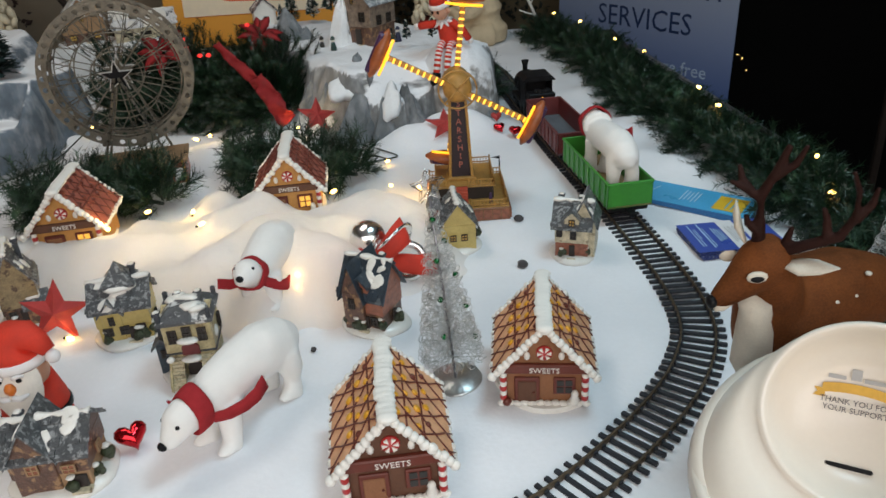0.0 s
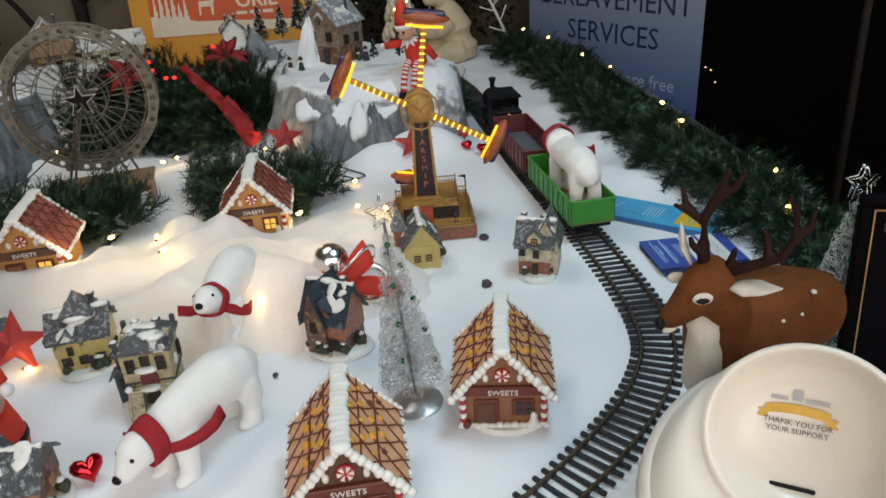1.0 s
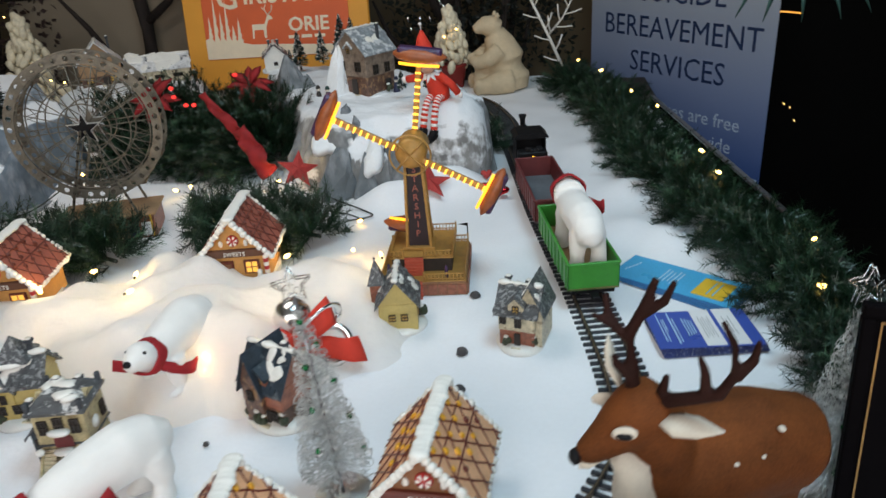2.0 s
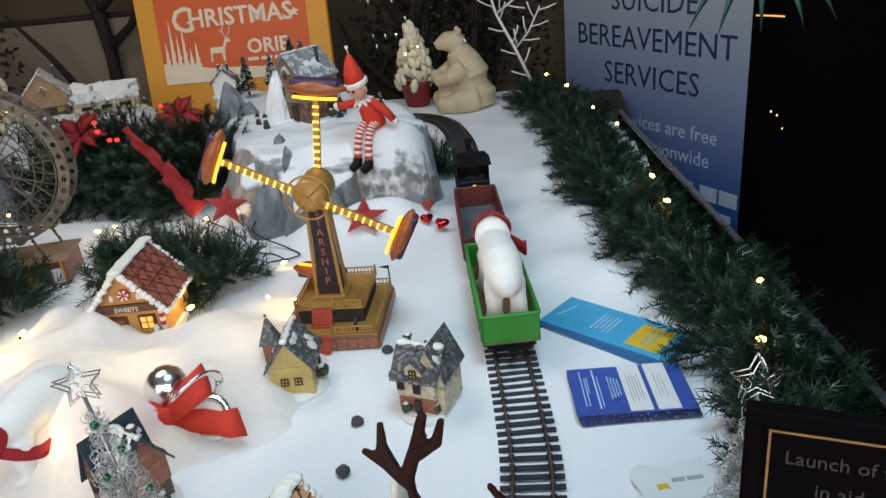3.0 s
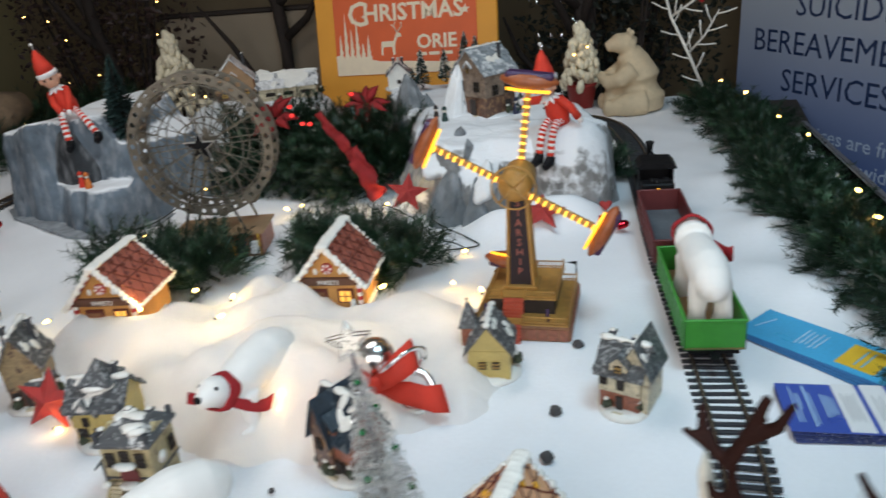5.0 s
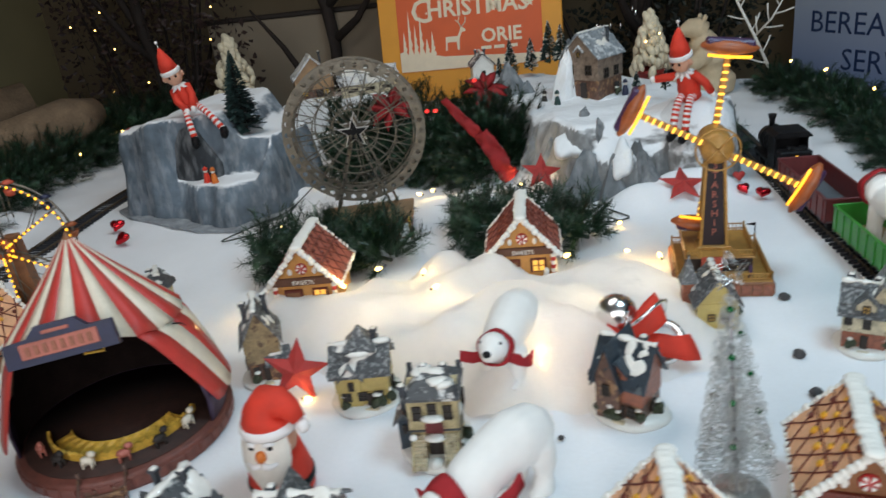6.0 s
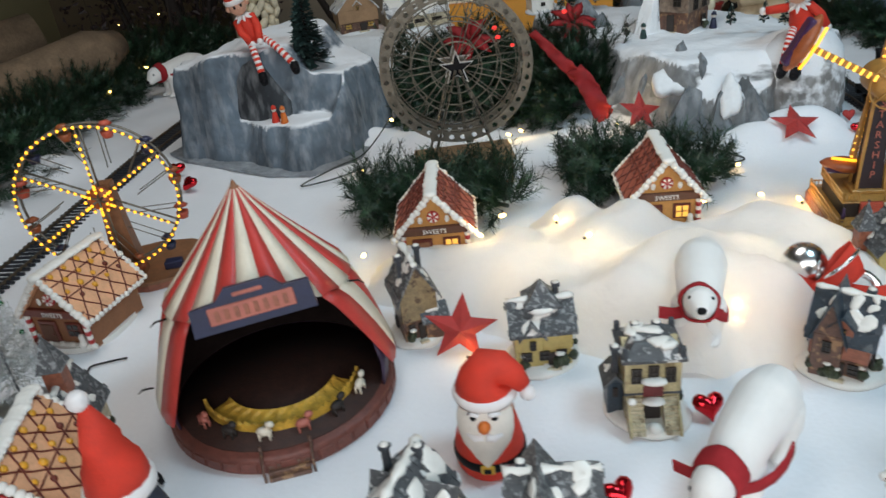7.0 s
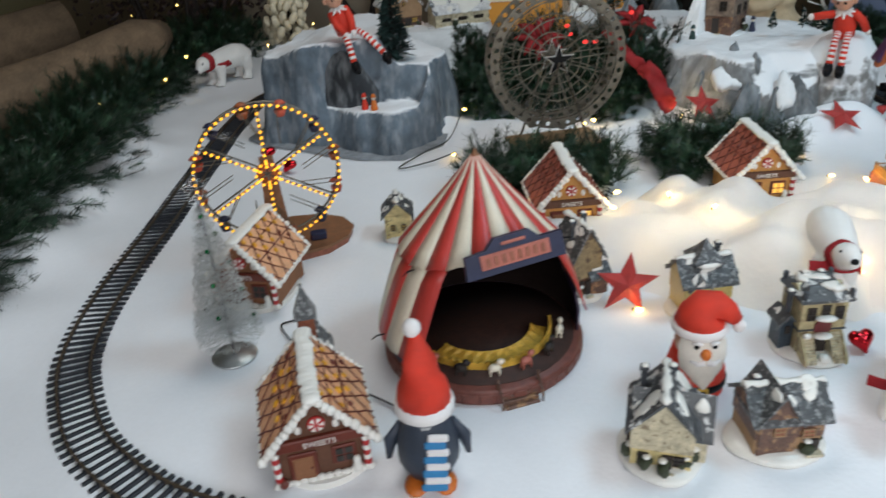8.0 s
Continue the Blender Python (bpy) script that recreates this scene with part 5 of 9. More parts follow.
tube(bm, pts, 0.0016, 6, 0, pose(*HUB, 90, 0, 0))
for i in range(4):
    a = math.pi / 4 + i * math.pi / 2
    tube(bm, [(0, 0, 0.030), (0.034 * math.cos(a), 0.034 * math.sin(a), 0.030)], 0.0018, 5, 0, pose(*HUB, 90, 0, 0))
part("hub_ring", bm, GOLDWOOD, hub)
for i in range(4):
    ang = (152, 82, 332, 262)[i]
    m = pose(*HUB) @ pose(0, (-0.024, 0.036)[i % 2], 0, 0, -ang, 0)
    bm = bmesh.new()
    box(bm, (0.078, 0, 0), (0.112, 0.009, 0.009), 0, m, 0.001)
    arm = part("arm", bm, GOLDWOOD, ride, "gold arm")
    for j in range(10):
        bm = bmesh.new()
        box(bm, (0.030 + 0.0115 * j, -0.0055, 0), (0.0028, 0.002, 0.0095), 0, m)
        part("light_bar", bm, LEDWHITE, arm, "glowing amber light bar")
    bm = bmesh.new()
    rings = [[(r * 0.55 * math.cos(a), yy, r * math.sin(a)) for a in (2 * math.pi * k / 14 for k in range(14))] for r, yy in ((0.003, -0.040), (0.013, -0.030), (0.020, -0.010), (0.020, 0.012), (0.013, 0.030), (0.005, 0.038))]
    mg2 = m @ pose(0.150, 0, 0, 90, 0, 0) @ Matrix.Scale(1.14, 4)
    loft(bm, rings, 0, mg2)
    box(bm, (0.006, 0.0, 0.0), (0.010, 0.064, 0.024), 1, mg2, 0.003)
    gd = part("gondola", bm, [RUST, PURPLE], ride, "rust and purple boat gondola")
    bm = bmesh.new()
    tube(bm, [(-0.0115, -0.030, 0.010), (-0.0118, -0.010, 0.013), (-0.0118, 0.012, 0.013), (-0.0115, 0.028, 0.010)], 0.0022, 6, 0, mg2)
    part("light_strip", bm, LED, gd, "glowing amber strip")
bm = bmesh.new()
tube(bm, [(0.071, 0.079, 0.028), (0.071, 0.079, 0.066)], 0.0012, 6, 0)
add(bm, [(0.071, 0.0785, 0.066), (0.071, 0.0785, 0.060), (0.054, 0.0785, 0.0635), (0.071, 0.0795, 0.066), (0.071, 0.0795, 0.060), (0.054, 0.0795, 0.0635)], [(0, 1, 2), (5, 4, 3), (0, 2, 5, 3), (1, 4, 5, 2)], 0)
part("flag", bm, BLACK, ride, "small black flag on a pole")
for px, py in ((0.040, -0.072), (-0.060, -0.060)):
    bm = bmesh.new()
    tube(bm, [(px, py, 0.029), (px, py, 0.040), (px, py, 0.052)], [0.003, 0.0034, 0.002], 7, 0)
    part("post", bm, PURPLE, ride, "purple post")


# ---- the striped big top ----
RINGGOLD = stuff("ring_gold", (0.62, 0.36, 0.05), 0.5, 0.0, 0.5, 60)
tent = thing("big_top", "red and cream striped model circus tent with a dark open front", "model tent", pose(-0.763, 0.820, 0.0, 0, 0, 25))
# local front is -y
bm = bmesh.new()
lathe(bm, [(0.0, 0.0), (0.140, 0.0), (0.143, 0.004), (0.143, 0.022), (0.140, 0.026), (0.0, 0.026)], 48, 0)
for i in range(40):
    a = 2 * math.pi * i / 40
    box(bm, (0, -0.1435, 0.013), (0.019, 0.0025, 0.014), 0, pose(0, 0, 0, 0, 0, math.degrees(a)), 0.001)
part("drum_base", bm, TENTBASE, tent, "dark red round base")


def eave(a):
    """Height of the eaves at an angle; they lift over the open front."""
    am = (a + math.pi / 2) % (2 * math.pi)
    am = min(am, 2 * math.pi - am)
    return 0.172 + 0.030 * math.exp(-(am / 0.8) ** 2)


n = 22
for i in range(n):
    a0, a1 = 2 * math.pi * i / n, 2 * math.pi * (i + 1) / n
    bm = bmesh.new()
    rings = []
    for k in range(9):
        f = k / 8
        r = 0.006 + 0.106 * f ** 1.05
        rings.append([(r * math.cos(a), r * math.sin(a), 0.298 - (0.298 - eave(a)) * f + 0.003 * math.sin(math.pi * (a - a0) / (a1 - a0)) * f) for a in (a0, (a0 + a1) / 2, a1)])
    loft(bm, rings, 0, None, True, False, False)
    ob = part("roof_stripe", bm, TENTRED if i % 2 else TENTCREAM, tent)
    ob.modifiers.new("thick", "SOLIDIFY").thickness = 0.002


def opening(f, sd):
    """The angle left open on one side at a share f of the way down the skirt."""
    return radians(40 + (29 if sd > 0 else 14) * f ** 0.7)


SIDES = 9
for sd in (-1, 1):
    for i in range(SIDES):
        bm = bmesh.new()
        rings = []
        for k in range(8):
            f = k / 7
            row = []
            for e in (0, 0.5, 1):
                a = opening(f, sd) + (math.pi - opening(f, sd)) * (i + e) / SIDES
                r, top = 0.108 + 0.043 * f ** 0.8, eave(math.atan2(-math.cos(a), sd * math.sin(a))) + 0.003
                row.append((sd * r * math.sin(a), -r * math.cos(a), top + (0.056 - top) * f - 0.004 * math.sin(math.pi * e) * f))
            rings.append(row)
        loft(bm, rings, 0, None, True, False, False)
        ob = part("skirt_stripe", bm, TENTCREAM if i % 2 else TENTRED, tent)
        ob.modifiers.new("thick", "SOLIDIFY").thickness = 0.0022
DRUMWALL = stuff("drum_purple", (0.045, 0.028, 0.060), 0.55, var=0.4, scale=60, bump=0.3)
bm = bmesh.new()
lathe(bm, [(0.138, 0.026), (0.140, 0.060), (0.134, 0.090)], 36, 0, None, True, radians(-90 + 66), radians(360 - 132), False)
ob = part("drum_wall", bm, DRUMWALL, tent, "dark purple drum wall under the skirt")
ob.modifiers.new("thick", "SOLIDIFY").thickness = 0.003
for a, z, r in ((-158, 0.172, 0.112), (-172, 0.070, 0.150), (-20, 0.172, 0.112)):
    bm = bmesh.new()
    c, q = math.cos(radians(a)), math.sin(radians(a))
    tube(bm, [(r * c, r * q, z), ((r + 0.012) * c, (r + 0.012) * q, z + 0.001), ((r + 0.019) * c, (r + 0.019) * q, z - 0.003)], [0.0012, 0.0012, 0.0005], 6, 0)
    part("peg", bm, BLACK, tent, "small dark peg at the hem")
bm = bmesh.new()
lathe(bm, [(0.009, 0.289), (0.008, 0.295), (0.004, 0.300), (0.002, 0.305), (0.0, 0.308)], 12, 0)
part("finial", bm, RIDEBROWN, tent)
# Inner sheet with the tent's interior shade put into its colour.
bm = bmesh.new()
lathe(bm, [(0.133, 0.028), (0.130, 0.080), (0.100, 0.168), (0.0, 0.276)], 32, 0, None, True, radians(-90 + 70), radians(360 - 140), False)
part("inside_shade", bm, TENTSHADE, tent, "near-black sheet standing for the shade inside")
# Brown floor, its colour lowered for the shade under the canvas.
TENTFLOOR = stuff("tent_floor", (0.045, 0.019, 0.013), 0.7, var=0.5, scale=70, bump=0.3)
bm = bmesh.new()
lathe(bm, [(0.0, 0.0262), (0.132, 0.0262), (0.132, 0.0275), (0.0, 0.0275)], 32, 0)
part("arena_floor", bm, TENTFLOOR, tent, "brown arena floor darkened for the shade inside")
bm = bmesh.new()
SIGNPOSE = pose(0.003, -0.124, 0.212, -14, -5, 0) @ Matrix.Scale(1.04, 4)
out = [(-0.062, -0.016), (0.062, -0.016), (0.060, 0.014), (0.034, 0.014), (0.022, 0.026), (-0.022, 0.026), (-0.034, 0.014), (-0.060, 0.012)]
prism(bm, out, -0.004, 0.004, 0, SIGNPOSE)
sb = part("sign", bm, NAVY, tent, "navy scalloped sign")
bm = bmesh.new()
box(bm, (0, -0.0045, 0.001), (0.086, 0.003, 0.018), 0, SIGNPOSE, 0.001)
box(bm, (0, -0.0045, 0.018), (0.030, 0.003, 0.004), 0, SIGNPOSE, 0.001)
part("sign_panel", bm, SALMON, sb)
for i in range(8):
    bm = bmesh.new()
    box(bm, (-0.034 + 0.0097 * i, -0.0066, 0.001), (0.0045, 0.0015, 0.011), 0, SIGNPOSE)
    part("bar", bm, BRICK, sb, "plain bar of lettering")
# a trapeze under the roof
bm = bmesh.new()
tube(bm, [(-0.014, -0.030, 0.235), (-0.012, -0.034, 0.150), (0.012, -0.034, 0.150), (0.014, -0.030, 0.235)], 0.0009, 5, 0)
tube(bm, [(-0.013, -0.034, 0.150), (0.013, -0.034, 0.150)], 0.0018, 6, 0)
part("trapeze", bm, RINGGOLD, tent, "dull gold trapeze")
# ring fence, horses and steps inside
for i in range(13):
    a = -math.pi / 2 + radians(-72 + 144 * i / 12)
    bm = bmesh.new()
    prism(bm, [(-0.011, 0.0), (0.011, 0.0), (0.011, 0.009), (0.006, 0.013), (0.0, 0.009), (-0.006, 0.013), (-0.011, 0.009)], -0.002, 0.002, 0, pose(0.098 * math.cos(a), 0.098 * math.sin(a), 0.0275, 0, 0, math.degrees(a) + 90))
    part("ring_fence", bm, RINGGOLD, tent, "dull gold scalloped ring fence")
bm = bmesh.new()
loft(bm, [[(r * math.cos(a), r * math.sin(a), 0.0285 + 0.004 * q) for q, r in enumerate((0.092, 0.080 if k % 2 else 0.074, 0.070))] for k, a in ((k, -math.pi / 2 + radians(-68 + 136 * k / 24)) for k in range(25))], 0, None, False, False, False)
ob = part("ring_bench", bm, RINGGOLD, tent, "yellow scalloped ring bench")
ob.modifiers.new("thick", "SOLIDIFY").thickness = 0.002
for i in range(6):
    a = -math.pi / 2 + radians(-58 + 116 * i / 5)
    bm = bmesh.new()
    m = pose(0.112 * math.cos(a), 0.112 * math.sin(a), 0.027, 0, 0, math.degrees(a))
    ball(bm, (0, 0, 0.012), (0.006, 0.010, 0.006), 8, 0, m)
    ball(bm, (0, 0.008, 0.021), (0.004, 0.006, 0.005), 8, 0, m)
    for sx in (-1, 1):
        for sy in (-1, 1):
            tube(bm, [(sx * 0.003, sy * 0.006, 0.010), (sx * 0.003, sy * 0.006, 0.0)], 0.0016, 5, 0, m)
    part("ring_animal", bm, (SALMON, DARK, TENTCREAM)[i % 3], tent, "small painted ring animal")
bm = bmesh.new()
for i in range(5):
    box(bm, (0.0, -0.150 + 0.005 * i, 0.0025 + 0.005 * i), (0.048, 0.008, 0.006), 0, None, 0.001)
part("steps", bm, BROWN, tent, "wooden steps")
for sx in (-1, 1):
    bm = bmesh.new()
    tube(bm, [(sx * 0.028, -0.153, 0.002), (sx * 0.028, -0.153, 0.016), (sx * 0.028, -0.136, 0.034)], 0.0016, 6, 0)
    tube(bm, [(sx * 0.028, -0.136, 0.024), (sx * 0.028, -0.136, 0.040)], 0.0022, 6, 0)
    part("handrail", bm, BROWN, tent, "brown handrail")


# ---- big silver wheel ----
wheel = thing("ferris_wheel", "large silver filigree model ferris wheel on a brick booth", "ferris wheel", pose(-0.660, 1.545, 0.0, 0, 0, 17))
WZ, WR = 0.242, 0.150
for yy in (-0.026, 0.026):
    bm = bmesh.new()
    n = 38
    for i in range(n):
        a0, a1 = 2 * math.pi * i / n, 2 * math.pi * (i + 1) / n
        am, r0, r1 = (a0 + a1) / 2, WR - 0.020, WR
        rm = (r0 + r1) / 2
        outer = [(r0, a0), (r0, am), (r0, a1), (rm, a1), (r1, a1), (r1, am), (r1, a0), (rm, a0)]
        pts = [(r * math.cos(a), yy + dy, WZ + r * math.sin(a)) for dy in (-0.0015, 0.0015) for r, a in outer]
        cx, cz = rm * math.cos(am), WZ + rm * math.sin(am)
        for dy in (-0.0015, 0.0015):
            for r, a in outer:
                vx, vz = r * math.cos(a) - cx, WZ + r * math.sin(a) - cz
                L = math.hypot(vx, vz)
                pts.append((cx + 0.0056 * vx / L, yy + dy, cz + 0.0056 * vz / L))
        faces = []
        for k in range(8):
            j = (k + 1) % 8
            faces += [(k, j, 16 + j, 16 + k), (8 + j, 8 + k, 24 + k, 24 + j), (16 + k, 16 + j, 24 + j, 24 + k)]
        faces += [(0, 8, 9, 1), (1, 9, 10, 2), (4, 12, 13, 5), (5, 13, 14, 6)]
        add(bm, pts, faces, 0)
    rim = part("rim", bm, PEWTER, wheel, "pierced pewter rim")
    bm = bmesh.new()
    for r in (0.126, 0.088, 0.050):
        tube(bm, [(r * math.cos(2 * math.pi * i / 40), yy, WZ + r * math.sin(2 * math.pi * i / 40)) for i in range(41)], 0.0014, 5, 0, up=(0, 1, 0))
    part("hoop", bm, PEWTER, wheel, "thin pewter hoops")
    for i in range(16):
        a = 2 * math.pi * i / 16
        bm = bmesh.new()
        tube(bm, [(0.012 * math.cos(a), yy, WZ + 0.012 * math.sin(a)), (0.132 * math.cos(a + 0.05), yy, WZ + 0.132 * math.sin(a + 0.05))], 0.0012, 5, 0)
        a2 = a + math.pi / 16
        tube(bm, [(0.088 * math.cos(a), yy, WZ + 0.088 * math.sin(a)), (0.128 * math.cos(a2), yy, WZ + 0.128 * math.sin(a2)), (0.088 * math.cos(a + math.pi / 8), yy, WZ + 0.088 * math.sin(a + math.pi / 8))], 0.0010, 4, 0)
        part("spoke", bm, PEWTER, wheel)
    bm = bmesh.new()
    prism(bm, [((0.036 if k % 2 == 0 else 0.0145) * math.cos(math.pi / 2 + k * math.pi / 5), WZ + (0.036 if k % 2 == 0 else 0.0145) * math.sin(math.pi / 2 + k * math.pi / 5)) for k in range(10)], yy - 0.0025, yy - 0.0005, 0)
    part("star_backing", bm, TINSEL, wheel, "silver star outline")
    bm = bmesh.new()
    star = [((0.030 if k % 2 == 0 else 0.0115) * math.cos(math.pi / 2 + k * math.pi / 5), WZ + (0.030 if k % 2 == 0 else 0.0115) * math.sin(math.pi / 2 + k * math.pi / 5)) for k in range(10)]
    prism(bm, star, yy - 0.007, yy - 0.003, 0)
    part("star", bm, BLACK if yy < 0 else PEWTER, wheel, "black star at the hub")
    for sx in (-1, 1):
        bm = bmesh.new()
        y2 = yy * 1.8
        tube(bm, [(sx * 0.004, y2, WZ), (sx * 0.066, y2, 0.058)], 0.0055, 4, 0, flat=0.5, up=(0, 1, 0), smooth=False)
        for k in range(11):
            f = (k + 0.5) / 11
            ball(bm, (sx * (0.004 + 0.062 * f), y2 - (0.0035 if yy < 0 else -0.0035), WZ - 0.184 * f), (0.0028, 0.001, 0.0028), 6, 1)
        part("leg", bm, [PEWTER, BLACK], wheel, "pierced pewter leg")
for i in range(12):
    a = 2 * math.pi * i / 12 + 0.1
    bm = bmesh.new()
    x, z = 0.139 * math.cos(a), WZ + 0.139 * math.sin(a)
    box(bm, (x, 0, z - 0.014), (0.016, 0.040, 0.010), 0, None, 0.002)
    tube(bm, [(x, -0.026, z), (x, 0.026, z)], 0.0012, 5, 0)
    for sy in (-1, 1):
        tube(bm, [(x, sy * 0.016, z), (x, sy * 0.016, z - 0.012)], 0.001, 4, 0)
    part("cabin", bm, PEWTER, wheel, "pewter cabin")
bm = bmesh.new()
box(bm, (0, 0, 0.026), (0.190, 0.100, 0.052), 0, None, 0.002)
box(bm, (0, 0, 0.054), (0.204, 0.112, 0.006), 1, None, 0.002)
booth = part("booth", bm, [BRICK, CARD], wheel, "brick booth under the wheel")
for i in range(7):
    bm = bmesh.new()
    box(bm, (-0.078 + 0.026 * i, -0.052, 0.022), (0.020, 0.004, 0.030), 0, None, 0.001)
    part("panel", bm, (NAVY, WAGONRED, PAPER, DARK, POSTERORANGE, NAVY, PAPER)[i], booth)
for i in range(4):
    for sy in (-1,):
        bm = bmesh.new()
        tube(bm, [(-0.09 + 0.06 * i, sy * 0.055, 0.0), (-0.09 + 0.06 * i, sy * 0.055, 0.054)], 0.002, 6, 0)
        part("post", bm, GOLD, booth)

# ---- the lit wheel ----
lw = thing("lit_ferris_wheel", "amber-lit model ferris wheel on a round wooden base", "ferris wheel", pose(-1.152, 1.060, 0.0, 0, 0, 22))
LZ, LR = 0.178, 0.122
for yy in (-0.010, 0.010):
    bm = bmesh.new()
    tube(bm, [(LR * math.cos(2 * math.pi * i / 48), yy, LZ + LR * math.sin(2 * math.pi * i / 48)) for i in range(49)], 0.0022, 6, 0, up=(0, 1, 0))
    for i in range(6):
        a = math.pi / 6 + i * math.pi / 3
        tube(bm, [(0, yy, LZ), (LR * math.cos(a), yy, LZ + LR * math.sin(a))], 0.0018, 5, 0)
    for i in range(12):
        a = i * math.pi / 6
        tube(bm, [(0.06 * math.cos(a), yy, LZ + 0.06 * math.sin(a)), (LR * math.cos(a + 0.26), yy, LZ + LR * math.sin(a + 0.26))], 0.0009, 4, 0)
    part("rim", bm, PEWTER, lw)


bm0 = bmesh.new()
ball(bm0, (0, 0, 0), (0.0027, 0.0022, 0.0027), 6, 0, rings=4)
dot = link("light", bm0, LED)
dot.parent = lw
spots = [(LR * math.cos(2 * math.pi * i / 64), LZ + LR * math.sin(2 * math.pi * i / 64)) for i in range(64)]
for i in range(6):
    a = math.pi / 2 + i * math.pi / 3
    spots += [(r * math.cos(a), LZ + r * math.sin(a)) for r in (0.014 + 0.0105 * k for k in range(10))]
spots += [(0.020 * math.cos(math.pi * k / 6), LZ + 0.020 * math.sin(math.pi * k / 6)) for k in range(12)]
for k, (x, z) in enumerate(spots):
    o = dot if k == 0 else new("light", dot.data)
    o.parent = lw
    o.location = (x, -0.013, z)
for i in range(12):
    a = i * math.pi / 6 + 0.2
    bm = bmesh.new()
    x, z = LR * 0.99 * math.cos(a), LZ + LR * 0.99 * math.sin(a)
    lathe(bm, [(0.0, -0.022), (0.007, -0.022), (0.010, -0.014), (0.010, -0.010), (0.0085, -0.010)], 12, 0, pose(x, 0.012, z))
    lathe(bm, [(0.012, 0.0), (0.006, 0.005), (0.0, 0.006)], 12, 0, pose(x, 0.012, z))
    tube(bm, [(x, 0.012, z - 0.012), (x, 0.012, z + 0.002)], 0.001, 5, 0)
    part("cabin", bm, (RUST, NAVY, RIDERED)[i % 3], lw)
bm = bmesh.new()
lathe(bm, [(0.0, -0.006), (0.018, -0.006), (0.020, 0.0), (0.018, 0.006), (0.0, 0.006)], 16, 0, pose(0, 0, LZ, 90, 0, 0))
part("hub", bm, RUST, lw)
bm = bmesh.new()
loft(bm, [[(sx * w, 0.035 + sy * d, z) for sx, sy in ((-1, -1), (1, -1), (1, 1), (-1, 1))] for w, d, z in ((0.024, 0.018, 0.02), (0.016, 0.014, 0.12), (0.012, 0.012, LZ + 0.014))], 0, None, False)
tube(bm, [(0, 0, LZ), (0, 0.04, LZ)], 0.007, 8, 0)
part("tower", bm, RIDEBROWN, lw, "brown tower behind the wheel")
bm = bmesh.new()
o = [(0.03 + 0.108 * math.cos(2 * math.pi * k / 12), 0.072 + 0.082 * math.sin(2 * math.pi * k / 12)) for k in range(12)]
plate(bm, o, 0.0, 0.016, 0)
plate(bm, [(0.03 + (x - 0.03) * 1.03, 0.072 + (y - 0.072) * 1.03) for x, y in o], 0.013, 0.019, 1)
part("base", bm, [BRICK, RIDEBROWN], lw, "twelve-sided wooden base")
bm = bmesh.new()
box(bm, (0.070, 0.036, 0.026), (0.030, 0.020, 0.014), 0, None, 0.002)
part("ticket_box", bm, NAVY, lw)


# ---- snowy rocks ----
def snow_rock(name, snow_at=0.62, spread=0.9, tilt_share=1.0, size=22, streak=0.55, soft=0.15, col=(0.175, 0.205, 0.235)):
    """Grey rock whose level parts carry snow."""
    mt = stuff(name, col, 0.85, var=0.6, scale=8, bump=0.6, bscale=34, dist=0.008)
    nt = mt.node_tree
    b = nt.nodes["Principled BSDF"]
    old = b.inputs["Base Color"].links[0].from_socket
    geo, sep, nz, sm, mr, mx = (nt.nodes.new("ShaderNode" + k) for k in ("NewGeometry", "SeparateXYZ", "TexNoise", "Math", "MapRange", "Mix"))
    nt.links.new(geo.outputs["Normal"], sep.inputs[0])
    nz.inputs["Scale"].default_value, nz.inputs["Detail"].default_value = size, 4
    sm.operation = "MULTIPLY_ADD"
    nt.links.new(nz.outputs["Fac"], sm.inputs[0])
    sm.inputs[1].default_value = spread
    up = nt.nodes.new("ShaderNodeMath")
    up.operation = "MULTIPLY"
    up.inputs[1].default_value = tilt_share
    nt.links.new(sep.outputs[2], up.inputs[0])
    nt.links.new(up.outputs[0], sm.inputs[2])
    nt.links.new(sm.outputs[0], mr.inputs["Value"])
    mr.inputs["From Min"].default_value, mr.inputs["From Max"].default_value = snow_at + 0.40, snow_at + 0.40 + soft
    mx.data_type = "RGBA"
    nt.links.new(mr.outputs[0], mx.inputs["Factor"])
    nt.links.new(old, mx.inputs[6])
    mx.inputs[7].default_value = (0.80, 0.82, 0.84, 1)
    nt.links.new(mx.outputs[2], b.inputs["Base Color"])
    co, mp, st, sr, mx2 = (nt.nodes.new("ShaderNode" + k) for k in ("TexCoord", "Mapping", "TexNoise", "MapRange", "Mix"))
    nt.links.new(co.outputs["Object"], mp.inputs["Vector"])
    mp.inputs["Scale"].default_value = (9, 9, 3.2)
    nt.links.new(mp.outputs[0], st.inputs["Vector"])
    st.inputs["Detail"].default_value = 3
    nt.links.new(st.outputs["Fac"], sr.inputs["Value"])
    sr.inputs["From Min"].default_value, sr.inputs["From Max"].default_value, sr.inputs["To Max"].default_value = 0.45, 0.72, streak
    mx2.data_type = "RGBA"
    nt.links.new(sr.outputs[0], mx2.inputs["Factor"])
    nt.links.new(old, mx2.inputs[6])
    mx2.inputs[7].default_value = (0.58, 0.60, 0.62, 1)
    nt.links.new(mx2.outputs[2], mx.inputs[6])
    return mt


ROCKSNOW = snow_rock("rock_with_snow", 0.52, 0.60, 1.0, 11, 0.32, 0.20, (0.115, 0.148, 0.18))
DRAPED = snow_rock("rock_draped_in_snow", 0.42, 0.75, 0.9, 9, 0.40, 0.12, (0.20, 0.205, 0.205))
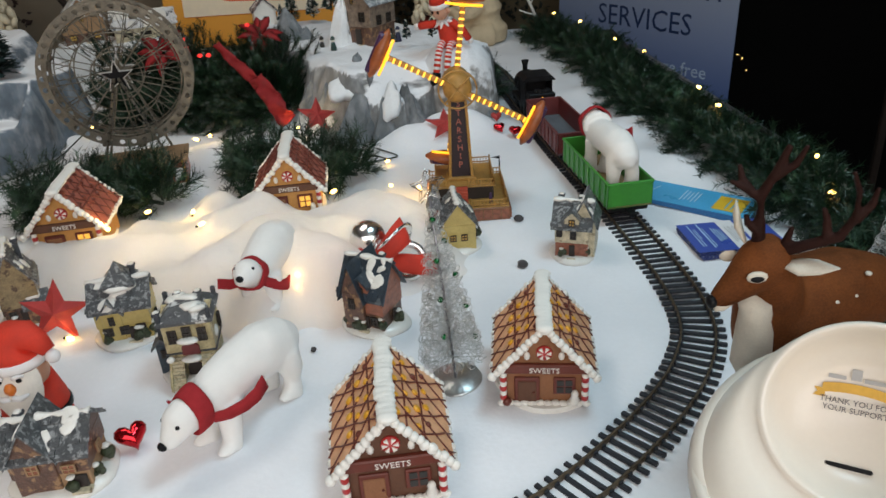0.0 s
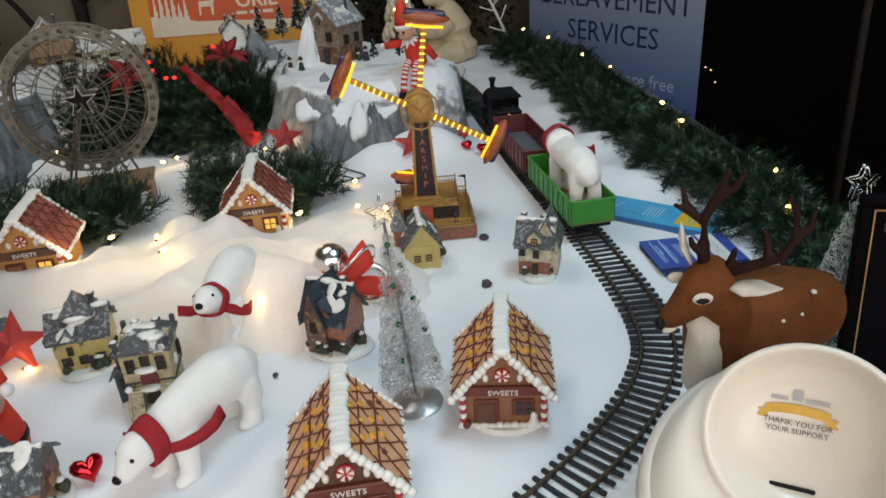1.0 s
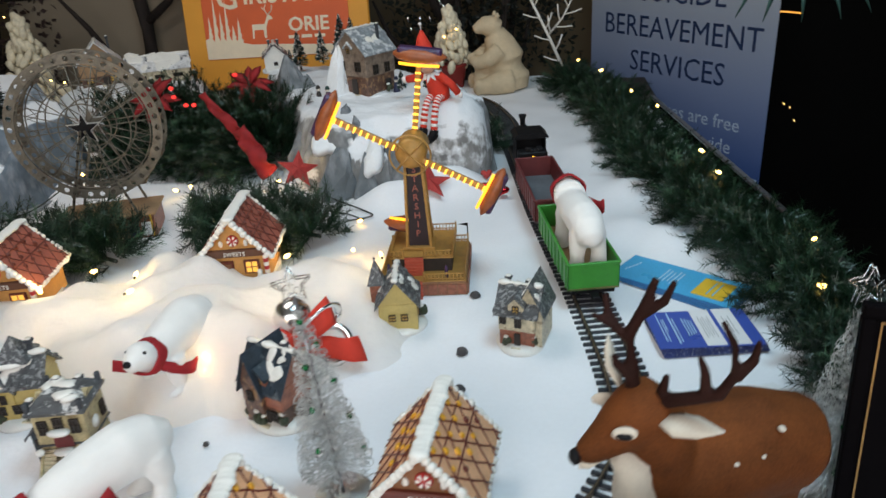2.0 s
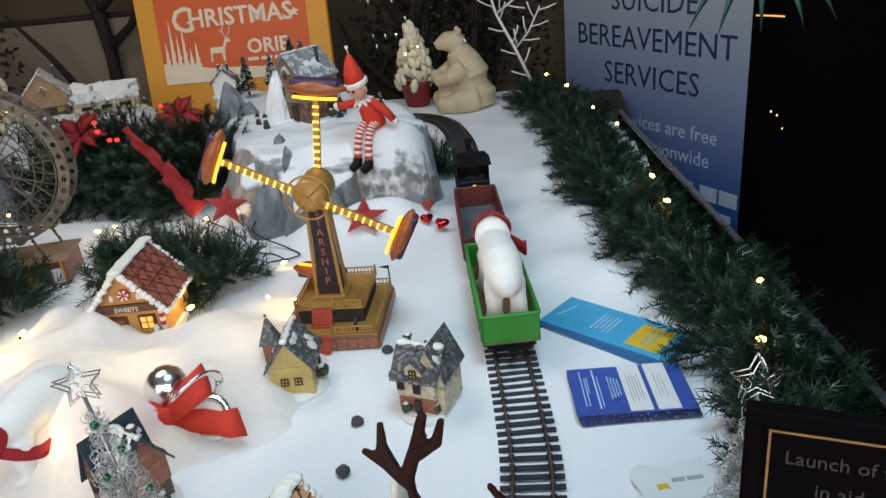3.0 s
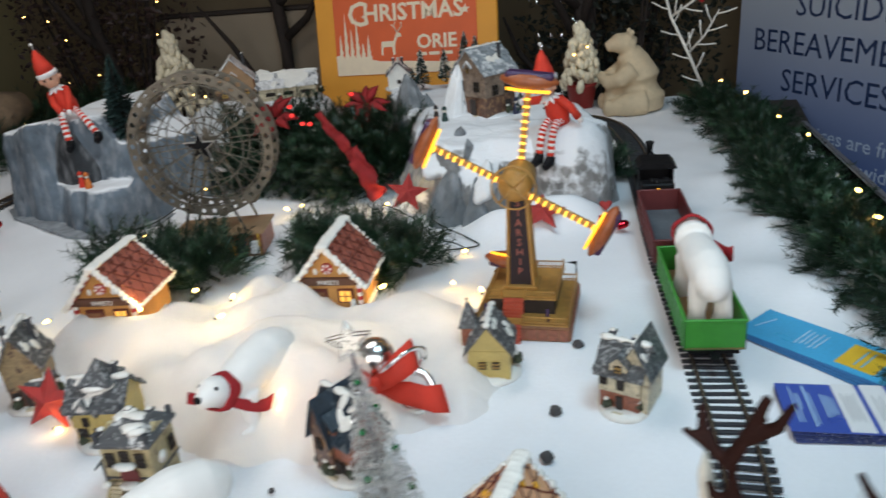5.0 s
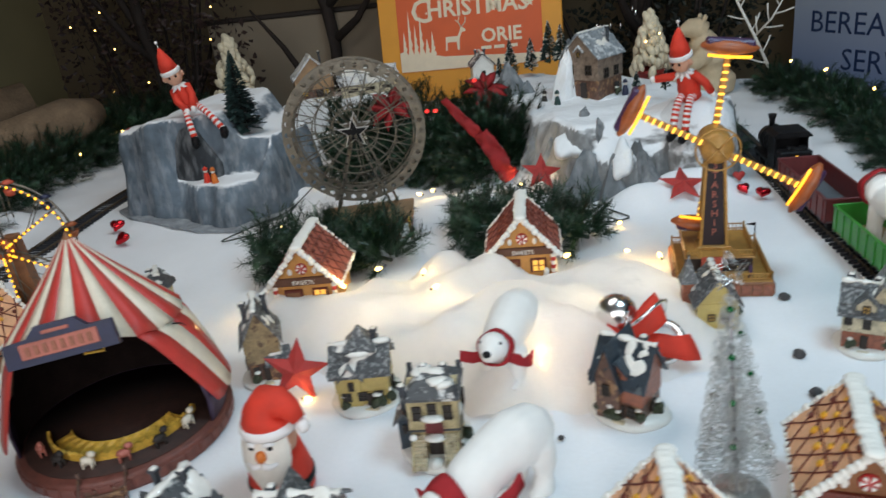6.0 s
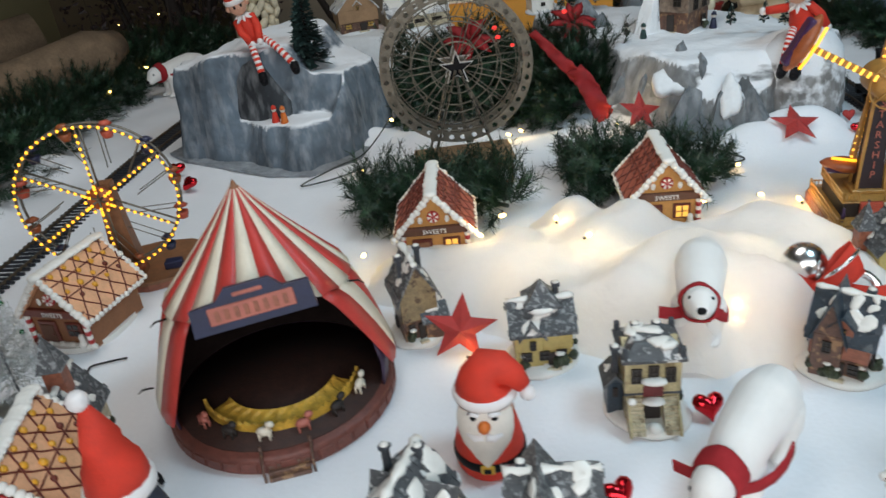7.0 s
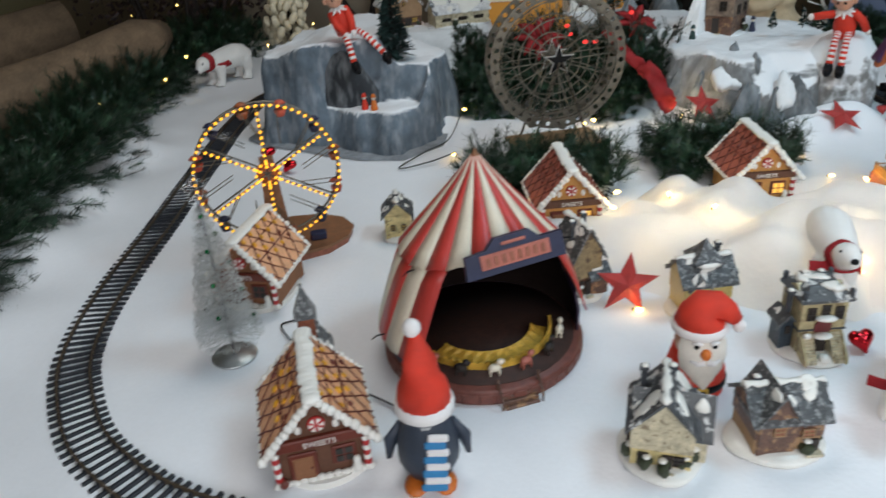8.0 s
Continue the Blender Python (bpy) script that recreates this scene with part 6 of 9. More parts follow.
CREAMROCK = snow_rock("pale_boulder", 0.10, 1.0, 0.75, 8, 0.40, 0.20, (0.24, 0.235, 0.225))
ROCKCRAG = snow_rock("crag_rock", 1.02, 0.5, 1.0, 12, 0.35, 0.12, (0.135, 0.15, 0.16))
# Streaked rock darkened to carry the shade of the left rock's hollow.
HOLLOWSHADE = snow_rock("hollow_shade_streaked", 1.6, 0.4, 1.0, 12, 0.28, 0.15, (0.028, 0.033, 0.038))


def inside(poly, x, y):
    """How far (x, y) lies within a polygon; negative outside."""
    d, odd = 9.0, False
    n = len(poly)
    for i in range(n):
        (x0, y0), (x1, y1) = poly[i], poly[(i + 1) % n]
        if (y0 > y) != (y1 > y) and x < (x1 - x0) * (y - y0) / (y1 - y0) + x0:
            odd = not odd
        ex, ey = x1 - x0, y1 - y0
        t = max(0, min(1, ((x - x0) * ex + (y - y0) * ey) / (ex * ex + ey * ey)))
        d = min(d, math.hypot(x - x0 - t * ex, y - y0 - t * ey))
    return d if odd else -d


def step(a, b, v):
    t = max(0.0, min(1.0, (v - a) / (b - a)))
    return t * t * (3 - 2 * t)


def rock_mesh(poly, height, res, sharp, crag=0.010):
    bm = bmesh.new()
    xs, ys = [p[0] for p in poly], [p[1] for p in poly]
    x0, x1, y0, y1 = min(xs) - 0.03, max(xs) + 0.03, min(ys) - 0.03, max(ys) + 0.03

    def hh(x, y):
        wx = x + 0.022 * noise.noise(Vector((x * 12, y * 12, 2.0)))
        wy = y + 0.022 * noise.noise(Vector((x * 12, y * 12, 9.0)))
        k = inside(poly, wx, wy)
        e = step(-0.004, sharp(x, y), k)
        return -0.01 + e * (height(wx, wy) + 0.01 + 0.012 * noise.noise(Vector((x * 9, y * 9, 4.0))) + 0.003 * noise.noise(Vector((x * 35, y * 35, 1.0))))
    sheet(bm, x0, x1, y0, y1, res, hh)
    for f in [f for f in bm.faces if all(v.co.z < -0.006 for v in f.verts)]:
        bm.faces.remove(f)
    for v in [v for v in bm.verts if not v.link_faces]:
        bm.verts.remove(v)
    bm.normal_update()
    moves = []
    for v in bm.verts:
        c = v.co
        flute = abs(noise.noise(Vector((c.x * 22, c.y * 22, c.z * 6)))) - 0.25
        chunk = noise.noise(Vector((c.x * 9, c.y * 9, c.z * 9)))
        steep = 1.0 - abs(v.normal.z)
        moves.append(v.normal * (crag * steep * (1.3 * chunk - 1.6 * flute)))
    for v, d in zip(bm.verts, moves):
        v.co += d
    return bm


PL = [(-1.435, 1.77), (-1.41, 1.690), (-1.24, 1.645), (-1.13, 1.585), (-1.03, 1.580), (-0.965, 1.66), (-0.930, 1.88), (-1.00, 2.02), (-1.20, 2.08), (-1.40, 2.04)]


def height_left(x, y):
    h = 0.226 + 0.034 * step(-1.36, -1.22, x) - 0.070 * step(-1.13, -1.03, x)
    ledge = step(-1.275, -1.235, x) * step(-0.940, -0.98, x + 0.3 * (y - 1.6)) * step(1.720, 1.695, y - 0.15 * (x + 1.15))
    return h * (1 - ledge) + 0.104 * ledge


bm = rock_mesh(PL, height_left, 0.0065, lambda x, y: 0.030, 0.013)
one("snowy_rock", bm, ROCKSNOW, "grey plaster mountain block with snowy ledges and a dark hollow", "rock")
bm = bmesh.new()
plate(bm, [(-1.475, 1.72), (-1.40, 1.665), (-1.13, 1.565), (-1.02, 1.560), (-0.935, 1.66), (-0.93, 1.90), (-1.0, 2.05), (-1.42, 2.06)], 0.001, 0.008, 0)
one("rock_board", bm, ROCK, "thin grey board under the plaster rock", "board")
PR = [(-0.40, 1.84), (-0.30, 1.77), (-0.17, 1.715), (-0.07, 1.735), (0.01, 1.80), (0.075, 1.805), (0.125, 1.83), (0.145, 1.92), (0.10, 2.08), (0.04, 2.20), (-0.15, 2.42), (-0.62, 2.64), (-0.72, 2.44), (-0.54, 2.12), (-0.45, 1.95)]


def height_right(x, y):
    h = 0.165 * step(-0.02, 0.17, x + 0.55 * (y - 1.8) + 0.40)
    crag = 0.100 + 0.065 * step(1.775, 1.845, y - 0.25 * (x + 0.12))
    if x < 0.03:
        h = min(h, crag)
    return h + 0.040 * math.exp(-((x - 0.045) ** 2 + (y - 1.885) ** 2) / 0.0055)


bm = rock_mesh(PR, height_right, 0.0075, lambda x, y: 0.030 + 0.10 * step(-0.16, -0.30, x + 0.5 * (y - 1.8)), 0.013)
one("snowy_rock", bm, DRAPED, "long grey plaster mountain with a snowy plateau for houses", "rock")
def crag(x, y, z, s, t, mt, label, lean=0.1, girth=1.0):
    """A faceted pointed rock."""
    bm = bmesh.new()
    rg = random.Random(int(s * 1000) + t)
    rings = []
    for f, zz in ((1.0, -0.15), (0.95, 0.25), (0.7, 0.6), (0.4, 0.9), (0.12, 1.05)):
        rings.append([(s * 0.46 * girth * f * math.cos(a) * rg.uniform(0.72, 1.22) + lean * s * zz, s * 0.34 * girth * f * math.sin(a) * rg.uniform(0.72, 1.22), s * zz * rg.uniform(0.90, 1.06)) for a in (2 * math.pi * j / 9 for j in range(9))])
    loft(bm, rings, 0, pose(x, y, z, 0, 0, t), False)
    one("boulder", bm, mt, label, "rock", group="boulders")


for x, y, z, s, t in ((-0.30, 2.50, 0.12, 0.13, 120), (-0.205, 1.745, 0.0, 0.115, 20), (-0.135, 1.735, 0.0, 0.10, 75), (-0.075, 1.765, 0.0, 0.12, 140), (-0.250, 1.835, 0.085, 0.060, 10), (-0.290, 1.855, 0.060, 0.060, 50), (-0.170, 1.815, 0.085, 0.080, 100), (-0.345, 1.90, 0.04, 0.07, 15), (-0.21, 1.885, 0.11, 0.07, 75), (-0.44, 2.10, 0.05, 0.10, 130), (-0.40, 2.18, 0.07, 0.12, 60)):
    crag(x, y, z, s, t, ROCKCRAG, "pointed grey plaster boulder in the snow")
crag(-0.285, 2.085, 0.12, 0.160, 200, SNOWPAINT, "tall peak of white plaster snow beside the house", -0.12, 0.55)
crag(-0.430, 2.190, 0.06, 0.180, 160, ROCKCRAG, "broad grey plaster crag beside the snow peak")
# rounded boulder under the second elf
bm = bmesh.new()
rings = []
rg = random.Random(15)
for f, z in ((0.98, -0.01), (1.05, 0.05), (1.0, 0.11), (0.86, 0.160), (0.60, 0.190), (0.30, 0.202), (0.05, 0.205)):
    rings.append([(0.094 * f * math.cos(a) * (1 + 0.10 * noise.noise(Vector((2 * math.cos(a), 2 * math.sin(a), z * 14)))), 0.070 * f * math.sin(a) * (1 + 0.12 * noise.noise(Vector((2 * math.cos(a), 2 * math.sin(a), 5 + z * 14)))), z) for a in (2 * math.pi * j / 26 for j in range(26))])
loft(bm, rings, 0)
one("boulder", bm, CREAMROCK, "rounded snow-topped boulder under the dangling elf", "rock", pose(0.045, 1.872, 0.0, 0, 0, 10), "boulders")
# tongues of white plaster snow over the crags
for k, (x, y, z, rx, ry, tx, tz) in enumerate(((-0.118, 1.735, 0.100, 0.022, 0.046, 48, -20), (-0.235, 1.800, 0.122, 0.036, 0.044, 30, 15))):
    bm = bmesh.new()
    o = blob(22, rx, ry, 0.30, 50 + k)
    loft(bm, [[(u * q, v * q, zz) for u, v in o] for q, zz in ((1.0, -0.016), (1.02, -0.002), (0.90, 0.003), (0.55, 0.005), (0.1, 0.006))], 0, pose(x, y, z, tx, 0, tz))
    one("snow_tongue", bm, SNOWPAINT, "tongue of white plaster snow hanging over the crag", "plaster snow", group="snow tongues")


# Dark hump added in place of the shaded hollow below the elf.
bm = bmesh.new()
rings = []
rg = random.Random(5)
for f, z in ((1.0, 0.0), (1.0, 0.07), (0.90, 0.14), (0.66, 0.19), (0.36, 0.225), (0.08, 0.235)):
    rings.append([(0.088 * f * math.cos(a) * rg.uniform(0.88, 1.12), 0.034 * f * math.sin(a) * rg.uniform(0.88, 1.12), z) for a in (2 * math.pi * j / 18 for j in range(18))])
loft(bm, rings, 0)
one("boulder", bm, HOLLOWSHADE, "dark streaked hump standing for the shaded hollow under the elf", "rock", pose(-1.180, 1.706, 0.0, 0, 0, -10), "boulders")

# ---- dolls ----
def elf(x, y, z, turn, label, knees, feet, arms, lean, size=1.0):
    """A seated cloth elf doll, looking along -y, on its seat at the origin; lean: its upper body's tilt."""
    bm = bmesh.new()
    u = pose(0, 0, 0.008, lean[0], lean[1], 0)
    hd = u @ pose(0, 0.002, 0.062, lean[2], 0, lean[3])
    tube(bm, [(0, 0.0, -0.012), (0, 0.004, 0.012), (0, 0.004, 0.036), (0, 0.002, 0.054), (0, 0.002, 0.062)], [0.022, 0.025, 0.021, 0.015, 0.008], 14, 0, u)
    for k in range(8):
        a = 2 * math.pi * k / 8
        tube(bm, [(0.006 * math.cos(a), 0.006 * math.sin(a), 0.058), (0.026 * math.cos(a), 0.024 * math.sin(a), 0.050)], [0.007, 0.0015], 5, 1, u)
    ball(bm, (0, -0.002, 0.020), (0.0215, 0.020, 0.023), 16, 2, hd)
    for sx in (-1, 1):
        ball(bm, (sx * 0.023, 0, 0.020), (0.006, 0.004, 0.008), 7, 2, hd)
        ball(bm, (sx * 0.008, -0.0200, 0.023), (0.0032, 0.002, 0.0042), 7, 3, hd)
    ball(bm, (0, -0.0225, 0.017), 0.0028, 7, 2, hd)
    lathe(bm, [(0.0215, 0.027), (0.0255, 0.029), (0.0260, 0.038), (0.0220, 0.041)], 18, 1, hd @ pose(0, 0.002, 0))
    tube(bm, [(0, 0.002, 0.038), (0, 0.004, 0.058), (0.001, 0.007, 0.078), (0.003, 0.010, 0.094)], [0.0235, 0.0190, 0.0115, 0.003], 16, 0, hd)
    tube(bm, [(0.003, 0.010, 0.092), (0.004, 0.011, 0.106)], 0.0011, 5, 1, hd)
    ball(bm, (0.004, 0.011, 0.108), 0.004, 8, 1, hd)
    for sx, (hx, hy, hz) in zip((-1, 1), arms):
        sh = Vector((sx * 0.019, 0.002, 0.050))
        hand = Vector((hx, hy, hz))
        tube(bm, [sh, sh.lerp(hand, 0.5) + Vector((sx * 0.006, 0, 0)), hand], [0.0095, 0.0092, 0.0085], 9, 0, u)
        ball(bm, hand + (hand - sh).normalized() * 0.006, (0.0075, 0.0075, 0.009), 8, 1, u)
    for sx, k, f in zip((-1, 1), knees, feet):
        a, b, c = Vector((sx * 0.011, -0.006, 0.004)), Vector(k), Vector(f)
        leg = smooth_leg([a, b, c], 22)
        for q in range(len(leg) - 1):
            tube(bm, [leg[q], leg[q + 1]], 0.0082, 9, 1 if q % 2 else 0)
        tube(bm, [c + Vector((0, 0.002, 0.006)), c + Vector((0, -0.004, -0.006)), c + Vector((0, -0.022, -0.010)), c + Vector((0, -0.030, -0.004))], [0.0095, 0.0115, 0.009, 0.003], 9, 3)
    return one("elf_doll", bm, [RED, STRIPEW, SKINTONE, BLACK], label, "doll", pose(x, y, z, 0, 0, turn) @ Matrix.Scale(size, 4), "elf dolls")


def smooth_leg(pts, n):
    a, b, c = pts
    return [a * (1 - t) ** 2 + (b * 1.25 - (a + c) * 0.125) * 2 * t * (1 - t) + c * t * t for t in (i / n for i in range(n + 1))]


elf(0.030, 1.846, 0.203, -22, "red cloth elf doll in a tall hat, striped legs dangling", ((-0.014, -0.040, 0.010), (0.010, -0.040, 0.008)), ((-0.018, -0.054, -0.066), (0.008, -0.050, -0.070)), ((-0.064, -0.004, 0.052), (0.046, 0.004, -0.004)), (24, -8, -8, -14))
elf(-1.174, 1.730, 0.276, 30, "red cloth elf doll with crossed striped legs on the rock", ((-0.012, -0.048, 0.006), (0.030, -0.050, 0.012)), ((-0.002, -0.070, -0.070), (0.074, -0.092, -0.052)), ((-0.010, -0.040, 0.004), (0.010, -0.042, 0.004)), (8, -16, 0, 0), 0.97)

# Father Christmas figurine
bm = bmesh.new()
lathe(bm, [(0.0, 0.0), (0.040, 0.0), (0.045, 0.008), (0.046, 0.030), (0.044, 0.046), (0.039, 0.066), (0.036, 0.080), (0.0, 0.086)], 24, 0)
lathe(bm, [(0.0462, 0.020), (0.048, 0.023), (0.048, 0.031), (0.0462, 0.034)], 24, 3, cap=False)
box(bm, (0, -0.0475, 0.027), (0.018, 0.005, 0.014), 4, None, 0.002)
box(bm, (0, -0.0500, 0.027), (0.009, 0.003, 0.006), 3)
rings = []
for f, z, w in ((0.05, 0.030, 0.004), (0.5, 0.042, 0.020), (0.85, 0.060, 0.032), (1.0, 0.080, 0.037), (1.0, 0.098, 0.037), (0.9, 0.112, 0.034)):
    rings.append([(w * math.sin(a), -(0.0475 - 0.010 * step(0.07, 0.11, z)) * math.cos(a * 0.75) - 0.002, z) for a in (-1.3 + 2.6 * j / 10 for j in range(11))])
loft(bm, rings, 1, None, True, False, False)
ball(bm, (0, -0.004, 0.092), (0.036, 0.036, 0.028), 16, 2)
ball(bm, (0, -0.043, 0.093), (0.0085, 0.008, 0.0095), 10, 5)
for sx in (-1, 1):
    ball(bm, (sx * 0.013, -0.039, 0.104), (0.0045, 0.003, 0.0035), 8, 3)
    tube(bm, [(sx * 0.002, -0.047, 0.081), (sx * 0.012, -0.047, 0.079), (sx * 0.022, -0.042, 0.082)], [0.005, 0.0045, 0.002], 7, 6)
    tube(bm, [(sx * 0.006, -0.042, 0.110), (sx * 0.013, -0.041, 0.1115), (sx * 0.020, -0.036, 0.109)], [0.003, 0.003, 0.002], 6, 6)
lathe(bm, [(0.034, 0.110), (0.040, 0.112), (0.042, 0.118), (0.040, 0.125), (0.034, 0.126)], 22, 6, cap=False)
tube(bm, [(0, 0, 0.120), (0.002, 0.0, 0.138), (0.008, 0.0, 0.152), (0.022, -0.002, 0.154), (0.038, -0.006, 0.144), (0.050, -0.010, 0.130)], [0.0385, 0.034, 0.027, 0.021, 0.016, 0.010], 18, 0, up=(0, 1, 0))
ball(bm, (0.054, -0.012, 0.122), 0.0105, 10, 6)
one("santa_figurine", bm, [RED, BEARD, SKINTONE, BLACK, GOLD, ORANGE, STRIPEW], "round ceramic Father Christmas figurine with a drooping red hat", "figurine", pose(-0.478, 0.735, 0.0, 0, 0, 6) @ Matrix.Scale(0.84, 4))

# knitted penguin
pg = thing("penguin_ornament", "toy penguin in a tall red hat and striped blue scarf", "ornament", pose(-0.803, 0.560, 0.0, 0, 0, 10))
bm = bmesh.new()
lathe(bm, [(0.0, 0.004), (0.026, 0.006), (0.036, 0.030), (0.036, 0.060), (0.028, 0.086), (0.022, 0.100), (0.0, 0.112)], 20, 0)
part("body", bm, PENGUIN, pg)
bm = bmesh.new()
rings = [[(w * math.sin(a), -(0.0365 - 0.25 * abs(z - 0.045)) * math.cos(a * 0.8) - 0.0015, z) for a in (-1.0 + 2.0 * j / 8 for j in range(9))] for w, z in ((0.012, 0.010), (0.026, 0.030), (0.026, 0.055), (0.020, 0.076), (0.016, 0.090))]
loft(bm, rings, 0, None, True, False, False)
part("belly", bm, PENGUINGREY, pg)
for sx in (-1, 1):
    bm = bmesh.new()
    tube(bm, [(sx * 0.028, 0, 0.078), (sx * 0.042, -0.002, 0.056), (sx * 0.046, -0.006, 0.032)], [0.006, 0.009, 0.004], 8, 0, flat=0.6)
    part("wing", bm, PENGUIN, pg)
    bm = bmesh.new()
    ball(bm, (sx * 0.017, -0.024, 0.005), (0.014, 0.020, 0.006), 10, 0)
    part("foot", bm, ORANGE, pg)
for i in range(8):
    bm = bmesh.new()
    box(bm, (0.004 + 0.003 * (i % 2), -0.0375 + 0.0006 * i, 0.012 + 0.0098 * i), (0.030 - 0.001 * i, 0.006, 0.0098), 0, pose(0, 0, 0, 0, 4, 0), 0.002)
    part("scarf_stripe", bm, STRIPEW if i % 2 else BLUE, pg)
bm = bmesh.new()
lathe(bm, [(0.030, 0.094), (0.034, 0.098), (0.034, 0.108), (0.029, 0.112)], 20, 0, cap=False)
part("hat_trim", bm, STRIPEW, pg, "white hat trim")
bm = bmesh.new()
ball(bm, (-0.006, -0.002, 0.206), 0.0105, 10, 0)
part("bobble", bm, STRIPEW, pg, "white bobble")
bm = bmesh.new()
tube(bm, [(0, 0, 0.106), (0, 0, 0.130), (-0.001, 0, 0.160), (-0.004, -0.001, 0.200)], [0.0315, 0.028, 0.019, 0.005], 16, 0)
part("hat", bm, RED, pg)


# ---- stars, hearts and baubles ----
def star_ornament(m, r, label):
    bm = bmesh.new()
    pts = [((r if k % 2 == 0 else r * 0.42) * math.cos(math.pi / 2 + k * math.pi / 5), (r if k % 2 == 0 else r * 0.42) * math.sin(math.pi / 2 + k * math.pi / 5)) for k in range(10)]
    verts = [(x, 0, z) for x, z in pts] + [(0, -r * 0.22, 0), (0, r * 0.22, 0)]
    add(bm, verts, [(k, (k + 1) % 10, 10) for k in range(10)] + [((k + 1) % 10, k, 11) for k in range(10)], 0)
    return one("red_star", bm, STARRED, label, "star ornament", m, "red stars")


star_ornament(pose(-0.548, 0.930, 0.040, -12, 8, 10), 0.052, "red glitter star standing against the cottage")
star_ornament(pose(-0.300, 1.745, 0.070, -40, 12, 20), 0.050, "red glitter star propped on the pine sprigs")
star_ornament(pose(0.012, 1.712, 0.044, -62, 5, 10), 0.054, "red glitter star lying flat on the snow")


def heart(x, y, z, s, turn, tilt, mt=REDFOIL, label="small shiny red heart bauble"):
    bm = bmesh.new()
    rings = []
    for k in range(9):
        b = -math.pi / 2 + math.pi * k / 8
        ring = []
        for j in range(20):
            a = 2 * math.pi * j / 20
            hx = 0.0625 * 16 * math.sin(a) ** 3
            hz = 0.0625 * (13 * math.cos(a) - 5 * math.cos(2 * a) - 2 * math.cos(3 * a) - math.cos(4 * a))
            ring.append((s * hx * math.cos(b), s * 0.55 * math.sin(b), s * hz * math.cos(b)))
        rings.append(ring)
    loft(bm, rings, 0)
    one("heart_bauble", bm, mt, label, "heart bauble", pose(x, y, z, tilt, 0, turn), "heart baubles")


heart(-0.339, 0.682, 0.020, 0.0190, 40, -50, label="shiny red heart bauble on the cloth before the bear")
heart(-0.240, 0.828, 0.018, 0.0190, 20, -40)
heart(0.140, 1.745, 0.020, 0.0150, 30, -60)
heart(0.175, 1.715, 0.020, 0.0163, -20, -70)
heart(0.135, 1.80, 0.030, 0.0136, 10, -30, STARRED, "matt red heart bauble on the snow fold")
heart(-1.365, 1.575, 0.022, 0.0200, 10, -60)
heart(-1.282, 1.489, 0.022, 0.0200, -30, -60)

# silver ball with a red bow
orn = thing("silver_ornament", "silver glass ball and hoops tied with a wide red bow", "bauble", pose(-0.092, 1.045, 0.036, 0, 0, 18) @ Matrix.Scale(1.14, 4))
bm = bmesh.new()
ball(bm, (0.000, 0.022, 0.030), 0.0255, 24, 0)
part("ball", bm, BALLGLASS, orn, "mirror silver ball")
for cx, cy, cz, r, tip in ((0.034, 0.006, 0.026, 0.028, 30), (0.044, -0.016, 0.004, 0.024, -20)):
    bm = bmesh.new()
    tube(bm, [(r * math.cos(2 * math.pi * i / 24), 0.003 * math.sin(4 * math.pi * i / 24), r * math.sin(2 * math.pi * i / 24)) for i in range(25)], 0.0026, 6, 0, pose(cx, cy, cz, tip, 0, tip), flat=2.0, up=(0, 1, 0))
    part("hoop", bm, BALLGLASS, orn, "silver hoop")
for nm, path, wide in (("bow_tail", [(0, 0, 0), (-0.018, -0.006, 0.000), (-0.040, -0.014, -0.004), (-0.064, -0.016, -0.012)], [0.008, 0.013, 0.017, 0.018]),
                       ("bow_loop", [(0, 0, 0), (0.014, -0.006, 0.012), (0.032, -0.004, 0.026), (0.046, 0.004, 0.033), (0.049, 0.012, 0.032), (0.036, 0.016, 0.020), (0.016, 0.010, 0.006), (0, 0.004, 0)], [0.008, 0.013, 0.017, 0.018, 0.018, 0.016, 0.012, 0.008]),
                       ("bow_tail", [(0, 0, 0), (0.022, -0.010, -0.005), (0.046, -0.012, -0.010), (0.064, -0.022, -0.011), (0.082, -0.018, -0.014)], [0.008, 0.013, 0.016, 0.016, 0.017]),
                       ("bow_loop", [(0, 0, 0), (-0.018, 0.004, 0.006), (-0.036, 0.008, 0.006), (-0.050, 0.014, 0.000), (-0.036, 0.018, -0.002), (0, 0.006, 0)], [0.008, 0.012, 0.015, 0.015, 0.012, 0.007])):
    bm = bmesh.new()
    side = Vector((-0.22 if path[1][0] > 0 else 0.22, 0.58, 0.78)).normalized()
    rings = []
    for k, p in enumerate(path):
        q = Vector(path[min(k + 1, len(path) - 1)]) - Vector(path[max(k - 1, 0)])
        up = q.cross(side).normalized() * 0.0009
        c = Vector(p) + Vector((0, -0.010, 0.012))
        rings.append([tuple(c + side * (wide[k] * v) + up * (e + 2.2 * (1 - v * v))) for v, e in ((-1, 0), (-0.4, 0), (0.4, 0), (1, 0), (1, 1), (0.4, 1), (-0.4, 1), (-1, 1))])
    loft(bm, rings, 0)
    part(nm, bm, RED, orn, "wide red felt bow")
bm = bmesh.new()
ball(bm, (0, -0.012, 0.012), (0.010, 0.008, 0.012), 10, 0)
part("bow_knot", bm, RED, orn)
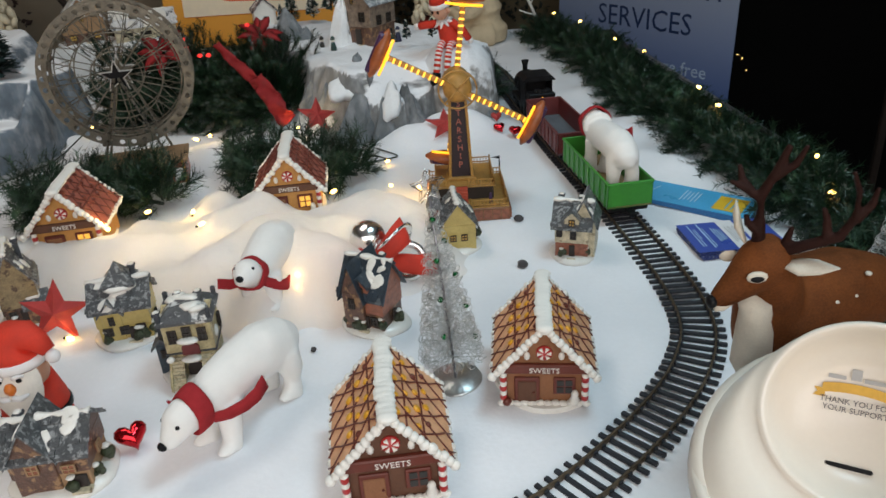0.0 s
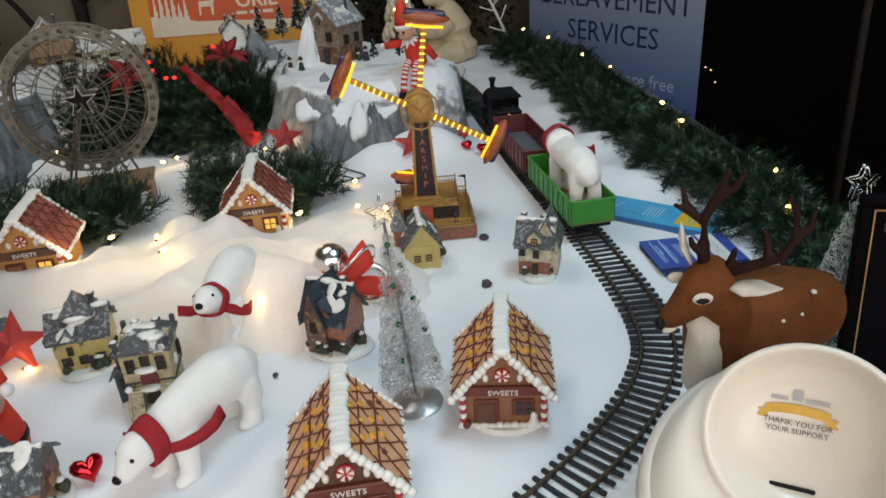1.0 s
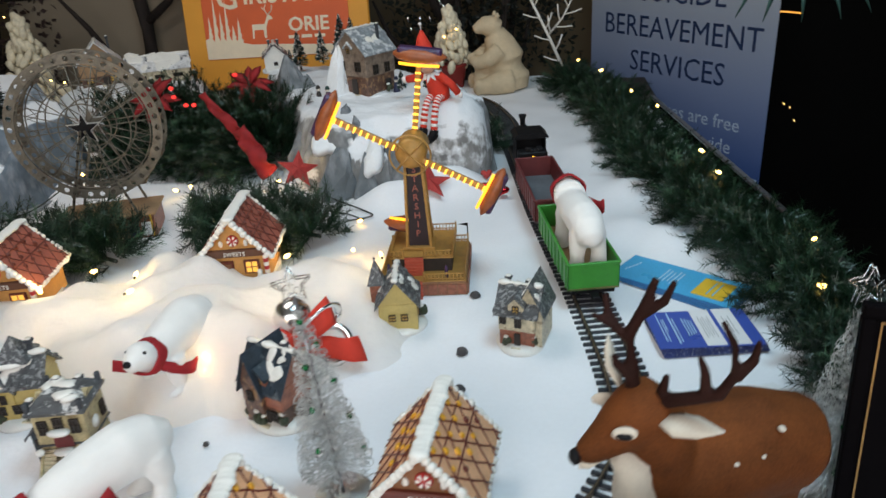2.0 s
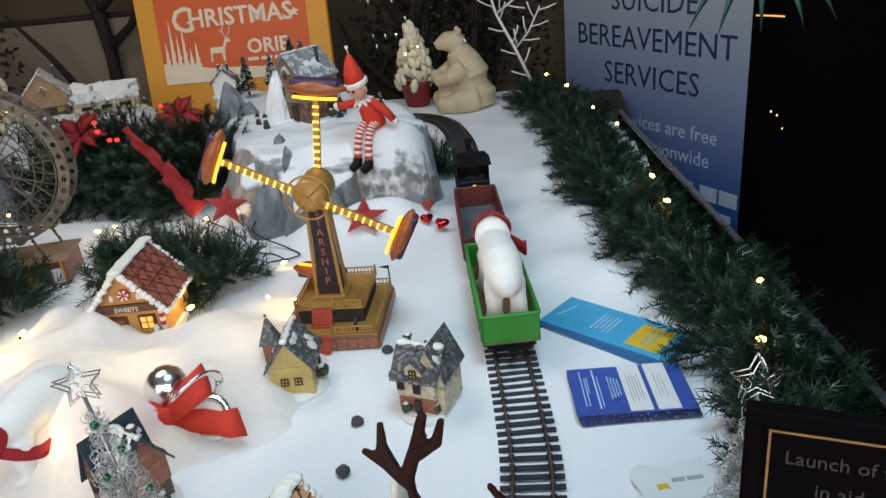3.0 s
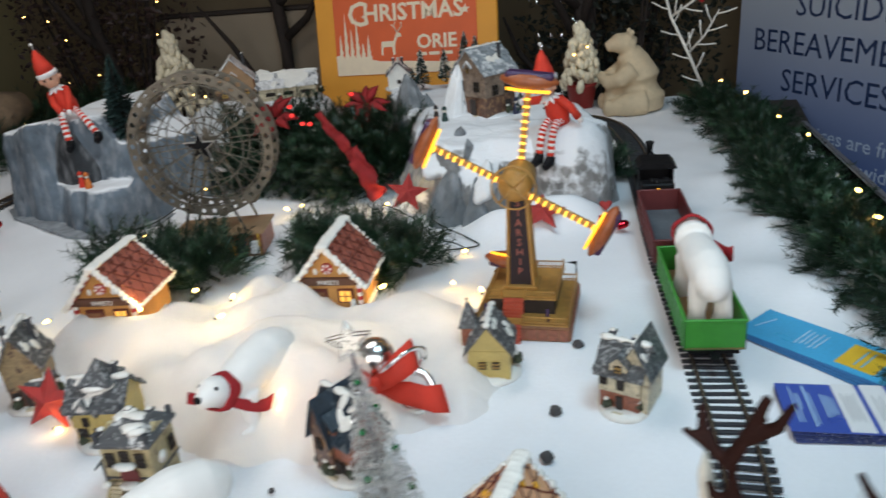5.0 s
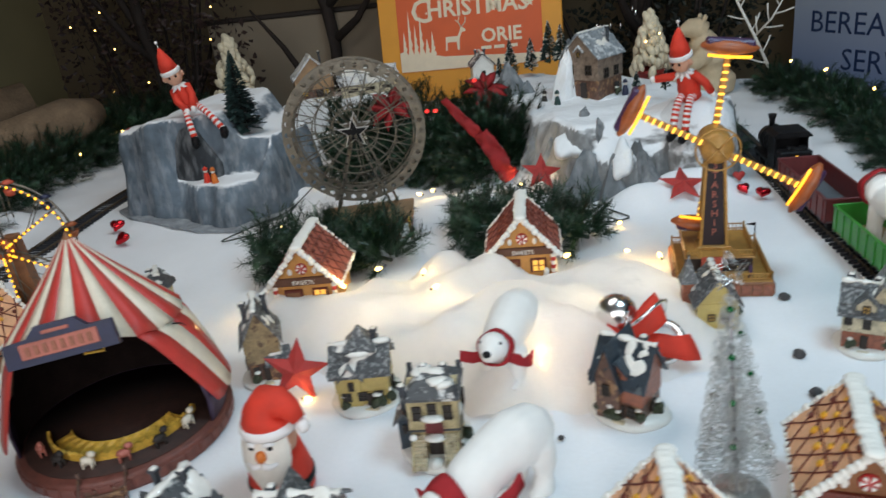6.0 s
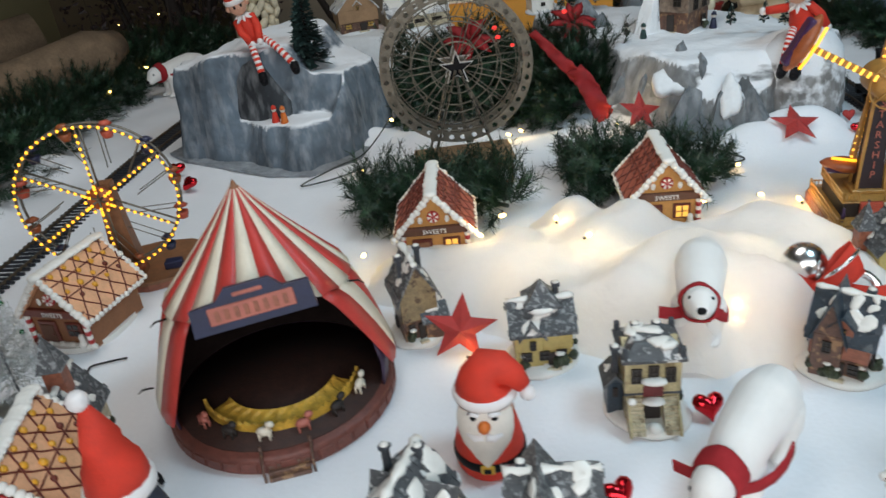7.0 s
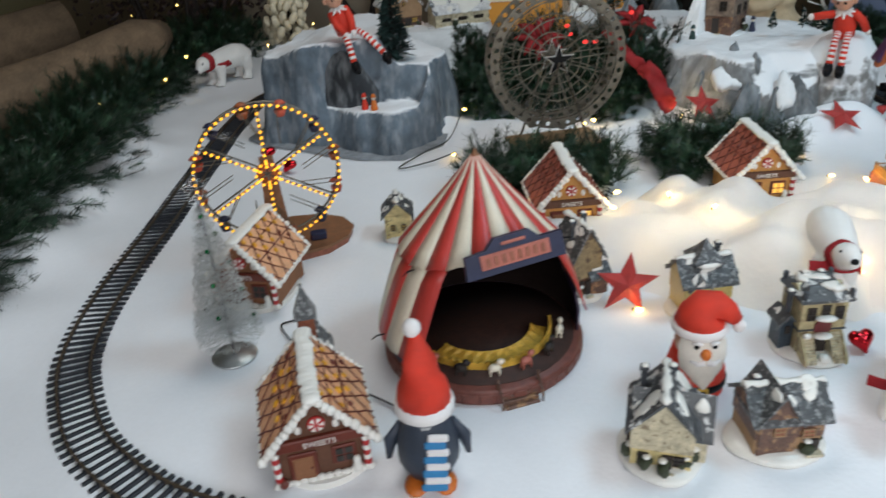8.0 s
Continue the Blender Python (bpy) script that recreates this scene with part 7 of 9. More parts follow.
for i, (x, y) in enumerate(((0.145, 1.079), (0.151, 1.252), (0.150, 0.985), (-0.16, 0.865))):
    bm = bmesh.new()
    rg = random.Random(i)
    r = 0.0085 if i < 3 else 0.004
    rings = [[(r * f * math.cos(a) * rg.uniform(0.85, 1.15), r * f * math.sin(a) * rg.uniform(0.85, 1.15), r * z) for a in (2 * math.pi * j / 9 for j in range(9))] for f, z in ((0.5, 0.0), (0.95, 0.35), (1.0, 0.8), (0.75, 1.25), (0.3, 1.45))]
    loft(bm, rings, 0)
    one("pebble", bm, PEBBLE, "small dark pebble on the white cloth", "pebble", pose(x, y, 0.001), "pebbles")


# ---- silver wire trees ----
def wire_tree(x, y, h, r, seed, label, lean=(0, 0), fuzz=1700):
    rg = random.Random(seed)
    g = thing("wire_tree", label, "silver tree", pose(x, y, 0.0, lean[0], lean[1], rg.uniform(0, 90)), "silver wire trees")
    bm = bmesh.new()
    lathe(bm, [(0.0, 0.0), (0.033, 0.0), (0.034, 0.002), (0.033, 0.004), (0.0, 0.005)], 28, 0)
    part("base", bm, TINSEL, g, "round silver base")
    bm = bmesh.new()
    tube(bm, [(0, 0, 0.004), (0, 0, h)], 0.0018, 6, 0)
    part("stem", bm, STEEL, g)
    bm = bmesh.new()
    tiers = 17
    for tier in range(tiers):
        f = tier / tiers
        z = 0.042 + (h - 0.050) * f
        rad = r * (1 - f) ** 0.85 + 0.003
        count = int(2 * math.pi * rad / 0.0085) + 4
        for k in range(count):
            a = 2 * math.pi * (k + 0.5 * (tier % 2)) / count + rg.uniform(-0.1, 0.1)
            cr = rg.uniform(0.0042, 0.0062) * (1 - 0.35 * f)
            zz = z + rg.uniform(-0.003, 0.003)
            m = pose((rad - cr) * math.cos(a), (rad - cr) * math.sin(a), zz, 90 + rg.uniform(-35, 35), 0, math.degrees(a) + rg.uniform(-50, 50))
            tube(bm, [(cr * math.cos(0.8 * q), cr * math.sin(0.8 * q), 0.0007 * q) for q in range(11)], 0.00042, 3, 0, m, cap=False)
            tube(bm, [(0, 0, zz - 0.004), ((rad - cr) * math.cos(a), (rad - cr) * math.sin(a), zz)], 0.0004, 3, 0, cap=False)
    for i in range(fuzz // 4):
        f = rg.random() * 0.97
        z = 0.045 + (h - 0.05) * f
        rad = (r * (1 - f) ** 0.85 + 0.004) * rg.uniform(0.6, 1.1)
        a = rg.uniform(0, 6.28)
        o = Vector((0.2 * rad * math.cos(a), 0.2 * rad * math.sin(a), z))
        q = Vector((rad * math.cos(a + 0.25), rad * math.sin(a + 0.25), z + rg.uniform(-0.007, 0.009)))
        u = (q - o).cross(Vector((rg.random(), rg.random(), 1))).normalized() * 0.00035
        vs = [bm.verts.new(o - u), bm.verts.new(o + u), bm.verts.new(q + u), bm.verts.new(q - u)]
        bm.faces.new(vs)
    tagged(part("tinsel", bm, TINSEL, g, "curled silver wire in tiers"), kind="stuff")
    for i in range(12):
        f = (i + 0.5) / 12
        a = i * 2.1
        rad = (r * (1 - f) ** 0.8) * 0.9
        bm = bmesh.new()
        ball(bm, (rad * math.cos(a), rad * math.sin(a), 0.050 + (h - 0.07) * f), 0.0038, 8, 0)
        part("bauble", bm, (TREEBEAD, SILVER, TREEBEAD)[i % 3], g, "tiny bead")
    bm = bmesh.new()
    s = 0.020
    for off in (-0.003, 0.003):
        pts = [((s if k % 2 == 0 else s * 0.45) * math.cos(math.pi / 2 + k * math.pi / 5), off, h + 0.012 + (s if k % 2 == 0 else s * 0.45) * math.sin(math.pi / 2 + k * math.pi / 5)) for k in range(11)]
        tube(bm, pts, 0.0009, 5, 0, up=(0, 1, 0))
    for k in range(5):
        a = rg.uniform(0, 6.28)
        rr = rg.uniform(0, s * 0.7)
        m = pose(rr * math.cos(a), 0, h + 0.012 + rr * math.sin(a), rg.uniform(0, 180), rg.uniform(0, 180), 0)
        tube(bm, [(0.004 * math.cos(t), 0.004 * math.sin(t), 0) for t in range(6)], 0.0004, 3, 0, m, cap=False)
    part("star", bm, SILVER, g, "wire star on top")
    return g


TREEBEAD = stuff("green_bead", (0.01, 0.16, 0.05), 0.15, 0.6)
wire_tree(0.038, 0.790, 0.262, 0.038, 4, "silver curled-wire tree with green beads beside gingerbread cottages", (0, -4), 1200)
wire_tree(-1.132, 0.770, 0.262, 0.046, 9, "silver curled-wire tree on a mirror base beside the track")
wire_tree(0.548, 0.782, 0.262, 0.046, 14, "silver curled-wire tree with green beads behind the black sign")


# ---- pine greenery ----
def sprig(bm, p, d, L, n, nl, rg, mi=0):
    """One pine tip: a stem with needles all round."""
    d = d.normalized()
    s = d.cross(Vector((0.3, 0.2, 0.9))).normalized()
    t = s.cross(d)
    for k in range(n):
        f = (k + 0.5) / n
        a = k * 2.4 + rg.random()
        out = (s * math.cos(a) + t * math.sin(a)) * rg.uniform(0.75, 1.0) + d * rg.uniform(0.3, 0.75)
        o = p + d * (L * f)
        q = o + out.normalized() * nl * rg.uniform(0.7, 1.15)
        w = (q - o).cross(d).normalized() * 0.0011
        vs = [bm.verts.new(o - w), bm.verts.new(o + w), bm.verts.new(q)]
        bm.faces.new(vs).material_index = mi
    u = s * 0.0012
    vs = [bm.verts.new(p - u), bm.verts.new(p + u), bm.verts.new(p + d * L)]
    bm.faces.new(vs).material_index = 2


def greenery(name, label, category, path, rad, n, seed, lift=0.02, up_bias=0.35, L=(0.035, 0.062), nl=0.022, needles=34, group="", squash=0.8, tips=0.05, clumps=0.5):
    rg = random.Random(seed)
    g = thing(name, label, category, Matrix(), group)
    pts = smooth_line([p[:2] for p in path], False, 10)
    bm = bmesh.new()
    tube(bm, [(p.x, p.y, ground_height(p.x, p.y) + lift) for p in pts], 0.004, 6, 0)
    part("wire", bm, WIRE, g, "dark green wire")
    bm = bmesh.new()
    n = int(n * 2.4)
    lens = [0.0]
    for a, b in zip(pts, pts[1:]):
        lens.append(lens[-1] + (b - a).length)
    for i in range(n):
        s = lens[-1] * (i + rg.random()) / n
        k = max(j for j in range(len(lens) - 1) if lens[j] <= s)
        c = pts[k].lerp(pts[k + 1], (s - lens[k]) / max(1e-6, lens[k + 1] - lens[k]))
        along = (pts[k + 1] - pts[k]).normalized()
        side = Vector((-along.y, along.x, 0))
        a = rg.uniform(-0.35, math.pi + 0.35)
        out = side * math.cos(a) + Vector((0, 0, 1)) * math.sin(a) * 0.9
        rr = rad * rg.uniform(0.05, 0.75) * (1.0 + clumps * noise.noise(Vector((c.x * 11, c.y * 11, seed + 2.0 * math.cos(a)))))
        o = Vector((c.x, c.y, ground_height(c.x, c.y) + lift)) + side * math.cos(a) * rr + Vector((0, 0, 1)) * max(-lift + 0.006, math.sin(a) * rr * squash)
        d = out + along * rg.uniform(-0.9, 0.9) + Vector((0, 0, up_bias * rg.random()))
        sprig(bm, o, d, rg.uniform(*L), needles, nl, rg, rg.choices((0, 1, 3), (0.66, 0.27, tips))[0])
    tagged(part("foliage", bm, [PINE, PINE2, BARK, ANTPINE], g, "dark green plastic pine needles"), kind="stuff")
    return g


greenery("pine_garland", "thick dark green artificial pine garland along the table edge", "garland", [(0.34, 2.84), (0.44, 2.55), (0.48, 2.25), (0.50, 2.0), (0.55, 1.75), (0.595, 1.55), (0.655, 1.36), (0.676, 1.20), (0.672, 1.06), (0.672, 0.96)], 0.088, 950, 3, 0.025, 0.15, L=(0.035, 0.060), nl=0.019, needles=44, squash=0.55, tips=0.05, clumps=1.1)
greenery("pine_garland", "dark green artificial pine garland along the table's far edge", "garland", [(-1.66, 0.66), (-1.76, 0.95), (-1.82, 1.30), (-1.92, 1.65), (-1.98, 2.0), (-2.05, 2.30), (-2.02, 2.60), (-1.88, 2.82)], 0.19, 1500, 5, 0.035)
greenery("pine_sprigs", "bushy pine sprigs behind the golden gingerbread cottage", "pine sprigs", [(-0.83, 1.34), (-0.74, 1.37), (-0.62, 1.37), (-0.54, 1.34)], 0.10, 210, 7, 0.03, 0.6)
greenery("pine_sprigs", "bushy pine sprigs behind the tilted gingerbread cottage", "pine sprigs", [(-0.45, 1.48), (-0.36, 1.50), (-0.25, 1.49), (-0.17, 1.45)], 0.095, 210, 8, 0.03, 0.6)
greenery("pine_bush", "large dark green pine bush decked with red ribbon", "pine bush", [(-0.93, 1.99), (-0.78, 2.02), (-0.64, 2.03), (-0.50, 1.98), (-0.40, 1.90)], 0.20, 1250, 9, 0.045, 0.35, L=(0.026, 0.044), nl=0.018, needles=40, squash=1.05, tips=0.01, clumps=0.3)
greenery("pine_sprigs", "dark snow-dusted pine tuft beside the curving track", "pine sprigs", [(0.10, 2.05), (0.12, 2.12)], 0.06, 40, 10, 0.02, 0.6)


def smooth_path(pts, per):
    P, out = [Vector(p) for p in pts], []
    for i in range(len(P) - 1):
        p = [P[max(i - 1, 0)], P[i], P[i + 1], P[min(i + 2, len(P) - 1)]]
        for j in range(per):
            t = j / per
            out.append(0.5 * ((2 * p[1]) + (p[2] - p[0]) * t + (2 * p[0] - 5 * p[1] + 4 * p[2] - p[3]) * t * t + (3 * p[1] - p[0] - 3 * p[2] + p[3]) * t ** 3))
    return out + [P[-1]]


def ribbon(bm, pts, w, twist=0.0, mi=0):
    """A crumpled strip; w: its half width at the start and the end."""
    rings = []
    n = len(pts)
    for i, p in enumerate(pts):
        p = Vector(p)
        d = (Vector(pts[min(i + 1, n - 1)]) - Vector(pts[max(i - 1, 0)])).normalized()
        s = d.cross(Vector((0, -1, 0.3))).normalized()
        s = Matrix.Rotation(twist * math.sin(i * 0.9), 3, d) @ s
        nn = s.cross(d)
        ww = w[0] + (w[1] - w[0]) * i / (n - 1)
        rings.append([p + s * (ww * q) + nn * (0.35 * ww * math.sin(q * 2.2 + i * 0.7) + e) for e, qs in ((-0.0008, (-1, -0.5, 0, 0.5, 1)), (0.0008, (1, 0.5, 0, -0.5, -1))) for q in qs])
    loft(bm, rings, mi, None, True)


rb = thing("red_ribbon", "red velvet ribbon trailing over the pine bush", "ribbon", Matrix())
for pts, w, tw in (([(-0.540, 1.83, 0.236), (-0.505, 1.80, 0.210), (-0.482, 1.805, 0.182), (-0.450, 1.785, 0.158), (-0.432, 1.79, 0.134)], (0.009, 0.017), 0.5),
                   ([(-0.446, 1.79, 0.158), (-0.424, 1.762, 0.142), (-0.406, 1.764, 0.112), (-0.388, 1.752, 0.082), (-0.372, 1.755, 0.056)], (0.018, 0.024), 0.45)):
    bm = bmesh.new()
    ribbon(bm, smooth_path(pts, 5), w, tw)
    part("ribbon_tail", bm, RIBBONRED, rb)
for k, (cx, cy, cz) in enumerate(((-0.700, 1.90, 0.215), (-0.455, 1.93, 0.240))):
    fl = thing("poinsettia", "red velvet poinsettia flower on the pine bush", "flower", pose(cx, cy, cz - 0.008, 42, 0, 20 * k) @ Matrix.Scale(1.0 if k == 0 else 0.82, 4), "poinsettias")
    for i in range(8):
        a = i * math.pi / 4 + 0.2 * (i % 2)
        bm = bmesh.new()
        rings = [[(L * math.cos(a) - w * sg * math.sin(a), L * math.sin(a) + w * sg * math.cos(a), z + tz) for sg, tz in ((-1, 0), (0, 0.003), (1, 0), (0, -0.001))] for L, w, z in ((0.006, 0.006, 0.0), (0.028, 0.016, 0.010 + 0.01 * (i % 2)), (0.050, 0.011, 0.008 + 0.01 * (i % 2)), (0.070, 0.001, 0.0 + 0.01 * (i % 2)))]
        loft(bm, rings, 0)
        part("petal", bm, RIBBONRED, fl)
for i, p in enumerate(((-0.630, 1.86, 0.245), (-0.622, 1.85, 0.226), (-0.560, 1.82, 0.212), (-0.585, 1.83, 0.210), (-0.470, 1.88, 0.268))):
    bm = bmesh.new()
    ball(bm, p, (0.0065, 0.0065, 0.005), 9, 0)
    one("red_light", bm, REDBULB, "glowing red berry light on the pine bush", "light", group="red lights")

# ---- fairy lights ----
BULBS = [(-0.750, 1.135, 0.045), (-0.560, 1.150, 0.075), (-0.545, 1.268, 0.05), (-0.390, 1.125, 0.085), (-0.444, 1.240, 0.055), (-0.558, 1.723, 0.045), (-0.226, 1.731, 0.05), (-0.114, 1.567, 0.02), (-0.950, 1.829, 0.05), (-0.904, 1.824, 0.05),
         (-0.205, 1.335, 0.045), (-0.352, 1.731, 0.05), (-0.036, 1.389, 0.02), (-0.893, 1.565, 0.02), (-0.583, 1.70, 0.045), (-0.195, 0.975, 0.05), (-0.10, 1.42, 0.02), (-0.535, 0.915, 0.010),
         (0.389, 2.828, 0.09), (0.565, 2.121, 0.10), (0.599, 1.697, 0.11), (0.613, 1.594, 0.10), (0.696, 1.299, 0.09), (0.518, 2.31, 0.10), (0.655, 1.16, 0.08), (0.45, 2.6, 0.10),
         (-2.12, 2.15, 0.10), (-2.05, 2.36, 0.10), (-1.86, 2.06, 0.09), (-1.95, 2.40, 0.08), (-1.86, 2.98, 0.10), (-1.74, 2.64, 0.06), (-1.90, 1.75, 0.11), (-1.36, 2.62, 0.08), (-1.27, 2.58, 0.10), (-1.52, 2.75, 0.10), (-0.80, 2.28, 0.06)]
for i, p in enumerate(BULBS):
    fb = thing("fairy_light", "small warm white fairy light bulb in the snow", "fairy light", pose(p[0], p[1], p[2] - 0.006, 78 + 12 * math.sin(i * 3.0), 0, 47 * i), "fairy lights")
    bm = bmesh.new()
    lathe(bm, [(0.0, 0.0130), (0.0024, 0.0115), (0.0038, 0.007), (0.0036, 0.003), (0.0022, 0.0)], 10, 0)
    part("bulb", bm, BULB, fb, "glowing warm bulb")
    bm = bmesh.new()
    lathe(bm, [(0.0, -0.005), (0.0018, -0.005), (0.0020, 0.001), (0.0, 0.001)], 8, 0)
    part("socket", bm, WIRE, fb)
for k in (0, 1, 2, 3, 4, 5, 6, 8, 10, 11, 12, 15, 17):
    x, y, z = BULBS[k]
    point_lamp("fairy_light_glow", (x, y, z + 0.012), 0.02 if k == 17 else 0.03 if k == 15 else 0.085 if k not in (5, 8) else 0.065, (1.0, 0.68, 0.26), 0.008)
for x, y, z, pw in ((-0.47, 1.09, 0.016, 0.10), (-0.33, 1.11, 0.026, 0.09), (-0.16, 1.12, 0.026, 0.08), (-0.20, 1.03, 0.016, 0.04), (-0.05, 1.22, 0.014, 0.05), (-0.33, 1.80, 0.075, 0.05), (-0.60, 1.72, 0.060, 0.05)):
    point_lamp("fairy_light_glow", (x, y, z), pw, (1.0, 0.76, 0.42), 0.008)


def cable(name, label, pts, r=0.0016, mt=WIRE):
    bm = bmesh.new()
    dense = []
    P = [Vector(p) for p in pts]
    for i in range(len(P) - 1):
        p = [P[max(i - 1, 0)], P[i], P[i + 1], P[min(i + 2, len(P) - 1)]]
        for j in range(8):
            t = j / 8
            dense.append(0.5 * ((2 * p[1]) + (p[2] - p[0]) * t + (2 * p[0] - 5 * p[1] + 4 * p[2] - p[3]) * t * t + (3 * p[1] - p[0] - 3 * p[2] + p[3]) * t ** 3))
    dense.append(P[-1])
    tube(bm, dense, r, 6, 0)
    return one(name, bm, mt, label, "cable", group="cables")


cable("light_cable", "dark green fairy light cable on the snow", [(-0.352, 1.731, 0.045), (-0.26, 1.68, 0.03), (-0.20, 1.62, 0.016), (-0.15, 1.60, 0.014), (-0.114, 1.567, 0.016)])
cable("light_cable", "dark green fairy light cable on the snow", [(-0.226, 1.731, 0.045), (-0.22, 1.68, 0.03), (-0.13, 1.63, 0.014), (-0.10, 1.60, 0.01), (-0.16, 1.575, 0.008)])
cable("light_cable", "dark green fairy light cable beside the big wheel", [(-0.893, 1.565, 0.02), (-0.95, 1.53, 0.01), (-1.02, 1.50, 0.006), (-0.97, 1.60, 0.01), (-0.92, 1.66, 0.02), (-0.904, 1.824, 0.045)])
cb = thing("power_lead", "thin black power lead with a small plug on the cloth", "cable", Matrix())
bm = bmesh.new()
tube(bm, smooth_line([(-0.863, 0.666), (-0.900, 0.687), (-0.959, 0.717), (-1.019, 0.763), (-1.057, 0.809), (-1.086, 0.848), (-1.072, 0.863), (-1.042, 0.878)], False, 6), 0.0015, 6, 0, pose(0, 0, 0.003))
part("lead", bm, BLACK, cb)
bm = bmesh.new()
tube(bm, [(-0.868, 0.669, 0.005), (-0.856, 0.661, 0.005), (-0.845, 0.653, 0.005)], [0.003, 0.0045, 0.003], 8, 0)
part("plug", bm, BLACK, cb)

# ---- reindeer ----
DX, DY = 0.40, 0.67
deer = thing("reindeer", "brown flocked reindeer figure with pale throat and dark antlers", "reindeer", pose(DX, DY, 0.0))


def deer_tube(bm, pts, r, seg=12, mi=0, flat=1.0, up=(0, 0, 1)):
    tube(bm, [(x - DX, y - DY, z) for x, y, z in pts], r, seg, mi, None, flat, True, up)


bm = bmesh.new()
deer_tube(bm, [(0.350, 0.652, 0.135), (0.362, 0.656, 0.160), (0.395, 0.670, 0.176), (0.435, 0.686, 0.178), (0.470, 0.698, 0.170), (0.490, 0.704, 0.150)], [0.026, 0.044, 0.050, 0.047, 0.042, 0.020], 16)
deer_tube(bm, [(0.366, 0.660, 0.150), (0.354, 0.650, 0.192), (0.346, 0.642, 0.225), (0.342, 0.638, 0.244)], [0.040, 0.034, 0.028, 0.024], 14)
deer_tube(bm, [(0.288, 0.622, 0.211), (0.293, 0.623, 0.213), (0.300, 0.625, 0.217), (0.311, 0.628, 0.225), (0.322, 0.631, 0.234), (0.334, 0.635, 0.243), (0.346, 0.639, 0.248), (0.356, 0.642, 0.246)], [0.0050, 0.0098, 0.0122, 0.0160, 0.0208, 0.0250, 0.0240, 0.012], 14)
for x, y in ((0.352, 0.640), (0.364, 0.672), (0.455, 0.678), (0.472, 0.712)):
    deer_tube(bm, [(x, y, 0.150), (x + 0.003, y, 0.085), (x - 0.001, y, 0.045), (x, y, 0.0)], [0.022, 0.013, 0.008, 0.0085], 10)
ob = part("body", bm, HIDE, deer, "chestnut brown flocked body")
skin(ob, 0.003, 4)
bm = bmesh.new()
deer_tube(bm, [(0.318, 0.622, 0.214), (0.330, 0.624, 0.204), (0.334, 0.628, 0.175), (0.338, 0.634, 0.135), (0.344, 0.640, 0.105)], [0.008, 0.015, 0.018, 0.020, 0.010], 12)
part("throat", bm, CREAM, deer, "cream white throat")
bm = bmesh.new()
ball(bm, (0.2868 - DX, 0.620 - DY, 0.2130), (0.0052, 0.0075, 0.0062), 10, 0)
part("nose", bm, BLACK, deer, "dark nose")
bm = bmesh.new()
deer_tube(bm, [(0.2895, 0.618, 0.2060), (0.296, 0.619, 0.2075), (0.308, 0.621, 0.2130)], [0.0028, 0.0046, 0.0030], 9)
part("chin", bm, CREAM, deer, "cream chin")
for ex, ey, ez, sg in ((0.322, 0.6120, 0.2420, -1), (0.310, 0.652, 0.243, 1)):
    bm = bmesh.new()
    ball(bm, (ex - DX, ey - DY, ez), (0.0098, 0.0034, 0.0060), 12, 0, None)
    ball(bm, (ex - 0.0005 - DX, ey + sg * 0.0024 - DY, ez - 0.0008), (0.0066, 0.0028, 0.0032), 10, 1)
    part("eye", bm, [CREAM, BLACK], deer, "dark eye ringed in cream")
for pts in ([(0.346, 0.620, 0.250), (0.358, 0.612, 0.251), (0.372, 0.607, 0.253), (0.389, 0.603, 0.253)], [(0.322, 0.648, 0.258), (0.315, 0.654, 0.274), (0.313, 0.658, 0.286), (0.312, 0.660, 0.298)]):
    bm = bmesh.new()
    deer_tube(bm, pts, [0.004, 0.0108, 0.0095, 0.001], 10, 0, 0.35, (0.2, 1, 0.3))
    part("ear", bm, CREAM, deer, "cream-lined ear")
for branches in (([(0.330, 0.640, 0.258), (0.328, 0.640, 0.285), (0.325, 0.637, 0.312), (0.333, 0.633, 0.335), (0.340, 0.630, 0.360)], [(0.325, 0.637, 0.308), (0.313, 0.642, 0.316), (0.299, 0.646, 0.323)], [(0.316, 0.641, 0.315), (0.310, 0.648, 0.324), (0.309, 0.655, 0.335)], [(0.332, 0.633, 0.330), (0.346, 0.627, 0.344), (0.351, 0.622, 0.362)], [(0.329, 0.638, 0.272), (0.317, 0.640, 0.284), (0.315, 0.640, 0.292)]),
                 ([(0.344, 0.632, 0.256), (0.362, 0.617, 0.270), (0.383, 0.604, 0.284), (0.390, 0.598, 0.305), (0.386, 0.594, 0.330), (0.376, 0.590, 0.350)], [(0.347, 0.630, 0.260), (0.350, 0.626, 0.276), (0.351, 0.624, 0.286)], [(0.390, 0.598, 0.302), (0.400, 0.596, 0.318), (0.401, 0.594, 0.334)], [(0.375, 0.609, 0.279), (0.374, 0.612, 0.296), (0.370, 0.614, 0.308)])):
    bm = bmesh.new()
    for q, pts in enumerate(branches):
        deer_tube(bm, pts, [0.0066, 0.0054, 0.0048, 0.0040, 0.0030, 0.002][: len(pts)] if q == 0 else [0.0045, 0.0036, 0.0022], 9)
    ob = part("antler", bm, ANTLER, deer, "dark brown branching antler")
    skin(ob, 0.0016, 2)
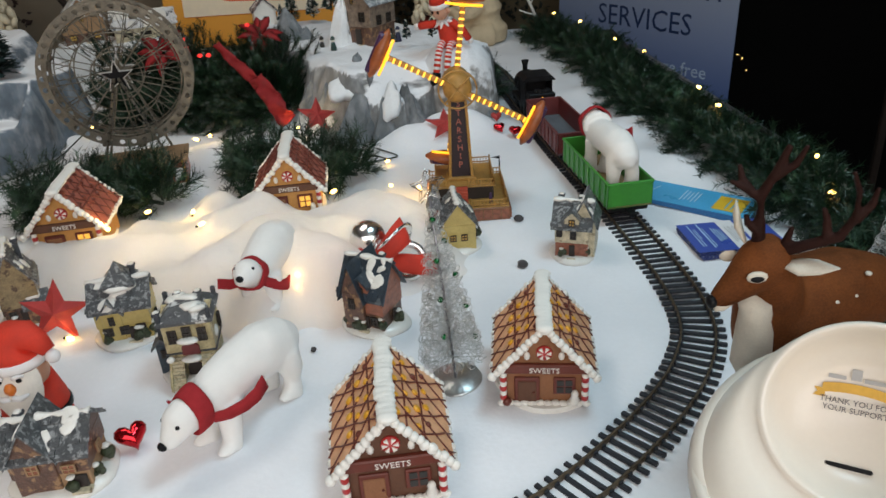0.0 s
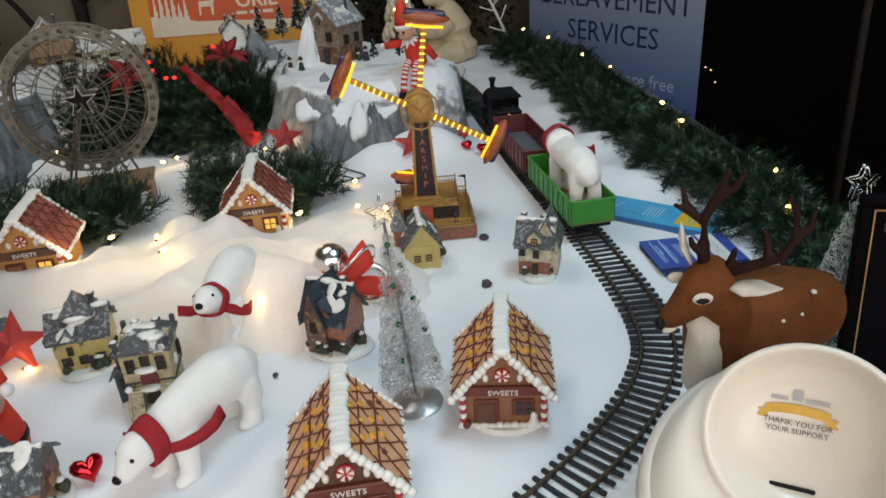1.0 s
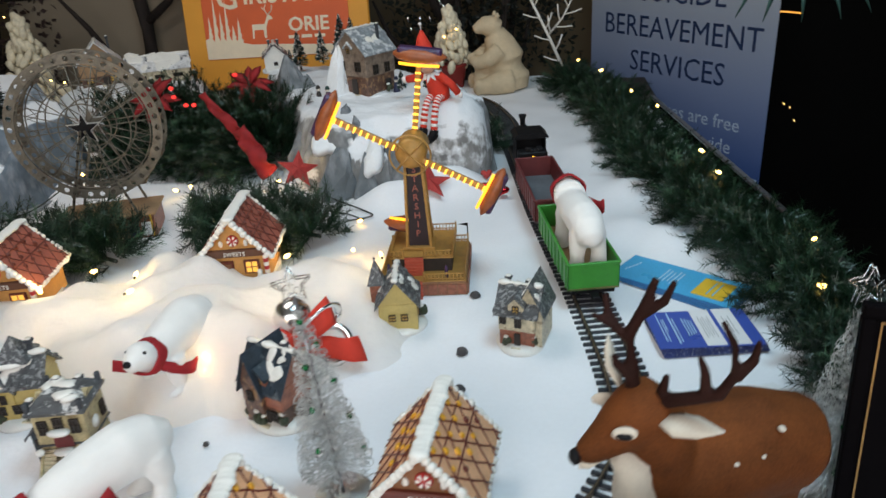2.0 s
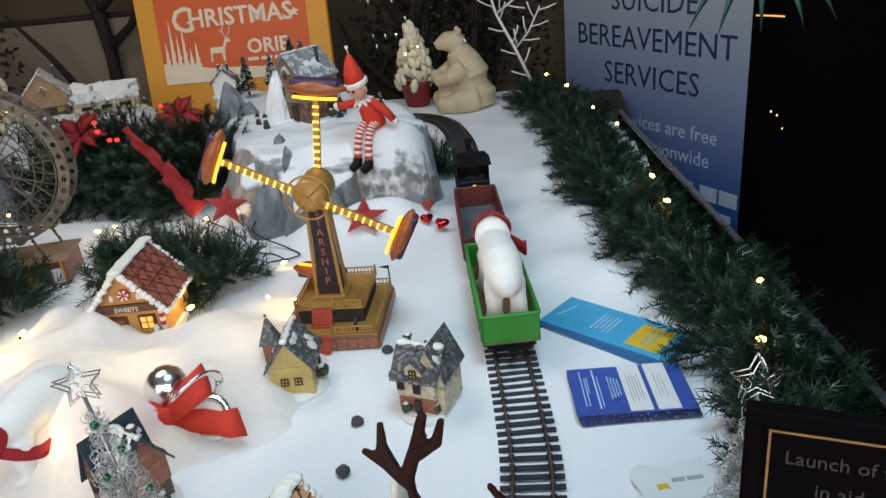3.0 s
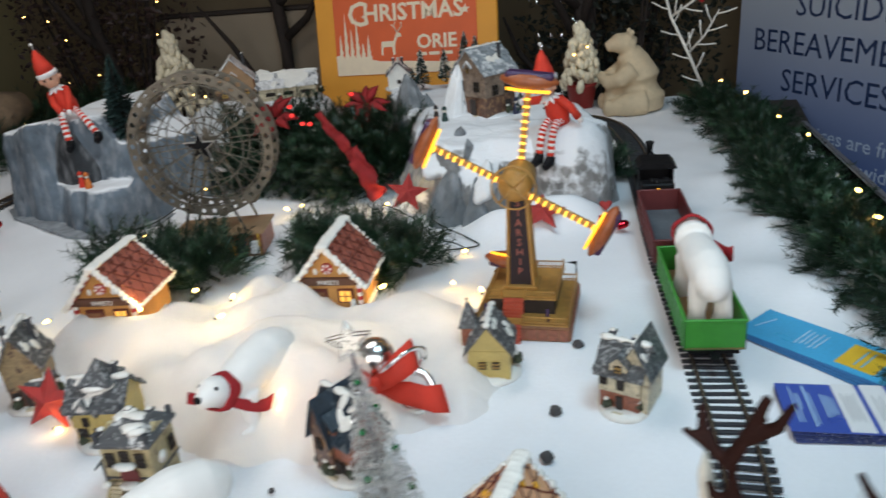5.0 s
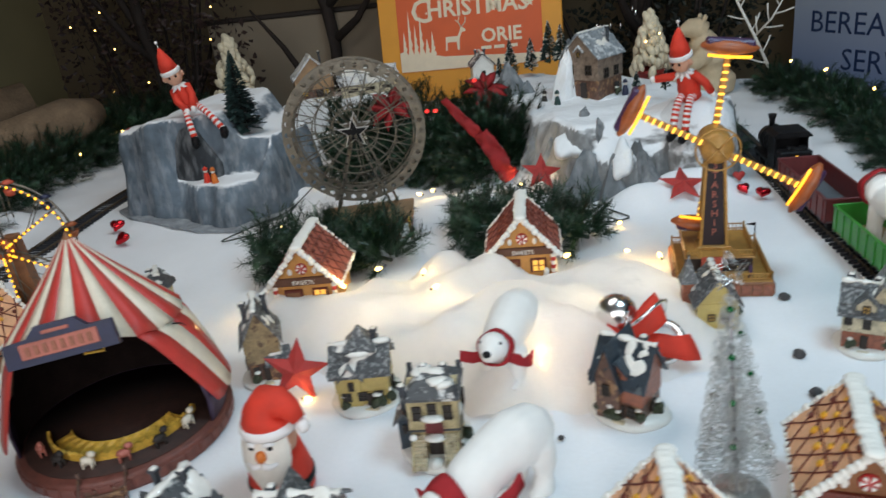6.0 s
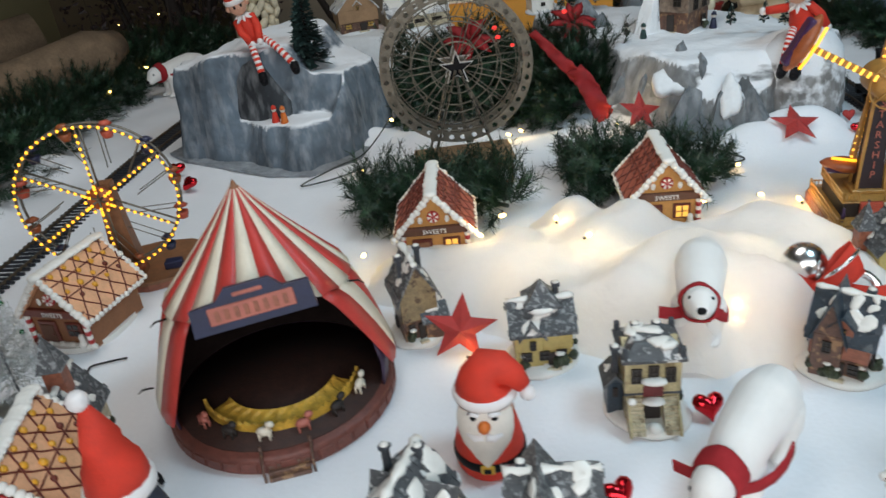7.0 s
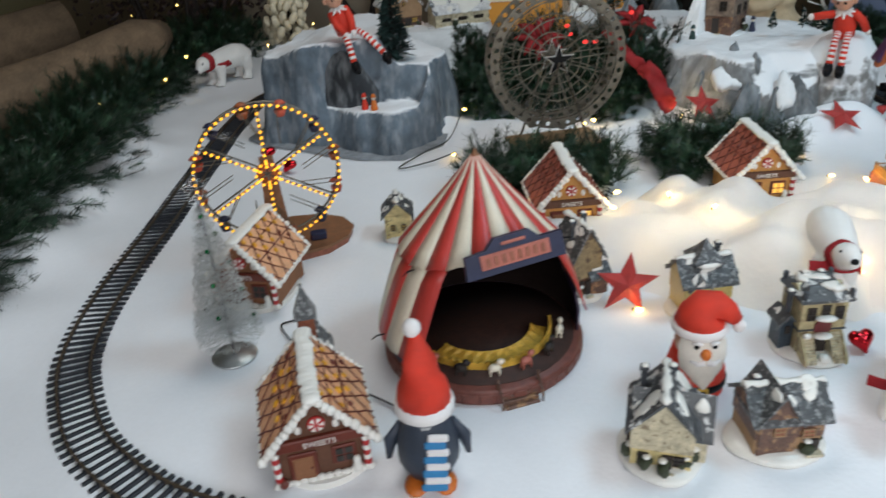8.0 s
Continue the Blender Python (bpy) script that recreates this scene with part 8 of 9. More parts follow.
for x, y, z in ((0.386, 0.628, 0.192), (0.408, 0.632, 0.200), (0.372, 0.622, 0.180), (0.430, 0.642, 0.200), (0.446, 0.655, 0.216), (0.415, 0.636, 0.180)):
    bm = bmesh.new()
    ball(bm, (x - DX, y - DY, z), (0.0035, 0.0035, 0.0022), 7, 0)
    part("spot", bm, CREAM, deer, "pale spot")

# ---- collecting bucket ----
bk = thing("collection_bucket", "white plastic collection bucket with a scooped lid and gold ribbon print", "bucket", pose(0.358, 0.460, 0.0))
bm = bmesh.new()
lathe(bm, [(0.0, 0.0), (0.096, 0.0), (0.100, 0.004), (0.118, 0.130), (0.122, 0.132), (0.122, 0.138), (0.114, 0.138), (0.098, 0.012), (0.0, 0.010)], 40, 0)
part("pail", bm, BUCKET, bk)
ML = pose(0, 0, 0.150, 0, 0, -33) @ pose(0, 0, 0, 22, 0, 0)
SC = Vector((-0.006, 0.0, 0.208))
AX = Vector((-0.50, -0.66, 0.56)).normalized()
MS = look(SC, SC - AX, 8)
bm = bmesh.new()
lathe(bm, [(0.108, 0.010), (0.117, 0.010), (0.123, 0.004), (0.126, -0.008), (0.123, -0.016), (0.118, -0.012)], 48, 0, ML, cap=False)
N = 64
rim = [MS @ Vector((0.076 * math.cos(2 * math.pi * k / N), 0.072 * math.sin(2 * math.pi * k / N), -0.004)) for k in range(N)]
ring = [ML @ Vector((0.115 * math.cos(2 * math.pi * k / N), 0.115 * math.sin(2 * math.pi * k / N), 0.008)) for k in range(N)]
off = min(range(N), key=lambda q: sum((rim[k] - ring[(k + q) % N]).length for k in range(0, N, 4)))
ring = [ring[(k + off) % N] for k in range(N)]
rings = [ring]
for f in (0.25, 0.5, 0.75, 1.0):
    rings.append([ring[k].lerp(rim[k], f) + AX * (0.012 * math.sin(math.pi * f)) for k in range(N)])
for r, zz in ((0.073, 0.001), (0.070, -0.002), (0.068, -0.012), (0.062, -0.030), (0.052, -0.041), (0.040, -0.045), (0.0005, -0.046)):
    rings.append([MS @ Vector((r * math.cos(2 * math.pi * k / N), r * 0.95 * math.sin(2 * math.pi * k / N), zz)) for k in range(N)])
loft(bm, rings, 0, None, True, False)
lid = part("lid", bm, BUCKET, bk, "white lid with a rolled edge and a deep scoop")
bm = bmesh.new()
box(bm, (-0.010, -0.042, -0.0420), (0.034, 0.0035, 0.003), 0, MS, 0.001)
part("slot", bm, BLACK, lid, "dark coin slot")
MB = MS @ pose(-0.012, 0.016, -0.0428) @ Matrix.Scale(0.80, 4)
bm = bmesh.new()
rows = [(-0.030 + 0.0075 * i, 0.004 - 0.00007 * (i - 4) ** 2 * 3) for i in range(9)]
plate(bm, [(x, y - 0.0048) for x, y in rows] + [(x, y + 0.0048) for x, y in rows[::-1]], 0.0006, 0.0012, 0, MB)
for sx in (-1, 1):
    plate(bm, [(sx * 0.027, -0.0085), (sx * 0.038, -0.0085), (sx * 0.034, -0.004), (sx * 0.038, 0.0), (sx * 0.027, 0.0)][:: sx], 0.0002, 0.0006, 0, MB)
part("ribbon_print", bm, RIBBON, lid, "gold ribbon print")
for x, y, w, h in ((-0.018, 0.0135, 0.016, 0.004), (0.017, 0.0135, 0.022, 0.004), (-0.001, 0.018, 0.009, 0.011)):
    bm = bmesh.new()
    box(bm, (x, y, 0.0008), (w, h, 0.0006), 0, MB)
    part("bar", bm, PENGUINGREY, lid, "plain printed bar")
lettering("word", "THANK YOU FOR\nYOUR SUPPORT", 0.0080, INK, lid, MB @ pose(0.001, -0.0125, 0.0008), 0.0003)
bm = bmesh.new()
tube(bm, [(-0.120, -0.02, 0.128), (-0.140, -0.030, 0.105), (-0.142, -0.05, 0.075), (-0.124, -0.055, 0.075), (-0.120, -0.035, 0.105)], 0.0014, 6, 0)
part("handle_wire", bm, STEEL, bk, "bent steel handle wire")

# ---- black framed sign ----
sign = thing("framed_sign", "black framed notice with a thin gold border on an easel back", "sign", pose(0.524, 0.714, 0.0, 0, 0, -14) @ pose(0, 0, 0.0, -10, 0, 0))
W, H = 0.30, 0.274
SIGNINK = stuff("sign_ink", (0.035, 0.030, 0.026), 0.8)
bm = bmesh.new()
for c, sz in (((W / 2, 0, H - 0.006), (W, 0.016, 0.012)), ((W / 2, 0, 0.006), (W, 0.016, 0.012)), ((0.006, 0, H / 2), (0.012, 0.016, H - 0.024)), ((W - 0.006, 0, H / 2), (0.012, 0.016, H - 0.024))):
    box(bm, c, sz, 0, None, 0.002)
part("frame", bm, BOARD, sign)
bm = bmesh.new()
box(bm, (W / 2, 0.002, H / 2), (W - 0.022, 0.006, H - 0.022), 0)
pn = part("panel", bm, BOARD, sign)
bm = bmesh.new()
for c, sz in (((W / 2, -0.002, H - 0.017), (W - 0.030, 0.001, 0.0016)), ((W / 2, -0.002, 0.017), (W - 0.030, 0.001, 0.0016)), ((0.016, -0.002, H / 2), (0.0016, 0.001, H - 0.034)), ((W - 0.016, -0.002, H / 2), (0.0016, 0.001, H - 0.034))):
    box(bm, c, sz, 0)
part("border", bm, FRAMEGOLD, pn, "thin gold border")
lettering("word", "Launch of the", 0.0140, SIGNINK, pn, pose(0.026, -0.002, H - 0.040, 90, 0, 0), 0.0003, "LEFT")
lettering("word", "in aid", 0.0140, SIGNINK, pn, pose(0.046, -0.002, H - 0.062, 90, 0, 0), 0.0003, "LEFT")
bm = bmesh.new()
for z in (H - 0.150, H - 0.180):
    box(bm, (W / 2, -0.0015, z), (0.16, 0.001, 0.010), 0)
part("bar", bm, INK, pn, "faint bars of lettering")

# ---- leaflets ----


ROYALDARK = mottled("leaflet_dark_edge", (0.025, 0.04, 0.16), (0.5, 0.5, 0.55), 0.2, 300)


def leaflet_stack(name, label, corner, far, width, n, fan, edge, faces):
    """Sheets with their long side from corner to far."""
    d = Vector((far[0] - corner[0], far[1] - corner[1], 0))
    L, ang = d.length, math.degrees(math.atan2(d.y, d.x))
    g = thing(name, label, "leaflets", pose(corner[0], corner[1], 0.002, 0, 0, ang), "leaflet stacks")
    rg = random.Random(n)
    th = 0.0011
    for i in range(n):
        bm = bmesh.new()
        m = pose(fan[0] * (n - i) / n + rg.uniform(-0.001, 0.001), fan[1] * (n - i) / n + rg.uniform(-0.001, 0.001), th * i, 0, 0, fan[2] * (n - 1 - i) / n)
        box(bm, (L / 2, width / 2, th / 2), (L, width, th * 0.82), 0, m, 0.0002)
        part("sheet", bm, edge if i < n - 1 else faces, g)
    return g, L, th * n


g, L, top = leaflet_stack("leaflet_stack", "fanned stack of sky blue leaflets with a yellow panel", (0.378, 1.335), (0.551, 1.213), 0.090, 4, (0.006, -0.008, -5.0), CYANDEEP, CYAN)
bm = bmesh.new()
box(bm, (L * 0.80, 0.042, top + 0.0002), (L * 0.25, 0.062, 0.0006), 0)
part("yellow_panel", bm, LEAFYELLOW, g)
def bars(g, mt, rows, top, label="plain printed bar"):
    for x, y, w, ln in rows:
        bm = bmesh.new()
        box(bm, (x, y, top + 0.0007), (w, ln, 0.0004), 0)
        part("bar", bm, mt, g, label)


bars(g, CYAN, [(L * 0.80 - 0.004 + 0.010 * i, 0.042, 0.0022, 0.046) for i in range(2)], top)
bars(g, PALEBLUE, [(L * 0.38 + 0.007 * i, 0.044, 0.0022, 0.050 - 0.007 * (i % 3)) for i in range(5)] + [(L * 0.08 + 0.0025 * i, 0.030 + 0.008 * i, 0.0025, 0.008) for i in range(5)], top)
g, L, top = leaflet_stack("leaflet_stack", "stack of royal blue leaflets with a white middle panel", (0.428, 1.082), (0.576, 1.098), 0.102, 11, (0.005, -0.009, 3.0), ROYALDARK, ROYAL)
for x, w in ((0.545, 0.19), (0.775, 0.19)):
    bm = bmesh.new()
    box(bm, (L * x, 0.051, top + 0.0002), (L * w, 0.1005, 0.0005), 0)
    part("white_panel", bm, PAPER, g)
bars(g, PALEBLUE, [(L * 0.10, 0.054, 0.0014, 0.076), (L * 0.13, 0.046, 0.0012, 0.060), (L * 0.15, 0.060, 0.0012, 0.034), (L * 0.215, 0.052, 0.0022, 0.086), (L * 0.245, 0.046, 0.0012, 0.066)]
     + [(L * (0.335 + 0.026 * i), 0.052, 0.0014, 0.050 - 0.005 * i) for i in range(4)], top)
bars(g, PENGUINGREY, [(L * (0.50 + 0.024 * i), 0.050, 0.0010, 0.060 - 0.012 * (i % 2)) for i in range(5)] + [(L * (0.74 + 0.03 * i), 0.052, 0.0009, 0.052 - 0.016 * (i % 2)) for i in range(3)], top)
cd = thing("card_stack", "few white cards with a small yellow mark", "cards", pose(0.532, 0.974, 0.001, 0, 0, 12))
for i in range(4):
    bm = bmesh.new()
    box(bm, (0, 0, 0.0008 + 0.0014 * i), (0.088, 0.056, 0.0009), 0, pose(0, 0, 0, 0, 0, 9 * (i - 2)))
    part("card", bm, PAPER, cd)
bm = bmesh.new()
prism(bm, [(-0.024, 0.000), (-0.012, 0.000), (-0.010, 0.009), (-0.016, 0.006), (-0.024, 0.009)], -0.0003, 0.0003, 0, pose(0, 0, 0.0058, -90, 0, 0) @ Matrix.Diagonal((1, 1, -1, 1)))
part("mark", bm, LEAFYELLOW, cd)
for x, w in ((0.002, 0.014), (0.021, 0.018)):
    bm = bmesh.new()
    box(bm, (x, 0.004, 0.0057), (w, 0.006, 0.0004), 0)
    part("bar", bm, PENGUINGREY, cd, "plain printed bar")

# ---- roller banner ----
BL, BR = Vector((0.468, 3.270, 0)), Vector((0.985, 2.604, 0))
bd = (BR - BL)
ban = thing("roller_banner", "tall blue roller banner with large dark lettering", "banner", pose((BL.x + BR.x) / 2, (BL.y + BR.y) / 2, -0.80, 0, 0, math.degrees(math.atan2(bd.y, bd.x))))
bw = bd.length
bm = bmesh.new()
box(bm, (0, 0, 1.05), (bw, 0.003, 2.0), 0)
sheetp = part("sheet", bm, BANNERINK, ban)
bm = bmesh.new()
box(bm, (0, 0, 0.03), (bw + 0.03, 0.09, 0.06), 0, None, 0.012)
part("cassette", bm, STEEL, ban)
bm = bmesh.new()
box(bm, (0, 0, 2.055), (bw + 0.01, 0.02, 0.02), 0, None, 0.004)
part("top_rail", bm, STEEL, ban)
BINK = stuff("banner_navy", (0.012, 0.03, 0.09), 0.5)
BPALE = stuff("banner_pale", (0.42, 0.52, 0.66), 0.5)
for words, size, z, mt, x in (("SUICIDE", 0.108, 0.250, BINK, 0.03), ("BEREAVEMENT", 0.110, 0.122, BINK, 0.015), ("SERVICES", 0.110, -0.005, BINK, 0.02), ("Our services are free", 0.070, -0.150, BPALE, 0.02), ("nationwide", 0.070, -0.232, BPALE, 0.14)):
    lettering("word", words, size, mt, sheetp, pose(x, -0.0022, z + 0.80, 90, 0, 0), 0.0004)
for z, xs in ((-0.320, (0.10, 0.20, 0.30, 0.38)), (-0.400, (0.26, 0.36))):
    for x in xs:
        bm = bmesh.new()
        box(bm, (x, -0.0022, z + 0.80), (0.07, 0.001, 0.05), 0)
        part("bar", bm, BPALE, sheetp, "pale bar in place of figures")

# ---- orange poster ----
po = thing("orange_poster", "tall orange board with a red and cream Christmas print", "poster", pose(-0.730, 2.935, 0.0, 0, 0, 4) @ pose(0, 0, 0.012, -9, 0, 0))
bm = bmesh.new()
box(bm, (0, 0, 0.46), (0.712, 0.030, 0.92), 0, None, 0.004)
part("board", bm, POSTERORANGE, po)
bm = bmesh.new()
box(bm, (0.0, -0.0175, 0.50), (0.560, 0.004, 0.77), 0, None, 0.001)
rp = part("print", bm, POSTERRED, po)
bm = bmesh.new()
hill = [(-0.279, 0.116), (0.279, 0.116), (0.279, 0.150), (0.16, 0.152), (0.02, 0.160), (-0.10, 0.164), (-0.135, 0.172)]
for i in range(6):
    c, t = -0.146 - 0.0225 * i, (0.262, 0.238, 0.330, 0.290, 0.345, 0.270)[i]
    for k in range(4):
        hill.append((c + 0.0140 * (1 - k / 4), 0.180 + (t - 0.180) * k / 4))
        hill.append((c + 0.0060 * (1 - k / 4), 0.180 + (t - 0.180) * (k + 0.6) / 4))
    hill.append((c, t))
    hill.append((c - 0.0060, 0.186 + 0.1 * (t - 0.186)))
hill += [(-0.279, 0.190)]
prism(bm, hill, -0.0215, -0.0197, 0)
# stag
prism(bm, [(-0.095, 0.185), (-0.088, 0.185), (-0.086, 0.215), (-0.050, 0.215), (-0.048, 0.185), (-0.040, 0.185), (-0.038, 0.225), (-0.028, 0.250), (-0.012, 0.252), (-0.014, 0.262), (-0.030, 0.270), (-0.044, 0.236), (-0.092, 0.236)], -0.0215, -0.0197, 0)
for pts in ([(-0.030, -0.0206, 0.268), (-0.040, -0.0206, 0.290), (-0.034, -0.0206, 0.306)], [(-0.028, -0.0206, 0.268), (-0.012, -0.0206, 0.286), (-0.010, -0.0206, 0.304)], [(-0.036, -0.0206, 0.282), (-0.050, -0.0206, 0.296)]):
    tube(bm, pts, 0.0022, 4, 0)
part("winter_scene", bm, POSTERCREAM, rp, "cream trees, stag and snow")
lettering("word", "C", 0.125, POSTERCREAM, rp, pose(-0.182, -0.0205, 0.298, 90, 0, 0), 0.0004, bold=0.0016)
lettering("word", "HRISTMAS", 0.086, POSTERCREAM, rp, pose(0.036, -0.0205, 0.312, 90, 0, 0), 0.0008, bold=0.0018)
lettering("word", "ORIE", 0.072, POSTERCREAM, rp, pose(0.046, -0.0205, 0.205, 90, 0, 0), 0.0008, "LEFT", 0.0016)
for i in range(3):
    bm = bmesh.new()
    box(bm, (0.064 + 0.050 * i, -0.0205, 0.184), (0.040, 0.001, 0.012), 0)
    part("bar", bm, POSTERCREAM, rp, "plain cream bar of lettering")
for x, z, r in ((0.238, 0.335, 0.018), (0.10, 0.325, 0.012), (0.225, 0.42, 0.012), (-0.245, 0.46, 0.012), (0.12, 0.49, 0.016), (-0.05, 0.52, 0.012), (0.0, 0.32, 0.006), (-0.16, 0.33, 0.006)):
    bm = bmesh.new()
    prism(bm, [(x + (r if k % 2 == 0 else r * 0.45) * math.cos(math.pi / 2 + k * math.pi / 5), z + (r if k % 2 == 0 else r * 0.45) * math.sin(math.pi / 2 + k * math.pi / 5)) for k in range(10)], -0.0215, -0.0197, 0)
    part("star", bm, POSTERCREAM, rp)

# ---- houses on and behind the rocks ----
cottage(-0.205, 2.125, -32, "tall brown wooden house with a steep snowy roof on the rock", 0.115, 0.110, 0.110, 0.175, TIMBER, BROWN, roof=ROOFPALE, along=True, seed=41, base=(1.25, 1.25), wins=((-0.25, 0.7, 0), (0.25, 0.7, 0), (-0.25, 0.25, 0), (0.2, 0.6, 1), (-0.2, 0.6, 1), (0.2, 0.2, 1)), door=0.1, chimneys=((0.3, 0.2),), dormer=True, bushes=1, z=0.155, snow=7, ground_mt=SNOWPAINT)
cottage(-0.590, 2.500, 20, "small white chapel with a grey snowy roof on the rock", 0.070, 0.075, 0.045, 0.088, GLAZE, along=True, seed=43, base=(1.3, 1.3), wins=((0.0, 0.5, 0), (0.0, 0.5, 1)), chimneys=((0.2, 0.3), (-0.2, 0.3)), bushes=1, z=0.155, snow=8, ground_mt=SNOWPAINT)
cottage(-1.190, 2.480, 30, "tan farmhouse with a pale snowy gable roof behind the bush", 0.130, 0.110, 0.070, 0.145, CARD, BROWN, along=True, seed=45, roof=ROOFSNOW, base=(1.3, 1.3), wins=WIN4, door=0.1, chimneys=((0.3, 0.3),), dormer=True, bushes=2, z=0.135, snow=16, ground_mt=SNOWPAINT, wmat=GLASSLIT)
cottage(-0.985, 2.480, 26, "long low barn with a thick white snow roof", 0.190, 0.090, 0.045, 0.090, STONE, along=False, seed=46, roof=ROOFSNOW, base=(1.2, 1.3), wins=((-0.3, 0.5, 0), (0.0, 0.5, 0), (0.3, 0.5, 0)), chimneys=((-0.3, 0.1),), bushes=2, z=0.135, snow=22, ground_mt=SNOWPAINT)
bm = bmesh.new()
sheet(bm, -1.36, -0.80, 2.26, 2.66, 0.02, lambda x, y: -0.02 + 0.158 * step(0.0, 0.07, inside([(-1.34, 2.30), (-0.84, 2.28), (-0.82, 2.62), (-1.32, 2.64)], x, y)) + 0.01 * noise.noise(Vector((x * 12, y * 12, 8))))
one("snow_ledge", bm, SNOWPAINT, "raised white plaster ledge carrying the far houses", "snow ledge")


def cone_tree(x, y, z, h, r, mt, label, n=7, tip=GLAZE, seed=1, group="model trees"):
    rg = random.Random(seed)
    g = thing("model_tree", label, "model tree", pose(x, y, z, 0, 0, rg.uniform(0, 90)), group)
    bm = bmesh.new()
    tube(bm, [(0, 0, 0), (0, 0, h * 0.95)], [r * 0.12, r * 0.04], 6, 0)
    part("trunk", bm, BARK, g)
    bm = bmesh.new()
    m = max(110, int(h * 3600))
    for i in range(m):
        f = rg.random() ** 0.9
        zz = h * (0.10 + 0.90 * f)
        rad = r * (1 - f) ** 0.9 + 0.002
        a = i * 2.39996
        d = Vector((math.cos(a), math.sin(a), rg.uniform(-0.25, 0.35)))
        s = Vector((-math.sin(a), math.cos(a), 0)) * rad * 0.20
        o = Vector((0, 0, zz))
        q = o + d * rad * rg.uniform(0.75, 1.1)
        vs = [bm.verts.new(o + d * rad * 0.15), bm.verts.new(o + d * rad * 0.65 + s), bm.verts.new(q), bm.verts.new(o + d * rad * 0.65 - s + Vector((0, 0, 0.004)))]
        bm.faces.new(vs).material_index = 1 if rg.random() < 0.22 else 0
    part("foliage", bm, [mt, tip], g)
    return g


cone_tree(-1.066, 1.785, 0.185, 0.215, 0.058, TREEGREEN, "dark blue-green bottle-brush tree on the rock", tip=TREEGREEN, seed=2)
for i, (x, y, z, h) in enumerate(((-0.475, 2.40, 0.175, 0.115), (-0.42, 2.46, 0.18, 0.10), (-0.37, 2.52, 0.19, 0.13), (-0.33, 2.50, 0.19, 0.12), (0.02, 1.97, 0.19, 0.055), (-0.02, 2.0, 0.19, 0.05), (-0.34, 1.99, 0.06, 0.07), (-0.09, 2.02, 0.185, 0.05), (-0.52, 2.44, 0.17, 0.06))):
    cone_tree(x, y, z, h, h * 0.26, TREEGREEN, "small snow-tipped dark green model fir", seed=i + 5)
for i, (x, y, z) in enumerate(((-0.29, 2.03, 0.158), (-0.33, 2.08, 0.150), (-1.125, 1.655, 0.100), (-1.100, 1.648, 0.100), (-0.12, 2.10, 0.162))):
    bm = bmesh.new()
    lathe(bm, [(0.0, 0.0), (0.010, 0.0), (0.008, 0.012), (0.005, 0.026), (0.0, 0.028)], 10, 0)
    ball(bm, (0, 0, 0.032), 0.0058, 8, 1)
    lathe(bm, [(0.007, 0.034), (0.005, 0.040), (0.0, 0.044)], 8, 0)
    one("tiny_figurine", bm, [(TREEGREEN, DARK, RED, ORANGE, NAVY)[i], BEARD], "tiny painted village figurine standing on the rock", "figurine", pose(x, y, z), "tiny figurines")

# ---- resin bear, frosted trees and branch at the back ----
bm = bmesh.new()
tube(bm, [(0.02, 0, 0.010), (0.02, 0, 0.060), (0.015, 0, 0.130), (0.0, 0, 0.185), (-0.02, 0, 0.220)], [0.092, 0.098, 0.082, 0.058, 0.044], 18, 0)
tube(bm, [(-0.005, 0, 0.232), (-0.030, 0, 0.248), (-0.058, 0, 0.252), (-0.082, 0, 0.244), (-0.098, 0, 0.238)], [0.040, 0.043, 0.036, 0.023, 0.017], 14, 0)
for sy in (-1, 1):
    ball(bm, (-0.010, sy * 0.030, 0.288), (0.012, 0.010, 0.014), 8, 0)
    tube(bm, [(-0.010, sy * 0.060, 0.165), (-0.060, sy * 0.066, 0.130), (-0.098, sy * 0.040, 0.120), (-0.112, sy * 0.014, 0.135)], [0.036, 0.030, 0.026, 0.018], 12, 0)
    tube(bm, [(0.030, sy * 0.066, 0.045), (-0.040, sy * 0.078, 0.040), (-0.088, sy * 0.070, 0.030)], [0.050, 0.042, 0.028], 12, 0)
    ball(bm, (-0.100, sy * 0.066, 0.030), (0.022, 0.028, 0.034), 10, 0)
ball(bm, (-0.070, -0.010, 0.050), (0.040, 0.040, 0.056), 12, 0)
ball(bm, (-0.082, -0.010, 0.105), (0.026, 0.026, 0.026), 12, 0)
rbr = one("bear_statue", bm, CREAMRESIN, "cream resin statue of a seated bear hugging a cub", "statue", pose(0.118, 2.815, ground_height(0.118, 2.815), 0, 0, 14) @ Matrix.Scale(0.90, 4))
skin(rbr, 0.006, 3)


